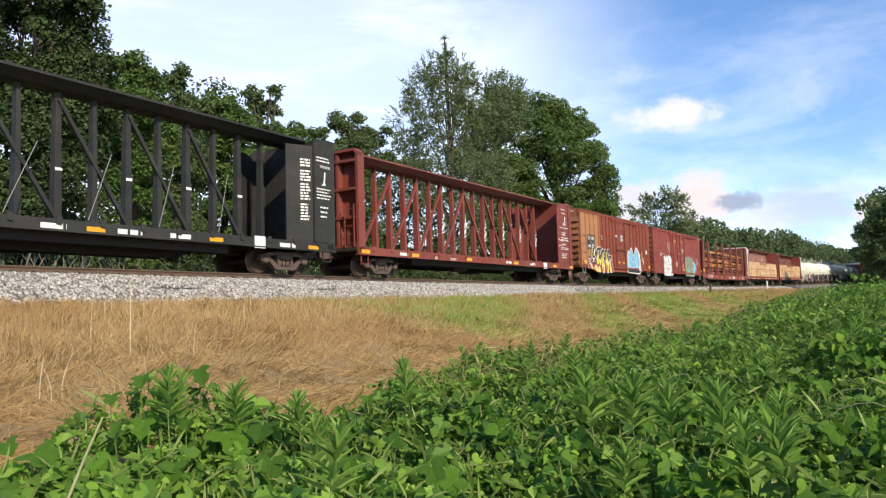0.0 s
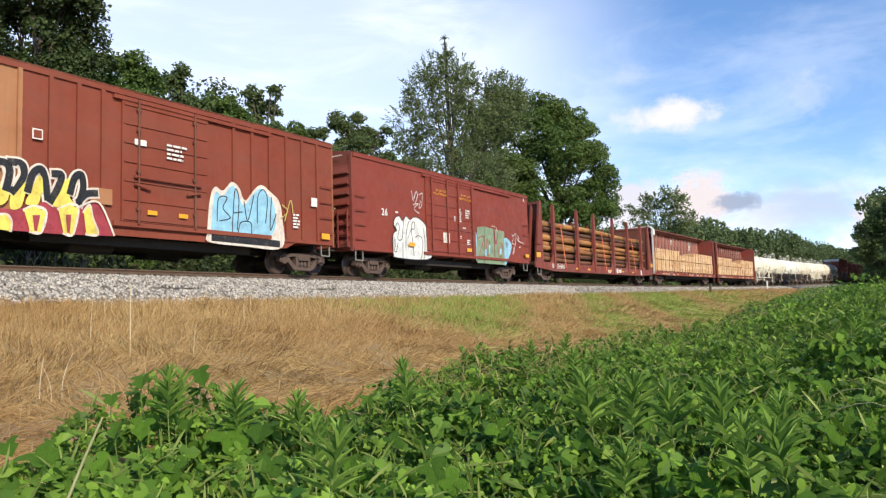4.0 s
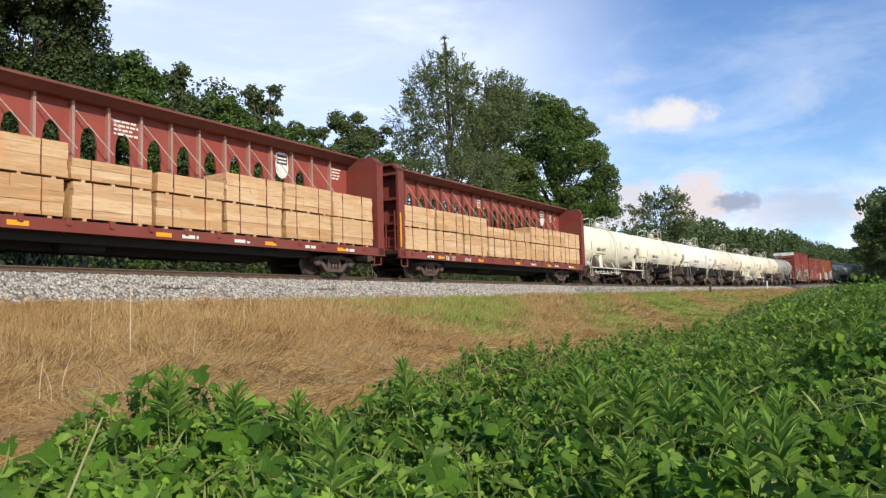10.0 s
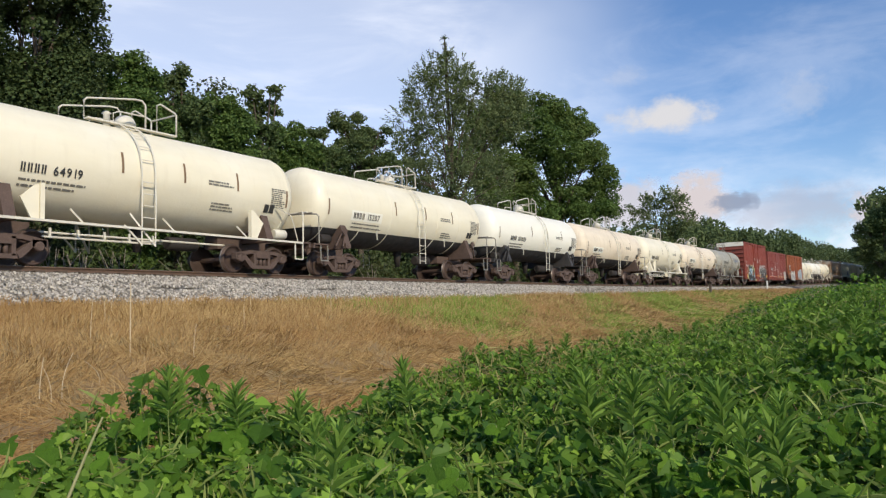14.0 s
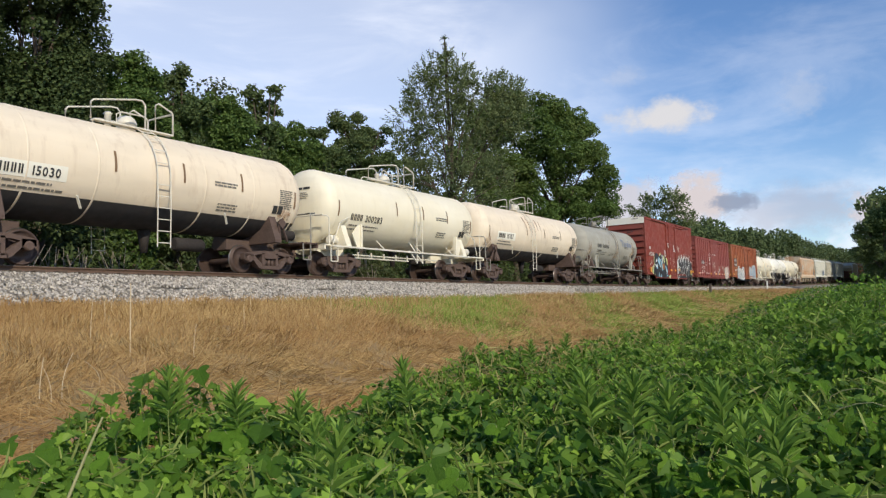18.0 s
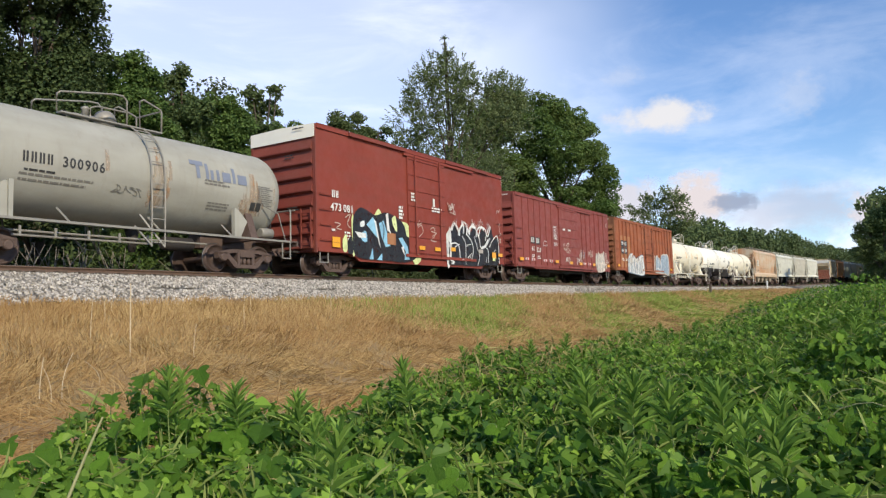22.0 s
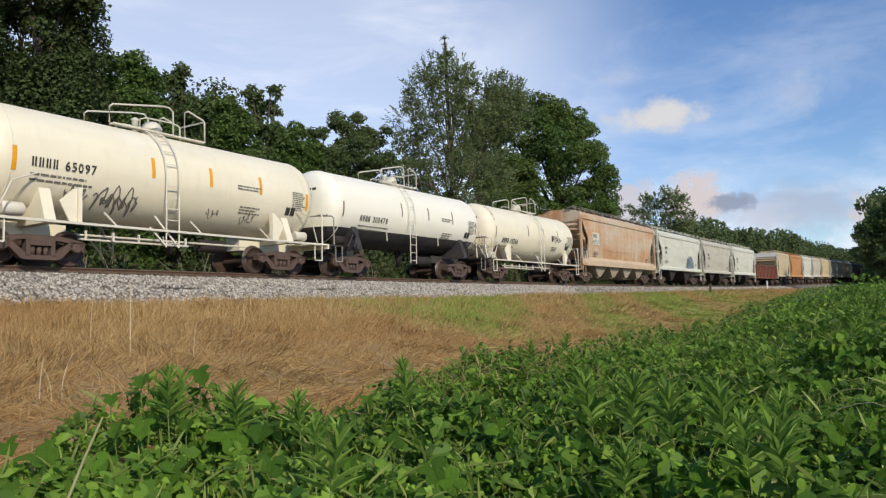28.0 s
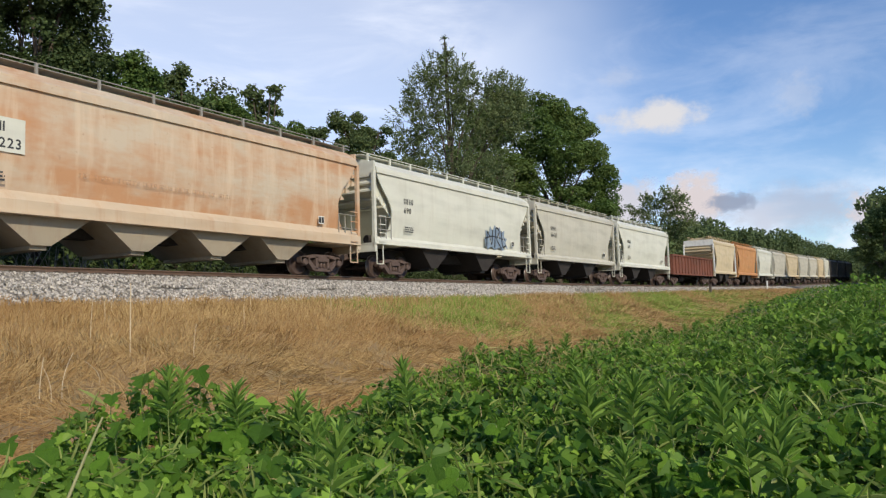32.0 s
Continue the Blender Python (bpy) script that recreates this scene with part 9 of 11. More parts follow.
    for x in (-1.82, 0.24, 2.30, 4.36, 6.42, 8.48):
        k = rs.uniform(-0.1, 0.1)
        spray(c, -0.14, [("g_white", 0.06, [(x - 0.10, 2.22 + k), (x + 0.09, 2.30 + k)]), ("g_white", 0.07, [(x - 0.09, 2.36 + k), (x - 0.02, 2.62 + k), (x + 0.02, 2.42 + k), (x + 0.09, 2.68 + k)]), ("g_white", 0.06, [(x - 0.10, 2.74 + k), (x + 0.08, 2.70 + k)]), ("g_white", 0.06, [(x - 0.09, 2.84 + k), (x + 0.09, 2.96 + k)]), ("g_white", 0.045, [(x + 0.02, 3.02 + k), (x + 0.05, 3.16 + k)])], "bold white sprayed strokes on a post")
    for k in range(34):
        x = -9.0 + 1.03 * rs.randint(0, 18) + rs.uniform(-0.07, 0.07)
        z = rs.uniform(1.6, 4.0)
        decal(c, "paint_chip", "g_white", -0.139, lambda bm, pl: quad(bm, x - 0.02, x + 0.02, z, z + rs.uniform(0.03, 0.07), pl))
    out[1] = c
    hs = {5: [0.86, 0.86, 0.86, 0.52, 0.52, 0.86, 0.86, 0.86], 6: [0.86, 0.86, 0.86, 0.50, 0.50, 0.86, 0.86, 0.86]}
    for k, a, b, trucks, label, trim in ((5, -10.6, 10.0, (-8.12, 7.5), "red centre-beam flat car with a white-trimmed end, loaded with lumber", "ink_white"), (6, -9.75, 10.3, (-6.9, 7.47), "red centre-beam flat car loaded with lumber", None)):
        c = beam_car(label, a, b, "red", trucks, "web", None, 4.62, 0.2)
        if trim:
            bm = bmesh.new()
            x = a + 0.03
            for s in (-1, 1):
                box(bm, x - 0.03, x, s * 1.5 - 0.07, s * 1.5 + 0.07, 0.85, 4.42)
                box(bm, x - 0.03, a + 0.45, min(s * 1.57, s * 1.585), max(s * 1.57, s * 1.585), 4.0, 4.42)
            slab(bm, [(-1.56, 4.36), (-1.3, 4.62), (1.3, 4.62), (1.56, 4.36), (1.58, 4.44), (1.32, 4.70), (-1.32, 4.70), (-1.58, 4.44)], x - 0.05, a + 0.45)
            part("white_trim", bm, M["ink_white"], c, "white-painted edge of the end wall")
        decal(c, "lettering", "ink_white", -1.565, lambda bm, pl: (mark_bars(bm, 2, a + 3.5, 0.80, 0.19, pl), letter(bm, "27", a + 4.0, 0.80, 0.19, pl), letter(bm, "3250" if k == 5 else "3046", a + 5.1, 0.80, 0.19, pl), [bars_text(bm, x, x + 0.7, 0.86, 0.1, pl, rs) for x in (a + 2.0, 0.5, 2.4, 5.5, 7.6)]))
        decal(c, "lettering", "ink_white", -0.04, lambda bm, pl: [bars_text(bm, x, x + 0.8, 4.2, 0.06, pl, rs, 4, 2.0) for x in (a + 0.8, -0.6, 8.5)])
        sx = 6.0 if k == 5 else 7.3
        shield = [(-0.30, 0.90), (-0.20, 0.92), (-0.10, 0.97), (0.0, 0.94), (0.10, 0.97), (0.20, 0.92), (0.30, 0.90), (0.29, 0.70), (0.33, 0.45), (0.29, 0.22), (0.17, 0.07), (0.0, 0.0), (-0.17, 0.07), (-0.29, 0.22), (-0.33, 0.45), (-0.29, 0.70)]
        spray(c, -0.045, [("ink_white", 0, [(sx + u, 3.46 + v) for u, v in shield]), ("ink_black", 0, [(sx - 0.26, 3.98), (sx + 0.26, 3.98), (sx + 0.25, 4.32), (sx - 0.25, 4.32)]), ("ink_white", 0.06, [(sx - 0.2, 4.20), (sx + 0.2, 4.20)]), ("ink_white", 0.06, [(sx - 0.2, 4.08), (sx + 0.2, 4.08)])], "white shield sign with a black upper field")
        reflectors(c, (a + 3.1, a + 6.6, a + 10.5, a + 14.5, a + 18), 0.85, -1.565, 0.5, 0.12)
        bm = bmesh.new()
        box(bm, a + 0.02, a + 0.10, -1.62, -1.59, 1.2, 2.6)
        part("reflector", bm, M["yellow"], c)
        out[k] = c
    loads = {5: lumber_load("banded packs of fresh sawn lumber on a centre-beam flat car", -10.05, 9.5, hs[5], 51), 6: lumber_load("banded packs of sawn lumber on a centre-beam flat car", -9.2, 9.85, hs[6], 52)}
    # stake flat car with poles
    car = tagged(new("bulkhead_flat_car"), "red bulkhead flat car with steel stakes", "flat car", "cars of the train")
    a, b = -10.75, 10.75
    bm = bmesh.new()
    box(bm, a, b, -1.45, 1.45, 0.95, 1.10)
    part("deck", bm, M["frame"], car)
    for s in (-1, 1):
        bm = bmesh.new()
        prism(bm, [(a, 1.12), (b, 1.12), (b, 0.80), (b - 2.6, 0.62), (a + 2.6, 0.62), (a, 0.80)], min(s * 1.45, s * 1.53), max(s * 1.45, s * 1.53))
        part("side_sill", bm, M["red"], car)
    for x, f in ((a + 0.35, -1), (b - 0.35, 1)):
        bm = bmesh.new()
        prism(bm, [(x - f * 0.62, 1.1), (x - f * 0.56, 1.1), (x - f * 0.56, 4.5), (x - f * 0.62, 4.5)], -1.45, 1.45)
        wall = part("bulkhead", bm, M["rust_brown"], car, "braced steel end bulkhead")
        for yy in (-1.0, -0.35, 0.35, 1.0):
            bm = bmesh.new()
            prism(bm, [(x - f * 0.58, 1.1), (x + f * 0.2, 1.1), (x - f * 0.42, 4.4), (x - f * 0.58, 4.4)], yy - 0.05, yy + 0.05)
            part("brace", bm, M["red"], wall)
        bm = bmesh.new()
        box(bm, min(x - f * 0.66, x - f * 0.40), max(x - f * 0.66, x - f * 0.40), -1.45, 1.45, 4.36, 4.50)
        part("top_beam", bm, M["red"], wall)
        for s in (-1, 1):
            bm = bmesh.new()
            prism(bm, [(x - f * 0.70, 1.1), (x + f * 0.25, 1.1), (x - f * 0.42, 4.55), (x - f * 0.66, 4.55)], min(s * 1.42, s * 1.54), max(s * 1.42, s * 1.54))
            part("side_gusset", bm, M["red"], wall)
        bm = bmesh.new()
        for i in range(2):
            bar(bm, (x - f * 0.35, -1.6, 1.7 + 0.4 * i), (x + f * 0.2, -1.6, 1.7 + 0.4 * i), 0.03)
        part("grab_iron", bm, M["red"], wall)
    for x in (-8.15, -4.6, -1.75, 1.85, 4.9, 8.0):
        for s in (-1, 1):
            bm = bmesh.new()
            prism(bm, [(x - 0.13, 0.75), (x + 0.13, 0.75), (x + 0.13, 3.9), (x + 0.04, 4.5), (x - 0.07, 4.5), (x - 0.13, 3.9)], min(s * 1.42, s * 1.58), max(s * 1.42, s * 1.58))
            prism(bm, [(x - 0.55, 1.1), (x + 0.13, 1.1), (x + 0.13, 1.6), (x - 0.1, 1.6)], min(s * 1.44, s * 1.52), max(s * 1.44, s * 1.52))
            part("stake", bm, M["red"], car, "rusty steel side stake")
    for x in (-6.6, 0.2, 6.4):
        bm = bmesh.new()
        bar(bm, (x, -1.56, 0.85), (x - 0.12, -1.36, 3.35), 0.09, 0.02, (0, 1, 0))
        bar(bm, (x - 0.12, -1.36, 3.35), (x - 0.12, 1.36, 3.40), 0.09, 0.02, (1, 0, 0))
        part("strap", bm, M["orange_strap"], car, "orange tie-down strap")
    decal(car, "lettering", "ink_white", -1.535, lambda bm, pl: (mark_bars(bm, 2, -8.55, 0.80, 0.25, pl), letter(bm, "114600", -7.9, 0.80, 0.25, pl, 0.15), bars_text(bm, 0.6, 1.3, 0.86, 0.05, pl, rs, 3, 1.5), [quad(bm, 1.85 + 0.06 * k, 2.55, 1.0 - 0.07 * k, 1.035 - 0.07 * k, pl) for k in range(4)], bm.faces.new([bm.verts.new(pl(*q)) for q in ((2.2, 0.72), (2.62, 0.72), (2.62, 1.04), (2.45, 1.04))]), quad(bm, 2.7, 2.95, 0.76, 0.98, pl), quad(bm, 3.0, 3.25, 0.76, 0.98, pl), quad(bm, 7.6, 7.95, 0.7, 1.05, pl)))
    for x in (a + 0.5, b - 0.5):
        bm = bmesh.new()
        stirrup(bm, x, -1.5, 0.42, 0.85)
        part("step", bm, M["pipe_grey"], car)
    reflectors(car, (-10.35, 10.4), 1.35, -1.545, 0.55, 0.28)
    reflectors(car, (-4.9, -2.9, 0.9, 3.6, 5.8), 0.8, -1.535, 0.42, 0.1)
    underframe(car, a + 0.1, b - 0.1, 0.95, 0.36, 0.64)
    add_couplers(car, a - 0.06, b + 0.06)
    add_trucks(car, -8.56, 8.54)
    out[4] = car
    loads[4] = log_load()
    return out, loads


# ---- tank cars ----
TANK_R, TANK_Z = 1.40, 2.60


def tank_skin(x, up, grow=0.012):
    """A point on the near side of the shell, at height up over the rails."""
    h = max(-1.0, min(1.0, (up - TANK_Z) / TANK_R))
    return (x, -(TANK_R + grow) * math.sqrt(1 - h * h), TANK_Z + (TANK_R + grow) * h)


def shell_mark(car, name, mat, draw, grow=0.012, label=""):
    bm = bmesh.new()
    draw(bm, lambda x, z: tank_skin(x, z, grow))
    return marking(car, name, mat, bm, label)


def head_mark(car, name, mat, a, tip, draw, grow=0.012, label=""):
    """Marks on the dished head at a: across runs from the far side of the car to the near one."""
    bm = bmesh.new()

    def place(u, z):
        r = min(0.985, math.hypot(u, z - TANK_Z) / TANK_R)
        return (a - (tip + grow) * math.sin(math.acos(r ** (1 / 0.62))), -u, z)
    draw(bm, place)
    part(name, bm, M[mat], car, label)


def arc_strip(bm, x, z0, z1, w, pl, n=8):
    for i in range(n):
        a, b = z0 + (z1 - z0) * i / n, z0 + (z1 - z0) * (i + 1) / n
        quad(bm, x - w / 2, x + w / 2, a, b, pl)


def tank_car(label, a, b, mat, trucks, belly=None, running=True, ladder_x=0.1, digits="", bars=4, seed=1, rail="pipe_white", num_x=-3.3, num_z=2.30, num_h=0.24, seams=(), tip=0.62, top=(-1.7, 1.6), under="frame", ink="ink_black", sill_mat=None, stripes=True):
    """a, b: where the round shell ends and the dished heads begin."""
    rs = np.random.RandomState(seed)
    car = tagged(new("tank_car"), label, "tank car", "cars of the train")
    bm = bmesh.new()
    prof = []
    for t in np.linspace(90, 8, 9):
        prof.append((a - tip * math.sin(radians(t)), TANK_R * math.cos(radians(t)) ** 0.62 + 0.001))
    prof.append((a, TANK_R))
    for x in np.linspace(a, b, 8)[1:-1]:
        prof.append((x, TANK_R))
    prof.append((b, TANK_R))
    for t in np.linspace(8, 90, 9):
        prof.append((b + tip * math.sin(radians(t)), TANK_R * math.cos(radians(t)) ** 0.62 + 0.001))
    lathe(bm, prof, 56, "x", (0, 0, TANK_Z))
    if belly is not None:
        bmesh.ops.bisect_plane(bm, geom=bm.verts[:] + bm.edges[:] + bm.faces[:], plane_co=(0, 0, belly), plane_no=(0, 0, 1))
    me = mesh_of("shell", bm, M[mat])
    if belly is not None:
        me.materials.append(M["belly"])
        for p in me.polygons:
            if p.center.z < belly:
                p.material_index = 1
    ob = new("shell", me)
    ob.parent = car
    # welded seams
    for x in (a, b, *seams):
        bm = bmesh.new()
        lathe(bm, [(x - 0.03, TANK_R), (x - 0.02, TANK_R + 0.008), (x + 0.02, TANK_R + 0.008), (x + 0.03, TANK_R)], 56, "x", (0, 0, TANK_Z))
        for f in [f for f in bm.faces if len(f.verts) > 8]:
            bm.faces.remove(f)
        part("weld_band", bm, M[mat] if belly is None else M[mat], car)
    # cradles and stub sills
    e0, e1 = a - tip - 0.32, b + tip + 0.32
    for x, f, tr in ((e0, -1, trucks[0]), (e1, 1, trucks[1])):
        bm = bmesh.new()
        box(bm, min(x, tr + f * -1.1), max(x, tr - f * 1.1), -0.3, 0.3, 0.78, 1.12)
        slab(bm, [(-1.5, 0.98), (1.5, 0.98), (1.5, 1.08), (1.22, 1.85), (0.8, 1.42), (0.0, 1.20), (-0.8, 1.42), (-1.22, 1.85), (-1.5, 1.08)], tr - 0.14, tr + 0.14)
        part("cradle", bm, M[sill_mat or "truck"], car, "steel cradle that carries the tank")
        bm = bmesh.new()
        box(bm, min(x, x - f * 0.75), max(x, x - f * 0.75), -1.52, 1.52, 1.02, 1.07)
        box(bm, min(x, x - f * 0.08), max(x, x - f * 0.08), -1.52, 1.52, 0.90, 1.06)
        part("end_platform", bm, M[sill_mat or "truck"], car)
        bm = bmesh.new()
        for s in (-1, 1):
            stirrup(bm, x - f * 0.55, s * 1.5, 0.48, 1.05, 0.36)
            px = x - f * 0.32
            tube(bm, [(px, s * 1.48, 1.05), (px, s * 1.48, 2.02), (px + f * 0.04, s * 1.42, 2.10), (x - f * 0.06, s * 1.0, 2.12)], 0.028, 6)
        tube(bm, [(x - f * 0.05, -1.42, 2.12), (x - f * 0.03, 0, 2.14), (x - f * 0.05, 1.42, 2.12)], 0.028, 6)
        if running:
            tube(bm, [(x - f * 0.55, -1.45, 1.1), (x - f * 0.9, -1.5, 1.9), (x - f * 1.5, -1.42, 2.15)], 0.02, 5)
        part("end_handrail", bm, M[rail if running else "pipe_grey"], car, "bent pipe handrail at the end")
        # brake gear and placard holder by the end
        bm = bmesh.new()
        lathe(bm, [(0, 0.14), (0.05, 0.17), (0.5, 0.17), (0.55, 0.12)], 12, "x", (x - f * 0.9 - (0.3 if f > 0 else 0), -0.95, 1.32))
        part("air_reservoir", bm, M[rail if running else under], car)
        bm = bmesh.new()
        px = tr + f * 0.2
        if running:
            x0 = tr - f * 0.75
            prism(bm, [(x0 + f * 0.50, 1.55), (x0 + f * 0.14, 1.88), (x0 + f * 0.06, 1.88), (x0 + f * 0.06, 1.06), (x0 + f * 0.24, 1.06)], -1.45, -1.40)
            box(bm, x0 - 0.05, x0 + 0.05, -1.50, -1.36, 1.06, 1.92)
            part("saddle_plate", bm, M[mat], car, "painted steel plate bracing the tank")
        else:
            bar(bm, (px, -1.40, 1.05), (px - f * 0.12, -1.44, 1.70), 0.05, 0.05)
            bar(bm, (px + f * 0.35, -1.36, 1.05), (px - f * 0.05, -1.44, 1.75), 0.05)
            prism(bm, [(px - 0.18, 1.62), (px, 1.44), (px + 0.18, 1.62), (px, 1.80)], -1.50, -1.485)
            part("placard_holder", bm, M[sill_mat or "truck"], car, "diamond placard on a steel bracket")
    # running rails along the sides, on brackets
    for s in (-1, 1):
        if running:
            bm = bmesh.new()
            bar(bm, (e0 + 0.4, s * 1.52, 1.03), (e1 - 0.4, s * 1.52, 1.03), 0.07, 0.06)
            side = part("side_rail", bm, M[rail], car, "white pipe rail along the tank")
            for x in np.linspace(a + 2.6, b - 1.9, 3):
                bm = bmesh.new()
                bar(bm, (x, s * 1.52, 1.03), (x - 0.20, s * 1.26, 1.40), 0.05, 0.035)
                part("bracket", bm, M[rail], side)
        else:
            for x in (trucks[0] + 2.1, trucks[1] - 1.9):
                bm = bmesh.new()
                bar(bm, (x, s * 1.22, 1.45), (x - 0.16, s * 1.32, 1.75), 0.05)
                part("bracket", bm, M[rail], car)
    if running:
        bm = bmesh.new()
        tube(bm, [(trucks[0] + 1.1, -0.6, 0.86), (trucks[1] - 1.1, -0.6, 0.86)], 0.03, 6)
        part("brake_pipe", bm, M[rail], car)
        bm = bmesh.new()
        tube(bm, [(trucks[0] + 1.1, -0.85, 0.72), (0.6, -0.85, 0.72)], 0.028, 6)
        for x in np.linspace(trucks[0] + 1.3, 0.5, 5):
            bar(bm, (x, -0.85, 0.70), (x, -0.85, 0.95), 0.05)
        part("brake_rod", bm, M[rail], car)
    # ladder, following the curve of the shell
    for s in (-1, 1):
        bm = bmesh.new()
        for k in (-1, 1):
            x = ladder_x + k * 0.21
            pts = [(x, s * 1.50, 0.58), (x, s * 1.52, 1.9), (x, s * 1.50, 2.6)]
            for t in np.linspace(8, 78, 7):
                pts.append((x, s * (TANK_R + 0.09) * math.cos(radians(t)), TANK_Z + (TANK_R + 0.09) * math.sin(radians(t))))
            tube(bm, pts, 0.022 if running else 0.017, 6)
        for z in np.arange(0.7, 2.6, 0.32):
            bar(bm, (ladder_x - 0.21, s * 1.51, z), (ladder_x + 0.21, s * 1.51, z), 0.022)
        for t in np.linspace(12, 74, 5):
            p = (s * (TANK_R + 0.09) * math.cos(radians(t)), TANK_Z + (TANK_R + 0.09) * math.sin(radians(t)))
            bar(bm, (ladder_x - 0.21, *p), (ladder_x + 0.21, *p), 0.02)
        if running:
            bar(bm, (ladder_x - 0.7, s * 1.45, 1.1), (ladder_x - 0.2, s * 1.5, 0.6), 0.045)
            bar(bm, (ladder_x - 0.4, s * 1.25, 1.45), (ladder_x + 0.2, s * 1.5, 0.6), 0.045)
        part("ladder", bm, M[rail], car, "curved side ladder")
    # top platform with rails and manway
    mid = (top[0] + top[1]) / 2
    t0, t1 = mid - (mid - top[0]) * (0.88 if running else 0.70), mid + (top[1] - mid) * (0.88 if running else 0.70)
    zt = TANK_Z + TANK_R
    bm = bmesh.new()
    for s in (-1, 1):
        box(bm, t0 + 0.1, t1, min(s * 0.40, s * 0.62), max(s * 0.40, s * 0.62), zt - 0.02, zt + 0.02)
    part("top_platform", bm, M[rail], car)
    W = t1 - t0
    bm = bmesh.new()
    for s in (-1, 1):
        tube(bm, [(t0, s * 0.58, zt), (t0, s * 0.58, zt + 0.44), (t0 + 0.03 * W, s * 0.58, zt + 0.52), (t0 + 0.52 * W, s * 0.58, zt + 0.80), (t0 + 0.60 * W, s * 0.58, zt + 0.81), (t0 + 0.64 * W, s * 0.58, zt + 0.70), (t0 + 0.64 * W, s * 0.58, zt)], 0.027, 7)
        tube(bm, [(t0 + 0.30 * W, s * 0.55, zt), (t0 + 0.30 * W, s * 0.55, zt + 0.28), (t0 + 0.36 * W, s * 0.55, zt + 0.36), (t0 + 0.64 * W, s * 0.55, zt + 0.38)], 0.022, 6)
        tube(bm, [(t0 + 0.77 * W, s * 0.58, zt), (t0 + 0.77 * W, s * 0.58, zt + 0.78), (t0 + 0.81 * W, s * 0.58, zt + 0.85), (t1 - 0.04, s * 0.58, zt + 0.68), (t1, s * 0.58, zt + 0.62), (t1, s * 0.58, zt)], 0.027, 7)
    tube(bm, [(t1, -0.58, zt + 0.64), (t1, 0.58, zt + 0.64)], 0.025, 6)
    part("top_handrail", bm, M[rail], car, "pipe railing round the manway")
    bm = bmesh.new()
    lathe(bm, [(zt - 0.05, 0.26), (zt + 0.14, 0.26), (zt + 0.16, 0.30), (zt + 0.22, 0.30), (zt + 0.34, 0.25), (zt + 0.42, 0.16), (zt + 0.45, 0.02)], 18, "z", ((t0 + t1) / 2 + 0.15, 0, 0))
    lathe(bm, [(zt - 0.05, 0.09), (zt + 0.3, 0.09), (zt + 0.34, 0.13), (zt + 0.4, 0.05)], 10, "z", ((t0 + t1) / 2 - 0.55, -0.2, 0))
    part("manway", bm, M[rail], car, "round bolted manway cover")
    # bottom outlet
    bm = bmesh.new()
    lathe(bm, [(0.55, 0.10), (0.9, 0.14), (1.25, 0.22)], 12, "z", (0.6, 0, 0))
    lathe(bm, [(1.3, 0.16), (1.35, 0.2), (2.3, 0.2), (2.35, 0.16)], 12, "x", (0, -0.4, 0.82))
    part("outlet", bm, M[under], car)
    # lettering
    def draw(bm, pl):
        x = mark_bars(bm, bars, num_x, num_z, num_h, pl)
        letter(bm, digits, x + 0.12, num_z, num_h, pl, 0.16, 0.92)
    if digits.startswith("15"):
        shell_mark(car, "number_panel", "white", lambda bm, pl: quad(bm, num_x - 0.12, num_x + num_h * 8.0, num_z - 0.08, num_z + num_h + 0.08, pl), 0.006, "clean white patch behind the number")
    shell_mark(car, "lettering", ink, draw, 0.022)
    for x0, x1, z, h, n, lead in ((num_x, num_x + 1.9, num_z - 0.2, 0.05, 2, 2.6), (2.0, 3.0, 2.62, 0.05, 2, 1.7), (2.2, 3.1, 2.0, 0.045, 3, 1.9), (b - 0.75, b - 0.1, 2.7, 0.035, 10, 1.8)):
        shell_mark(car, "lettering", "ink_grey", lambda bm, pl: bars_text(bm, x0, x1, z, h, pl, rs, n, lead), 0.012, "small dark stencilled writing")
    shell_mark(car, "label_plate", "ink_black", lambda bm, pl: (quad(bm, b - 1.0, b - 0.8, 1.95, 2.2, pl), quad(bm, b - 0.77, b - 0.57, 1.95, 2.2, pl)), 0.014)
    if stripes:
        col = "rust_wash" if mat == "tank_grey" else "yellow" if digits == "65097" else "ink_stripe"
        wide = 0.11 if mat == "tank_grey" or digits == "65097" else 0.07
        for x, z in ((a + 0.05, 2.45), (a + (b - a) * 0.38, 2.75), (a + (b - a) * 0.58, 2.75), (a + (b - a) * 0.78, 2.75), (b - 0.05, 2.45)):
            shell_mark(car, "reflector", col, lambda bm, pl: arc_strip(bm, x, z - 0.28, z + 0.28, wide, pl, 4))
    if digits in ("300283", "300478", "65266", "64919"):
        head_mark(car, "lettering", ink, a, tip, lambda bm, pl: bars_text(bm, -0.10, 0.75, 3.16, 0.085, pl, rs, 1), 0.014)
        head_mark(car, "lettering", "ink_grey", a, tip, lambda bm, pl: bars_text(bm, 0.0, 0.55, 3.02, 0.03, pl, rs, 4, 2.2), 0.014, "small dark stencilled writing")
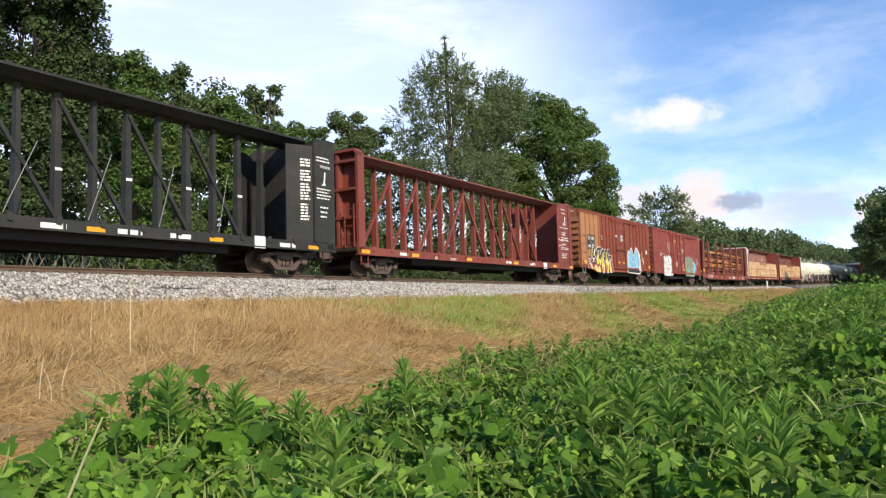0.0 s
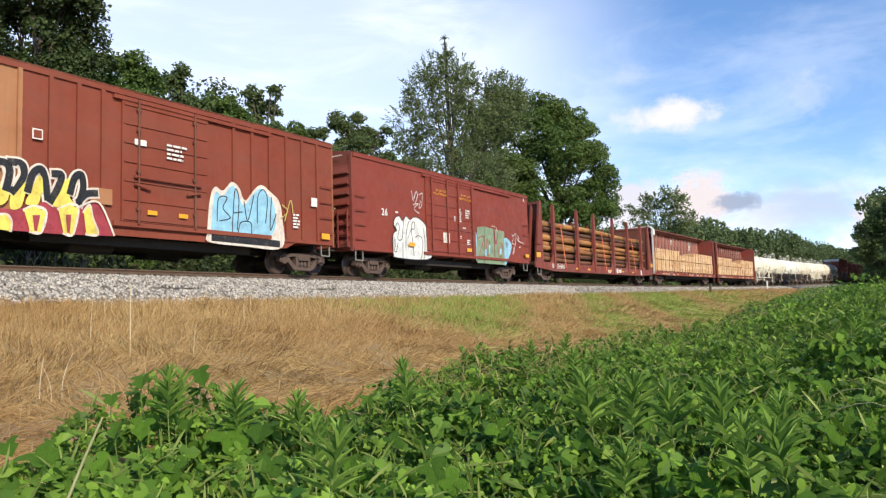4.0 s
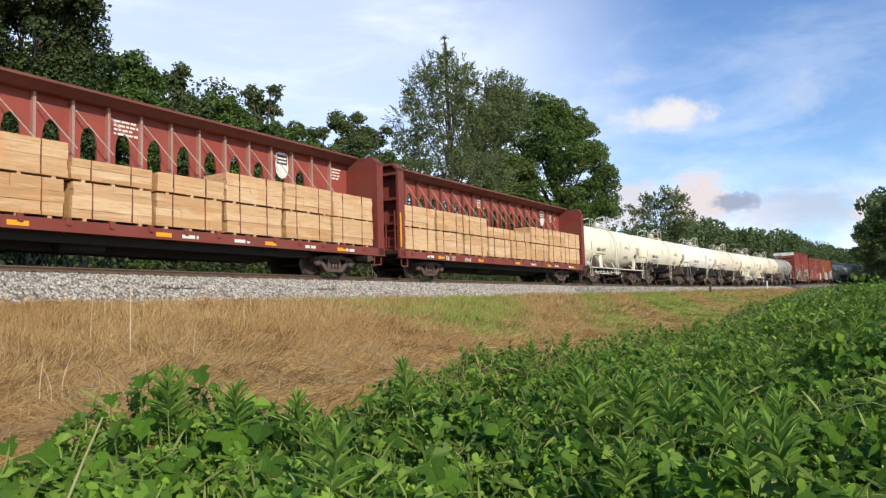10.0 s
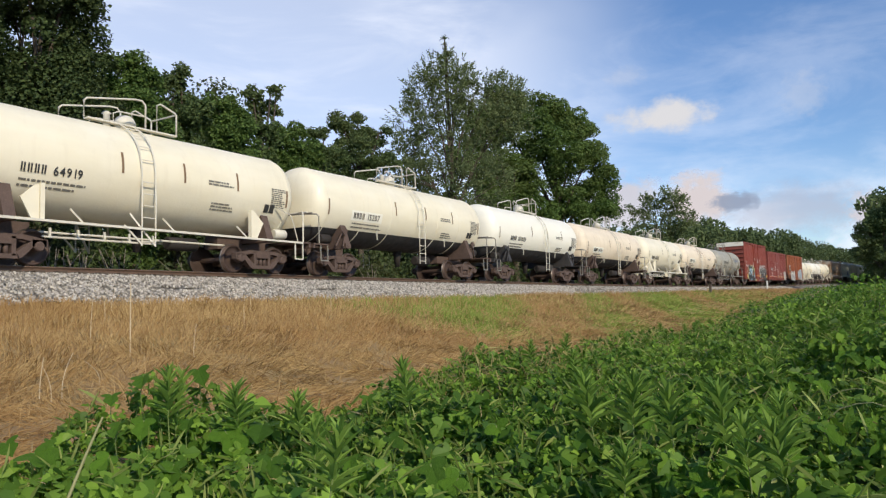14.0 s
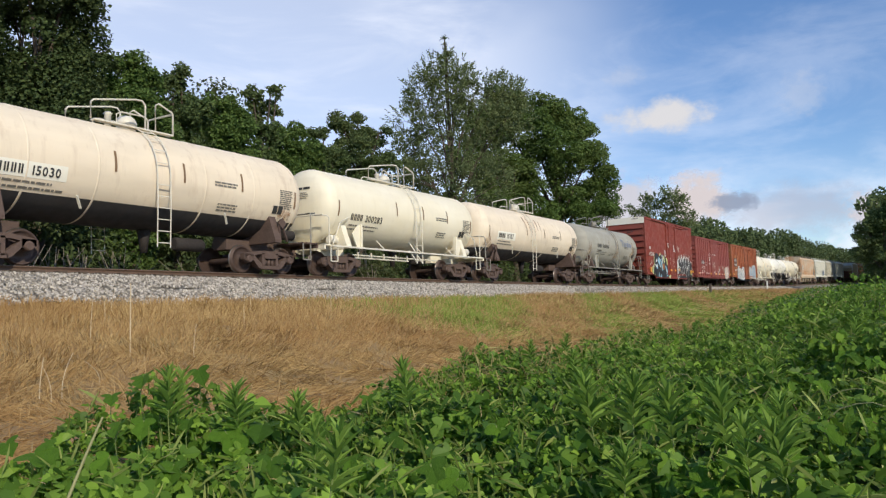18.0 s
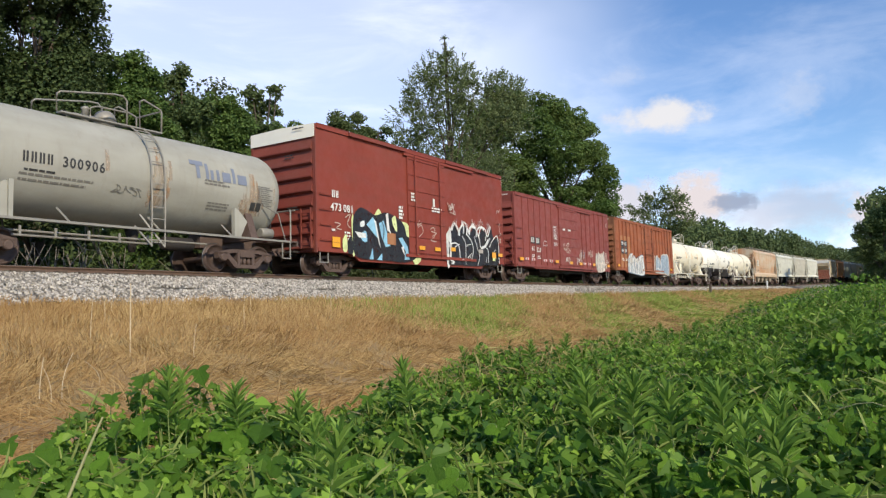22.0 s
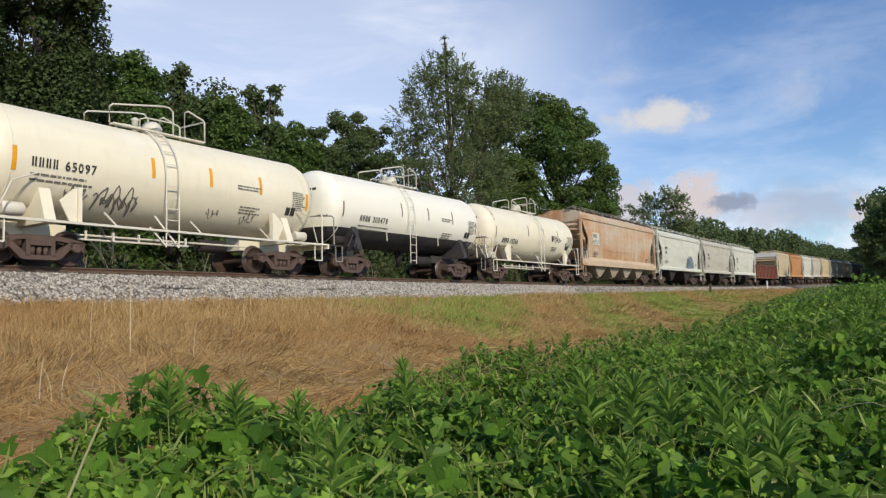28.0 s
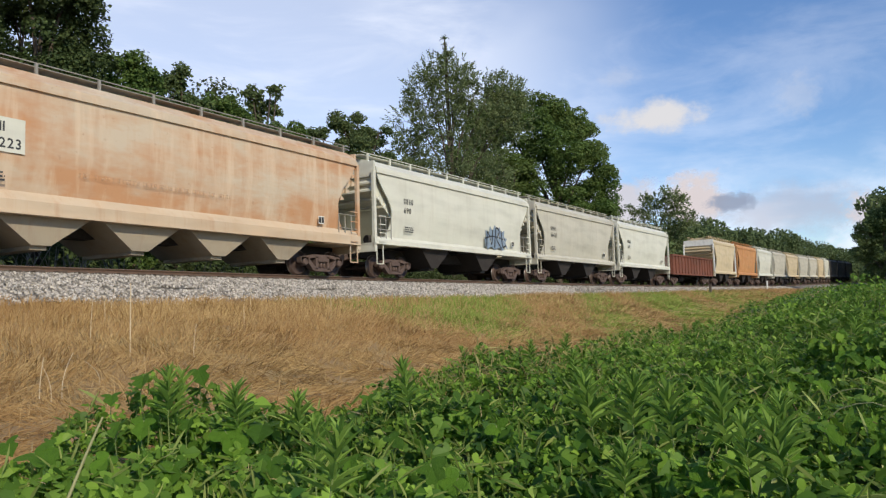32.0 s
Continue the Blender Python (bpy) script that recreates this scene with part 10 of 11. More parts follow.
    if mat == "stained":
        for x, z0, z1, w in ((a + 0.1, 1.75, 2.3, 0.35), (b - 0.4, 1.8, 2.3, 0.3)):
            shell_mark(car, "rust_stain", "rust_wash", lambda bm, pl: [quad(bm, x - w * f, x + w * f, z0 + (z1 - z0) * i / 6, z0 + (z1 - z0) * (i + 1) / 6, pl) for i, f in enumerate((0.9, 1.0, 0.8, 0.6, 0.4, 0.2))], 0.006, "brown rust run on the shell")
        for k in range(11 if digits == "15157" else 0):
            x, z1, drop, w = ladder_x + rs.uniform(-0.7, 1.3), rs.uniform(3.2, 3.75), rs.uniform(0.4, 1.3), rs.uniform(0.012, 0.04)
            shell_mark(car, "rust_stain", "rust_run", lambda bm, pl: [quad(bm, x - w * f, x + w * f, z1 - drop * (i + 1) / 6, z1 - drop * i / 6, pl) for i, f in enumerate((1.0, 0.9, 0.9, 0.7, 0.5, 0.3))], 0.007, "thin red-brown rust run on the shell")
    add_couplers(car, e0 - 0.02, e1 + 0.02)
    add_trucks(car, *trucks)
    return car


def build_tank_cars():
    out = {}
    rs = np.random.RandomState(61)
    w = Mat("thin_rust_wash", (0.36, 0.18, 0.085), 0.7)
    w.blend(w.noise(3.0, 4, 0.6, (3, 3, 0.3)), (0.52, 0.34, 0.19))
    hole = w.N("ShaderNodeBsdfTransparent")
    mx = w.N("ShaderNodeMixShader")
    w.L(w.times(w.noise(2.2, 5, 0.7, (3.5, 3.5, 0.35), lo=0.40, hi=0.72, shift=2), 0.75), mx.inputs[0])
    w.L(hole.outputs[0], mx.inputs[1])
    w.L(w.b.outputs[0], mx.inputs[2])
    w.L(mx.outputs[0], w.nt.nodes["Material Output"].inputs[0])
    M["rust_wash"] = w.m
    M["rust_run"] = sprayed("red_brown_rust_run", (0.27, 0.10, 0.05), 0.7, 0.7)
    M["ink_stripe"] = flat("brown_reflector_strip", (0.20, 0.12, 0.06))
    lab = "cream-painted tank car with a white top railing"
    out[7] = tank_car(lab, -4.55, 5.30, "cream", (-3.72, 4.38), None, True, -0.1, "64919", 4, 1, num_x=-3.43, num_h=0.21, num_z=2.17, top=(-1.6, 1.7))
    out[8] = tank_car("cream tank car with a black underside", -5.45, 5.40, "cream", (-4.5, 4.45), 1.72, False, 0.35, "15207", 4, 2, num_x=-4.0, num_h=0.22, num_z=2.15, seams=(-3.4, -1.6, 1.8, 3.6), top=(-2.1, 1.9))
    out[9] = tank_car("white tank car with a black underside", -5.0, 5.1, "white", (-4.1, 4.05), 1.75, False, 0.5, "301039", 4, 3, num_x=-3.7, num_h=0.22, num_z=2.15, top=(-1.9, 1.7), sill_mat="belly")
    out[10] = tank_car("stained cream tank car with a black underside", -5.35, 5.45, "stained", (-4.2, 4.5), 1.72, False, 0.15, "15030", 4, 4, num_x=-4.2, num_h=0.21, num_z=2.12, seams=(-3.5, -1.7, 1.7, 3.6), top=(-2.0, 1.7), sill_mat="truck")
    out[11] = tank_car(lab, -4.55, 5.05, "cream", (-4.1, 4.25), None, True, 0.5, "300283", 4, 5, num_x=-3.78, num_h=0.235, num_z=2.08, top=(-1.9, 1.75), sill_mat="cream")
    out[12] = tank_car("stained cream tank car with rust streaks and a black underside", -5.60, 5.65, "stained", (-4.95, 4.85), 1.66, False, -0.75, "15157", 4, 6, num_x=-4.55, num_h=0.23, num_z=2.2, seams=(-4.4, -1.5, 1.2), top=(-2.1, 1.8), sill_mat="truck")
    c = tank_car("dull grey tank car with faded blue lettering", -4.75, 4.85, "tank_grey", (-4.3, 3.85), None, True, 0.35, "", 0, 7, "pipe_grey", top=(-2.2, 1.35))
    shell_mark(c, "lettering", "ink_blue", lambda bm, pl: [quad(bm, x, x + w, 2.68, 2.68 + h, pl) for x, w, h in ((1.72, 0.13, 0.5), (2.06, 0.11, 0.48), (2.24, 0.11, 0.30), (2.46, 0.11, 0.34), (2.68, 0.32, 0.30), (3.08, 0.11, 0.48), (3.28, 0.36, 0.30))] + [quad(bm, 1.52, 2.0, 3.06, 3.2, pl)], 0.013, "faded blue block lettering")
    shell_mark(c, "lettering", "ink_black", lambda bm, pl: (mark_bars(bm, 4, -3.25, 2.40, 0.25, pl), letter(bm, "300906", -2.30, 2.40, 0.25, pl, 0.16, 0.92), bars_text(bm, -3.2, -2.2, 2.2, 0.05, pl, rs, 1)))
    shell_mark(c, "graffiti", "ink_grey", lambda bm, pl: scrawl(bm, rs, -0.9, 0.0, 1.95, 2.15, 5, 0.025, pl), 0.014)
    for x, z0, z1, w in ((-4.45, 1.7, 2.7, 0.25), (0.5, 1.7, 3.4, 0.35), (3.9, 1.8, 3.1, 0.5)):
        shell_mark(c, "rust_stain", "rust_wash", lambda bm, pl: [quad(bm, x - w * k, x + w * k, z0 + (z1 - z0) * i / 6, z0 + (z1 - z0) * (i + 1) / 6, pl) for i, k in enumerate((0.9, 1.0, 0.8, 0.6, 0.4, 0.2))], 0.006, "ochre rust run on the shell")
    out[13] = c
    c = tank_car("bright cream tank car with yellow reflectors and dark tags", -4.75, 5.15, "cream", (-3.9, 4.17), None, True, -0.45, "65097", 4, 8, num_x=-4.3, num_h=0.22, num_z=2.32, top=(-2.0, 1.65), sill_mat="cream")
    shell_mark(c, "graffiti", "ink_grey", lambda bm, pl: (tag(bm, rs, -3.4, -2.8, 1.6, 2.0, 4, 0.03, pl), tag(bm, rs, -2.6, -1.3, 1.5, 2.1, 7, 0.04, pl), tag(bm, rs, -2.3, -1.5, 1.45, 1.9, 4, 0.035, pl), tag(bm, rs, 1.0, 1.5, 1.6, 1.9, 3, 0.02, pl), tag(bm, rs, 2.4, 2.9, 1.55, 1.9, 3, 0.025, pl)), 0.015)
    out[17] = c
    out[18] = tank_car("white tank car with a grey-black underside", -4.75, 5.1, "white", (-3.94, 3.83), 1.80, False, -0.42, "300478", 4, 9, num_x=-3.7, num_h=0.21, num_z=2.10, top=(-1.9, 1.85), sill_mat="belly")
    c = tank_car("cream tank car with rust-stained head and a dark tag", -4.75, 5.1, "cream", (-4.2, 4.4), None, True, 0.5, "65266", 4, 10, num_x=-3.95, num_h=0.24, num_z=1.98, top=(-1.5, 1.9))
    shell_mark(c, "graffiti", "g_black", lambda bm, pl: (lump(bm, rs, 2.15, 2.5, 0.26, 0.36, pl, 18, 0.1, 0.9), tag(bm, rs, 2.45, 3.4, 2.32, 2.6, 4, 0.05, pl), tag(bm, rs, 4.0, 4.3, 2.1, 2.4, 2, 0.05, pl)), 0.015)
    for x, w in ((-4.80, 0.10), (-4.72, 0.16)):
        shell_mark(c, "rust_stain", "rust_wash", lambda bm, pl: arc_strip(bm, x, 3.05, 3.97, w, pl, 12), 0.010, "orange rust along the welded seam")
    for u, z0, z1, w in ((0.72, 1.62, 2.46, 0.10), (0.86, 1.60, 2.30, 0.16), (0.55, 1.70, 2.2, 0.07)):
        head_mark(c, "rust_stain", "rust_wash", -4.75, 0.62, lambda bm, pl: [quad(bm, u - w * f, u + w * f, z0 + (z1 - z0) * i / 6, z0 + (z1 - z0) * (i + 1) / 6, pl) for i, f in enumerate((0.9, 1.0, 0.8, 0.6, 0.4, 0.2))], 0.010 + 0.02 * w, "brown rust run on the head")
    for y in (-1.35, -0.75):
        bm = bmesh.new()
        tube(bm, [(-5.62, y, 1.08), (-5.42, y * 0.8, 1.98)], 0.03, 6)
        tube(bm, [(-4.85, y - 0.1, 1.08), (-5.42, y * 0.8, 1.98)], 0.03, 6)
        part("end_brace", bm, M["pipe_white"], c, "slanting pipe brace at the tank end")
    out[19] = c
    return out


# ---- hopper cars ----
def hopper_car(label, a, b, mat, trucks, bays=4, zt=4.2, under="hopper_grey", curved=False, digits="", bars=4, seed=1, walk_mat="pipe_grey", panel=None, spin=True, detail=True, end_arch=False, sill=0.24, zs=1.28):
    rs = np.random.RandomState(seed)
    car = tagged(new("covered_hopper_car"), label, "hopper car", "cars of the train")
    a2, b2 = a + 0.15, b - 0.15
    # side sheets with cut-back ends
    zk = zs + sill - 0.02
    bm = bmesh.new()
    # the bin: its end sheets slope inwards under an open platform
    prism(bm, [(a2 + 0.05, zt), (a2 + 0.05, zt - 0.85), (a2 + 2.3, zk), (b2 - 2.3, zk), (b2 - 0.05, zt - 0.85), (b2 - 0.05, zt)], -HW + 0.24, HW - 0.24)
    # side sheets, bowed outwards where the car is of the round-sided kind
    cut_z, cut_x = [zk, zk + 0.25, zk + 0.6, zk + 1.05, zk + 1.5, zt - 0.75, zt - 0.4, zt], [0.62, 0.84, 1.0, 1.05, 0.82, 0.42, 0.16, 0.0]
    tuck = 0.17 if curved else 0.03
    for s in (-1, 1):
        rows = []
        for z in np.linspace(zk, zt, 15):
            k = (z - zk) / (zt - zk)
            inset = tuck * max(0.0, 1 - k / 0.52) ** 1.6 + 0.05 * max(0.0, k - 0.6) ** 1.5
            y, c = s * (HW - inset), float(np.interp(z, cut_z, cut_x))
            rows.append([bm.verts.new(p) for p in ((a2 + c, y - s * 0.05, z), (a2 + c, y, z), (b2 - c, y, z), (b2 - c, y - s * 0.05, z))])
        for lo, hi in zip(rows, rows[1:]):
            for j in range(4):
                bm.faces.new((lo[j], lo[(j + 1) % 4], hi[(j + 1) % 4], hi[j]))
        bm.faces.new(rows[0])
        bm.faces.new(rows[-1])
    part("body", bm, M[mat], car)
    bm = bmesh.new()
    slab(bm, [(-HW - 0.02, zt - 0.04), (HW + 0.02, zt - 0.04), (HW + 0.02, zt + 0.05), (1.15, zt + 0.36), (0.6, zt + 0.50), (-0.6, zt + 0.50), (-1.15, zt + 0.36), (-HW - 0.02, zt + 0.05)], a2 + 0.02, b2 - 0.02)
    part("roof", bm, M[mat], car)
    for s in (-1, 1):
        bm = bmesh.new()
        slab(bm, [(s * 1.40, zs), (s * 1.57, zs), (s * 1.57, zs + sill * 0.62), (s * 1.40, zs + sill + 0.05)], a, b)
        box(bm, a, b, min(s * 1.40, s * 1.62), max(s * 1.40, s * 1.62), zs - 0.04, zs)
        part("side_sill", bm, M["tan_pale" if mat == "tan_rust" else mat], car)
        bm = bmesh.new()
        box(bm, a2, b2, min(s * HW, s * (HW + 0.06)), max(s * HW, s * (HW + 0.06)), zt - 0.18, zt - 0.02)
        part("top_rail", bm, M[mat], car)
    for x, f in ((a, -1), (b, 1)):
        bm = bmesh.new()
        i = -f
        for s in (-1, 1):
            box(bm, min(x, x + i * 0.14), max(x, x + i * 0.14), s * 1.5 - 0.06, s * 1.5 + 0.06, 0.95, zt - 0.1)
        box(bm, min(x + i * 0.1, x + i * 0.18), max(x + i * 0.1, x + i * 0.18), -1.5, 1.5, zt - 0.3, zt + 0.3)
        part("end_frame", bm, M[mat if not end_arch else "ink_white"], car)
        for k in range(4):
            bm = bmesh.new()
            z, xo = zt - 0.62 - 0.30 * k, x + i * (0.16 + max(0, k - 1) * 0.34)
            prism(bm, [(xo + i * 0.10, z + 0.2), (xo - i * 0.08, z + 0.1), (xo - i * 0.08, z + 0.03), (xo + i * 0.10, z)], -1.42, 1.42)
            part("end_rib", bm, M[mat], car)
        bm = bmesh.new()
        box(bm, min(x, x + i * 1.9), max(x, x + i * 1.9), -1.45, 1.45, zs - 0.06, zs)
        box(bm, min(x, x + i * 0.1), max(x, x + i * 0.1), -1.5, 1.5, zs - 0.32, zs + 0.02)
        part("end_platform", bm, M[mat], car)
        if detail:
            ladder(car, x + f * 0.02, 0.95, zs, zt + 0.1, 0.42, 9, mat, "y")
            ladder(car, x + i * 0.42, -1.62, zs - 0.1, 2.5, 0.42, 4, mat, rails=False, name="grab_irons")
            bm = bmesh.new()
            for z in (zs + 0.55, zs + 1.05):
                tube(bm, [(x + i * 0.05, -1.5, z), (x + i * 1.15, -1.5, z)], 0.018, 6)
            for q in (0.45, 0.80, 1.15):
                tube(bm, [(x + i * q, -1.5, zs), (x + i * q, -1.5, zs + 1.05)], 0.018, 6)
            part("end_railing", bm, M["pipe_grey"], car, "low pipe railing at the end platform")
            for s in (-1, 1):
                bm = bmesh.new()
                stirrup(bm, x + i * 0.35, s * 1.52, 0.48, zs - 0.02, 0.4)
                part("step", bm, M[mat], car)
            bm = bmesh.new()
            lathe(bm, [(0, 0.15), (0.05, 0.19), (0.7, 0.19), (0.75, 0.15)], 12, "x", (x + i * 0.9 - 0.35, -0.7, zs + 0.22))
            lathe(bm, [(x + i * 0.30, 0.26), (x + i * 0.34, 0.26)], 14, "x", (0, 0.7, 2.2))
            part("brake_gear", bm, M["frame"], car)
    # running boards on the roof
    bm = bmesh.new()
    for s in (-1, 1):
        box(bm, a - 0.1, b + 0.1, min(s * 0.62, s * 1.05), max(s * 0.62, s * 1.05), zt + 0.56, zt + 0.58)
        bar(bm, (a - 0.1, s * 1.06, zt + 0.66), (b + 0.1, s * 1.06, zt + 0.66), 0.025)
        for x in np.linspace(a + 0.3, b - 0.3, 10):
            box(bm, x - 0.035, x + 0.035, s * 1.06 - 0.03, s * 1.06 + 0.03, zt + 0.28, zt + 0.66)
    part("roof_walk", bm, M[walk_mat], car, "steel running board with low side plates")
    for x in np.linspace(a + 1.3, b - 1.3, bays * 2):
        bm = bmesh.new()
        box(bm, x - 0.45, x + 0.45, -0.36, 0.36, zt + 0.48, zt + 0.58)
        part("hatch", bm, M[mat], car)
    # discharge bays
    span = (b - a) - 4.7
    w = span / bays
    for k in range(bays):
        x0 = a + 2.35 + k * w
        bm = bmesh.new()
        x1 = x0 + w
        c = (x0 + x1) / 2
        hw = min(w * 0.5 - 0.12, 1.2)
        ring_t = [(c - hw, -1.36, zs), (c + hw, -1.36, zs), (c + hw, 1.36, zs), (c - hw, 1.36, zs)]
        ring_b = [(c - 0.24, -1.22, 0.46), (c + 0.24, -1.22, 0.46), (c + 0.24, 1.22, 0.46), (c - 0.24, 1.22, 0.46)]
        t = [bm.verts.new(p) for p in ring_t]
        d = [bm.verts.new(p) for p in ring_b]
        for i in range(4):
            bm.faces.new((t[i], t[(i + 1) % 4], d[(i + 1) % 4], d[i]))
        bm.faces.new(d)
        bm.faces.new(t)
        box(bm, c - 0.2, c + 0.2, -1.1, 1.1, 0.36, 0.46)
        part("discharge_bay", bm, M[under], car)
    bm = bmesh.new()
    box(bm, a + 0.1, b - 0.1, -0.28, 0.28, 0.80, 1.22)
    part("underframe", bm, M["frame"], car)
    y = -HW - 0.006
    if detail:
        if panel:
            decal(car, "number_panel", panel, y, lambda bm, pl: quad(bm, a + 1.9, a + 3.1, 2.5, 3.3, pl))
        decal(car, "lettering", "ink_black", y - 0.003, lambda bm, pl: (mark_bars(bm, bars, a + 1.98, 2.97, 0.23, pl), letter(bm, digits, a + 1.98, 2.60, 0.23, pl, 0.16, 0.92), bars_text(bm, a + 2.0, a + 2.7, 2.0, 0.05, pl, rs, 3)))
        decal(car, "notice", "ink_white", y, lambda bm, pl: quad(bm, b - 2.3, b - 2.0, 1.75, 2.02, pl))
        decal(car, "notice", "ink_black", y - 0.003, lambda bm, pl: (quad(bm, b - 2.28, b - 2.16, 1.78, 1.99, pl), quad(bm, b - 2.14, b - 2.02, 1.78, 1.99, pl)))
    add_couplers(car, a - 0.02, b + 0.02)
    add_trucks(car, *trucks, spin=spin)
    return car


def gondola(label, a, b, mat, trucks):
    car = tagged(new("gondola_car"), label, "gondola car", "cars of the train")
    for s in (-1, 1):
        bm = bmesh.new()
        box(bm, a, b, min(s * 1.42, s * 1.5), max(s * 1.42, s * 1.5), 0.95, 2.6)
        side = part("side_wall", bm, M[mat], car)
        bm = bmesh.new()
        box(bm, a, b, min(s * 1.40, s * 1.60), max(s * 1.40, s * 1.60), 2.52, 2.66)
        box(bm, a, b, min(s * 1.42, s * 1.57), max(s * 1.42, s * 1.57), 0.9, 1.02)
        part("rim", bm, M[mat], side)
        for x in np.linspace(a + 0.1, b - 0.1, 15):
            bm = bmesh.new()
            box(bm, x - 0.06, x + 0.06, min(s * 1.5, s * 1.58), max(s * 1.5, s * 1.58), 0.98, 2.54)
            part("rib", bm, M[mat], side)
    for x in (a, b):
        bm = bmesh.new()
        box(bm, x - 0.05, x + 0.05, -1.45, 1.45, 0.95, 2.55)
        for z in (1.3, 1.8, 2.3):
            box(bm, x - 0.1, x + 0.1, -1.4, 1.4, z, z + 0.1)
        part("end_wall", bm, M[mat], car)
    bm = bmesh.new()
    box(bm, a, b, -1.42, 1.42, 0.95, 1.05)
    part("floor_plate", bm, M["rust_brown"], car)
    underframe(car, a + 0.1, b - 0.1, 0.95)
    add_couplers(car, a - 0.05, b + 0.05)
    add_trucks(car, *trucks, spin=False)
    return car


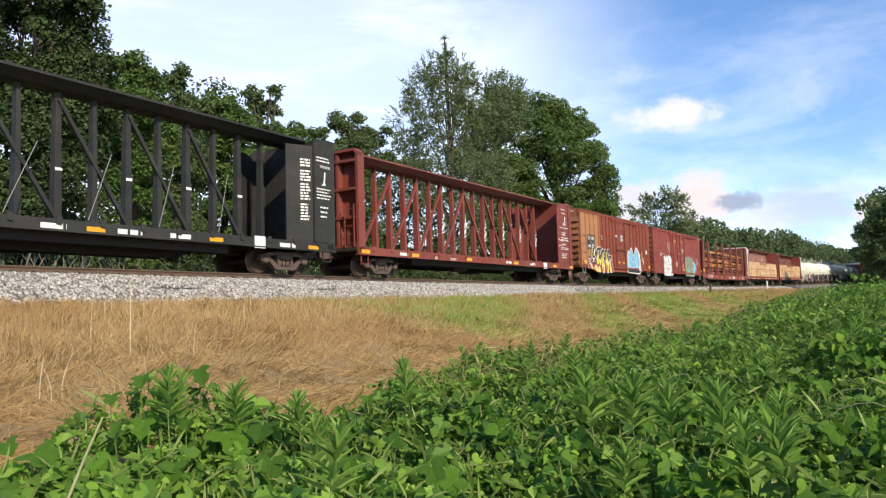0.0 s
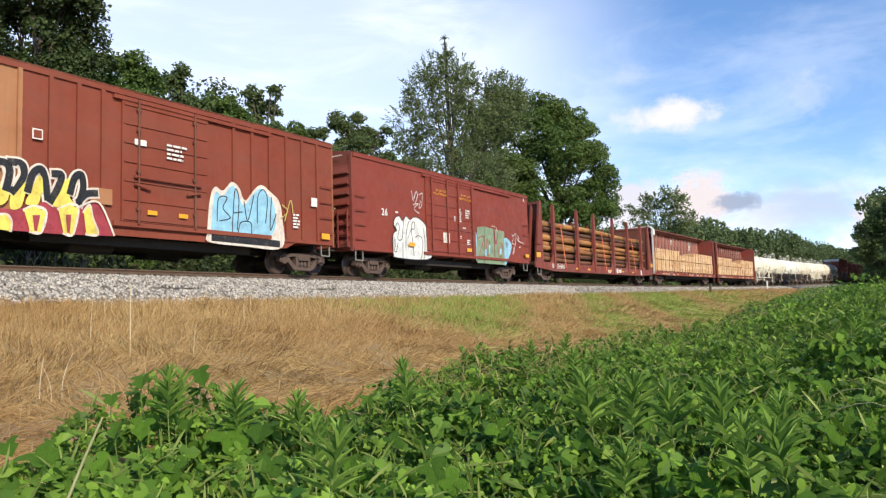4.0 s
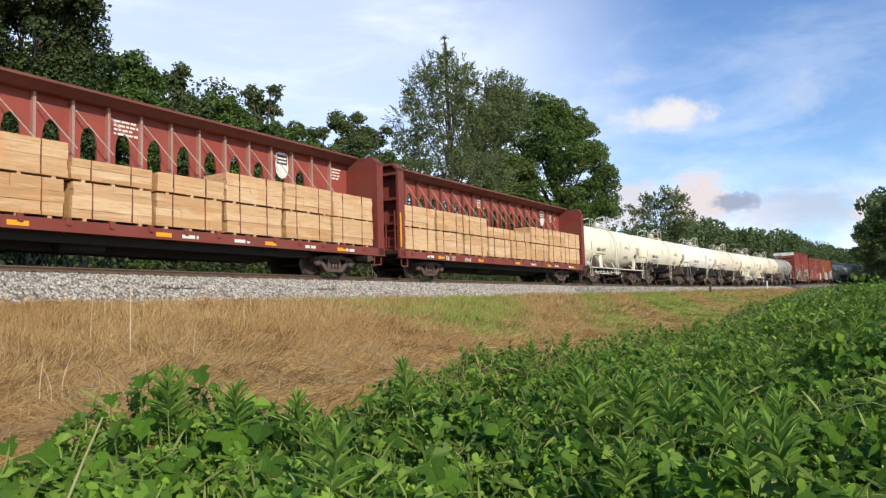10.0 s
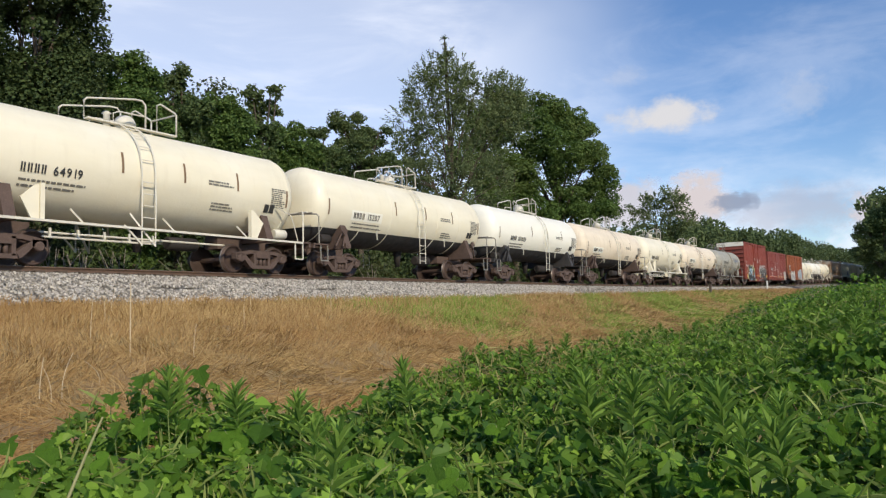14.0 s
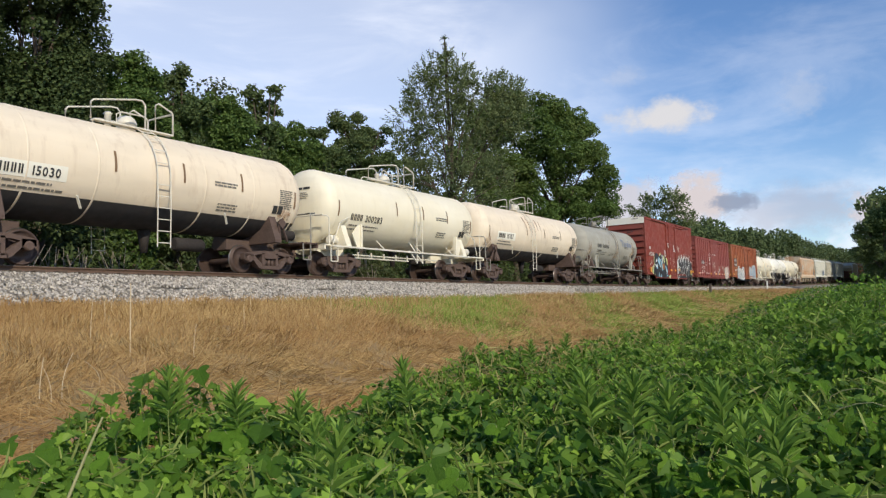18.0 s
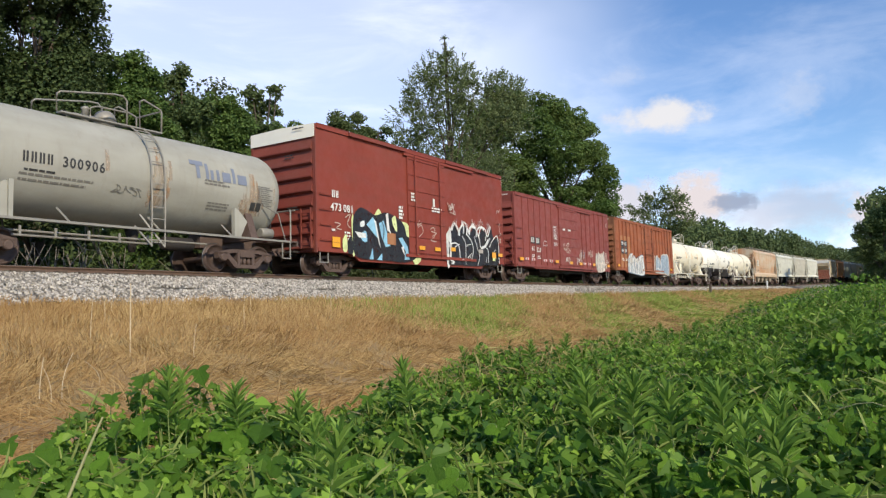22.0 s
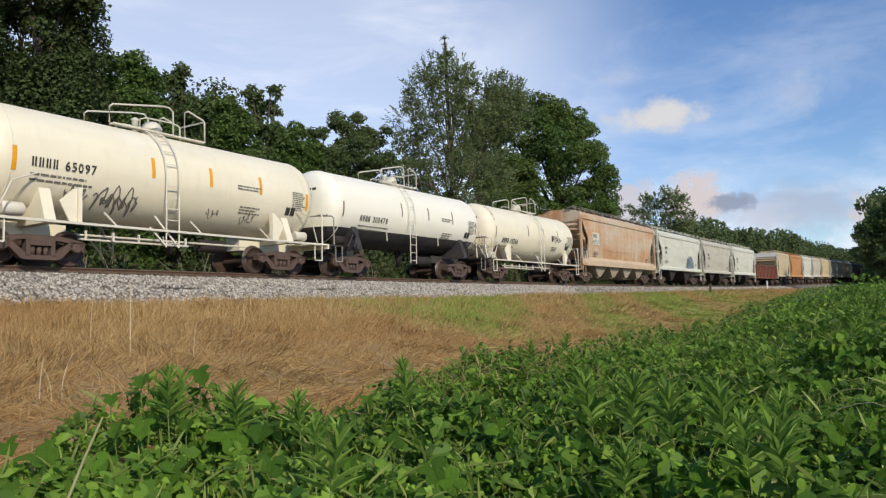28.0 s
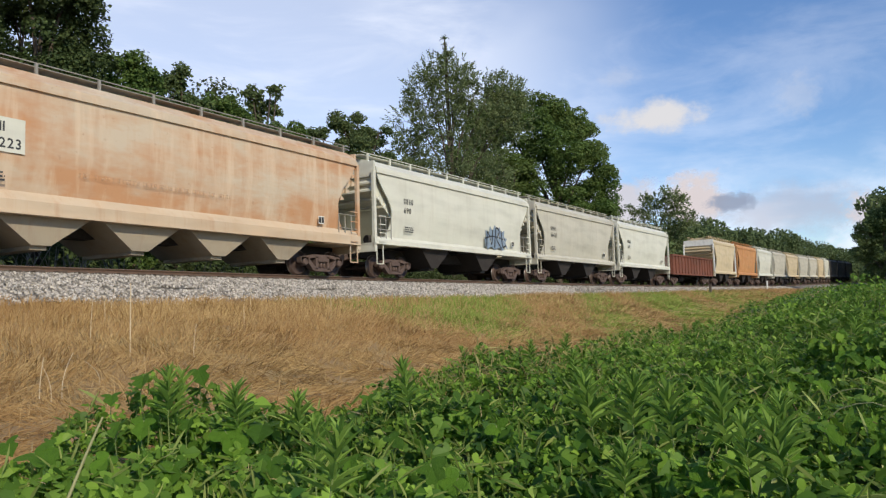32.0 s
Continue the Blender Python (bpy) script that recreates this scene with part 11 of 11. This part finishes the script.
def build_hopper_cars():
    out = {}
    rs = np.random.RandomState(71)
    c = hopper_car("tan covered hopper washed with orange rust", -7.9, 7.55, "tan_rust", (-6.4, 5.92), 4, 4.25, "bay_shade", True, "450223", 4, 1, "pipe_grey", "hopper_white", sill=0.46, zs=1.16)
    decal(c, "lettering", "rust_wash", -HW - 0.008, lambda bm, pl: bars_text(bm, -3.5, 1.6, 2.15, 0.12, pl, rs))
    out[20] = c
    c = hopper_car("off-white covered hopper with a dark blue tag", -6.9, 6.9, "hopper_white", (-5.05, 5.27), 2, 4.2, "frame", True, "690", 4, 2, "hopper_white")
    spray(c, -HW - 0.01, [
        ("g_slate", -1, [(1.85, 1.62), (1.75, 2.05), (1.95, 2.0), (1.9, 2.42), (2.2, 2.3), (2.35, 2.62), (2.6, 2.45), (2.85, 2.72), (3.05, 2.5), (3.35, 2.66), (3.5, 2.4), (3.85, 2.5), (3.8, 2.2), (4.1, 2.1), (3.95, 1.9), (4.15, 1.6), (3.8, 1.7), (3.6, 1.5), (3.2, 1.62), (2.8, 1.5), (2.4, 1.62), (2.1, 1.5)]),
        ("g_black", 0.10, [(1.95, 1.6), (2.1, 2.35), (2.45, 1.75), (2.6, 2.45)]),
        ("g_black", 0.10, [(2.75, 1.6), (2.95, 2.55), (3.3, 2.4), (3.0, 2.05), (3.45, 1.6)]),
        ("g_black", 0.09, [(3.5, 2.45), (3.6, 1.7), (3.95, 1.75)]),
        ("g_black", 0.06, [(1.8, 2.0), (2.6, 2.15), (3.9, 2.05)]),
        ("hopper_white", 0.03, [(2.2, 2.1), (2.35, 1.8)]),
        ("hopper_white", 0.03, [(3.1, 2.3), (3.2, 2.1)]),
        ("hopper_white", 0.03, [(3.65, 2.2), (3.75, 1.9)]),
    ], "dark slate sprayed lettering shapes")
    out[21] = c
    out[22] = hopper_car("light grey covered hopper with slanted ends", -6.35, 6.3, "hopper_grey", (-4.9, 4.9), 2, 4.2, "frame", True, "56425", 4, 3, "hopper_grey")
    out[23] = hopper_car("pale grey covered hopper with slanted ends", -6.3, 6.25, "hopper_white", (-4.8, 4.8), 2, 4.2, "frame", True, "690", 4, 4, "hopper_white")
    out[24] = gondola("low rusty brown gondola car with ribbed sides", -7.2, 7.2, "rust_brown", (-5.4, 5.4))
    for i, (k, mat, lab) in enumerate(((25, "hopper_sand", "sand-coloured"), (26, "hopper_orange", "rusted orange"), (27, "hopper_white", "off-white"), (28, "hopper_grey", "light grey"), (29, "hopper_sand", "sand-coloured"), (30, "hopper_grey", "light grey"), (31, "hopper_grey", "light grey"), (32, "hopper_sand", "sand-coloured"), (33, "hopper_white", "off-white"), (34, "hopper_dark", "dark grey"), (35, "hopper_dark", "dark grey"), (36, "hopper_dark", "dark grey"))):
        L = (PIVOT[k + 1] - PIVOT[k]) / 2 - 0.5
        out[k] = hopper_car(lab + " covered hopper far back in the train", -L, L, mat, (-L + 1.5, L - 1.5), 2, 4.5, "frame", True, "", 0, k, mat, None, False, False, i == 0)
    return out


# ---- the train on the line ----
SPEED = 9.3935
PIVOT = [-4.0, 20.75, 42.2, 58.0, 74.1, 96.3, 117.7, 137.8, 150.5, 163.4, 175.65, 188.27, 200.05, 213.2, 225.1, 240.44, 256.4, 270.75, 282.8, 294.3, 306.5, 322.7, 337.2, 350.7, 364.1, 379.4, 390.6, 402.8, 413.6, 425.1, 436.5, 447.5, 457.8, 466.4, 473.7, 486.8, 499.0, 511.0]
TRAIN = {}
TRAIN.update(build_box_cars())
FLATS, LOADS = build_flat_cars()
TRAIN.update(FLATS)
TRAIN.update(build_tank_cars())
TRAIN.update(build_hopper_cars())


def car_pose(k, t):
    """Where car k stands at t seconds: its trucks sit on the curve of the track."""
    s = (PIVOT[k] + PIVOT[k + 1]) / 2 - SPEED * t
    half = (PIVOT[k + 1] - PIVOT[k]) * 0.36
    a, b = Vector(track(s - half)[:3]), Vector(track(s + half)[:3])
    d = b - a
    return pose(*((a + b) / 2), 0, -math.degrees(math.atan2(d.z, math.hypot(d.x, d.y))), math.degrees(math.atan2(d.y, d.x)))


def motions():
    for k in TRAIN:
        rows = [(t, car_pose(k, t)) for t in range(0, 33, 2)]
        walk(TRAIN[k], rows)
        if k in LOADS:
            walk(LOADS[k], rows)
    for ob, rows in CLOUDS:
        walk(ob, rows)
    # the wheels roll without slipping; all share one turn
    turn = math.degrees(SPEED / WHEEL_R)
    for side in (-1, 1):
        sets = [w for w in WHEELS if (w.matrix_basis.translation.x > 0) == (side > 0)]
        first = sets[0]
        walk(first, [(i / 15, pose(side * BASE, 0, WHEEL_R, 0, -turn * i / 15, 0)) for i in range(481)])
        for w in sets[1:]:
            w.rotation_mode = "QUATERNION"
            w.animation_data_create()
            w.animation_data.action = first.animation_data.action
            w.animation_data.action_slot = first.animation_data.action_slot


motions()
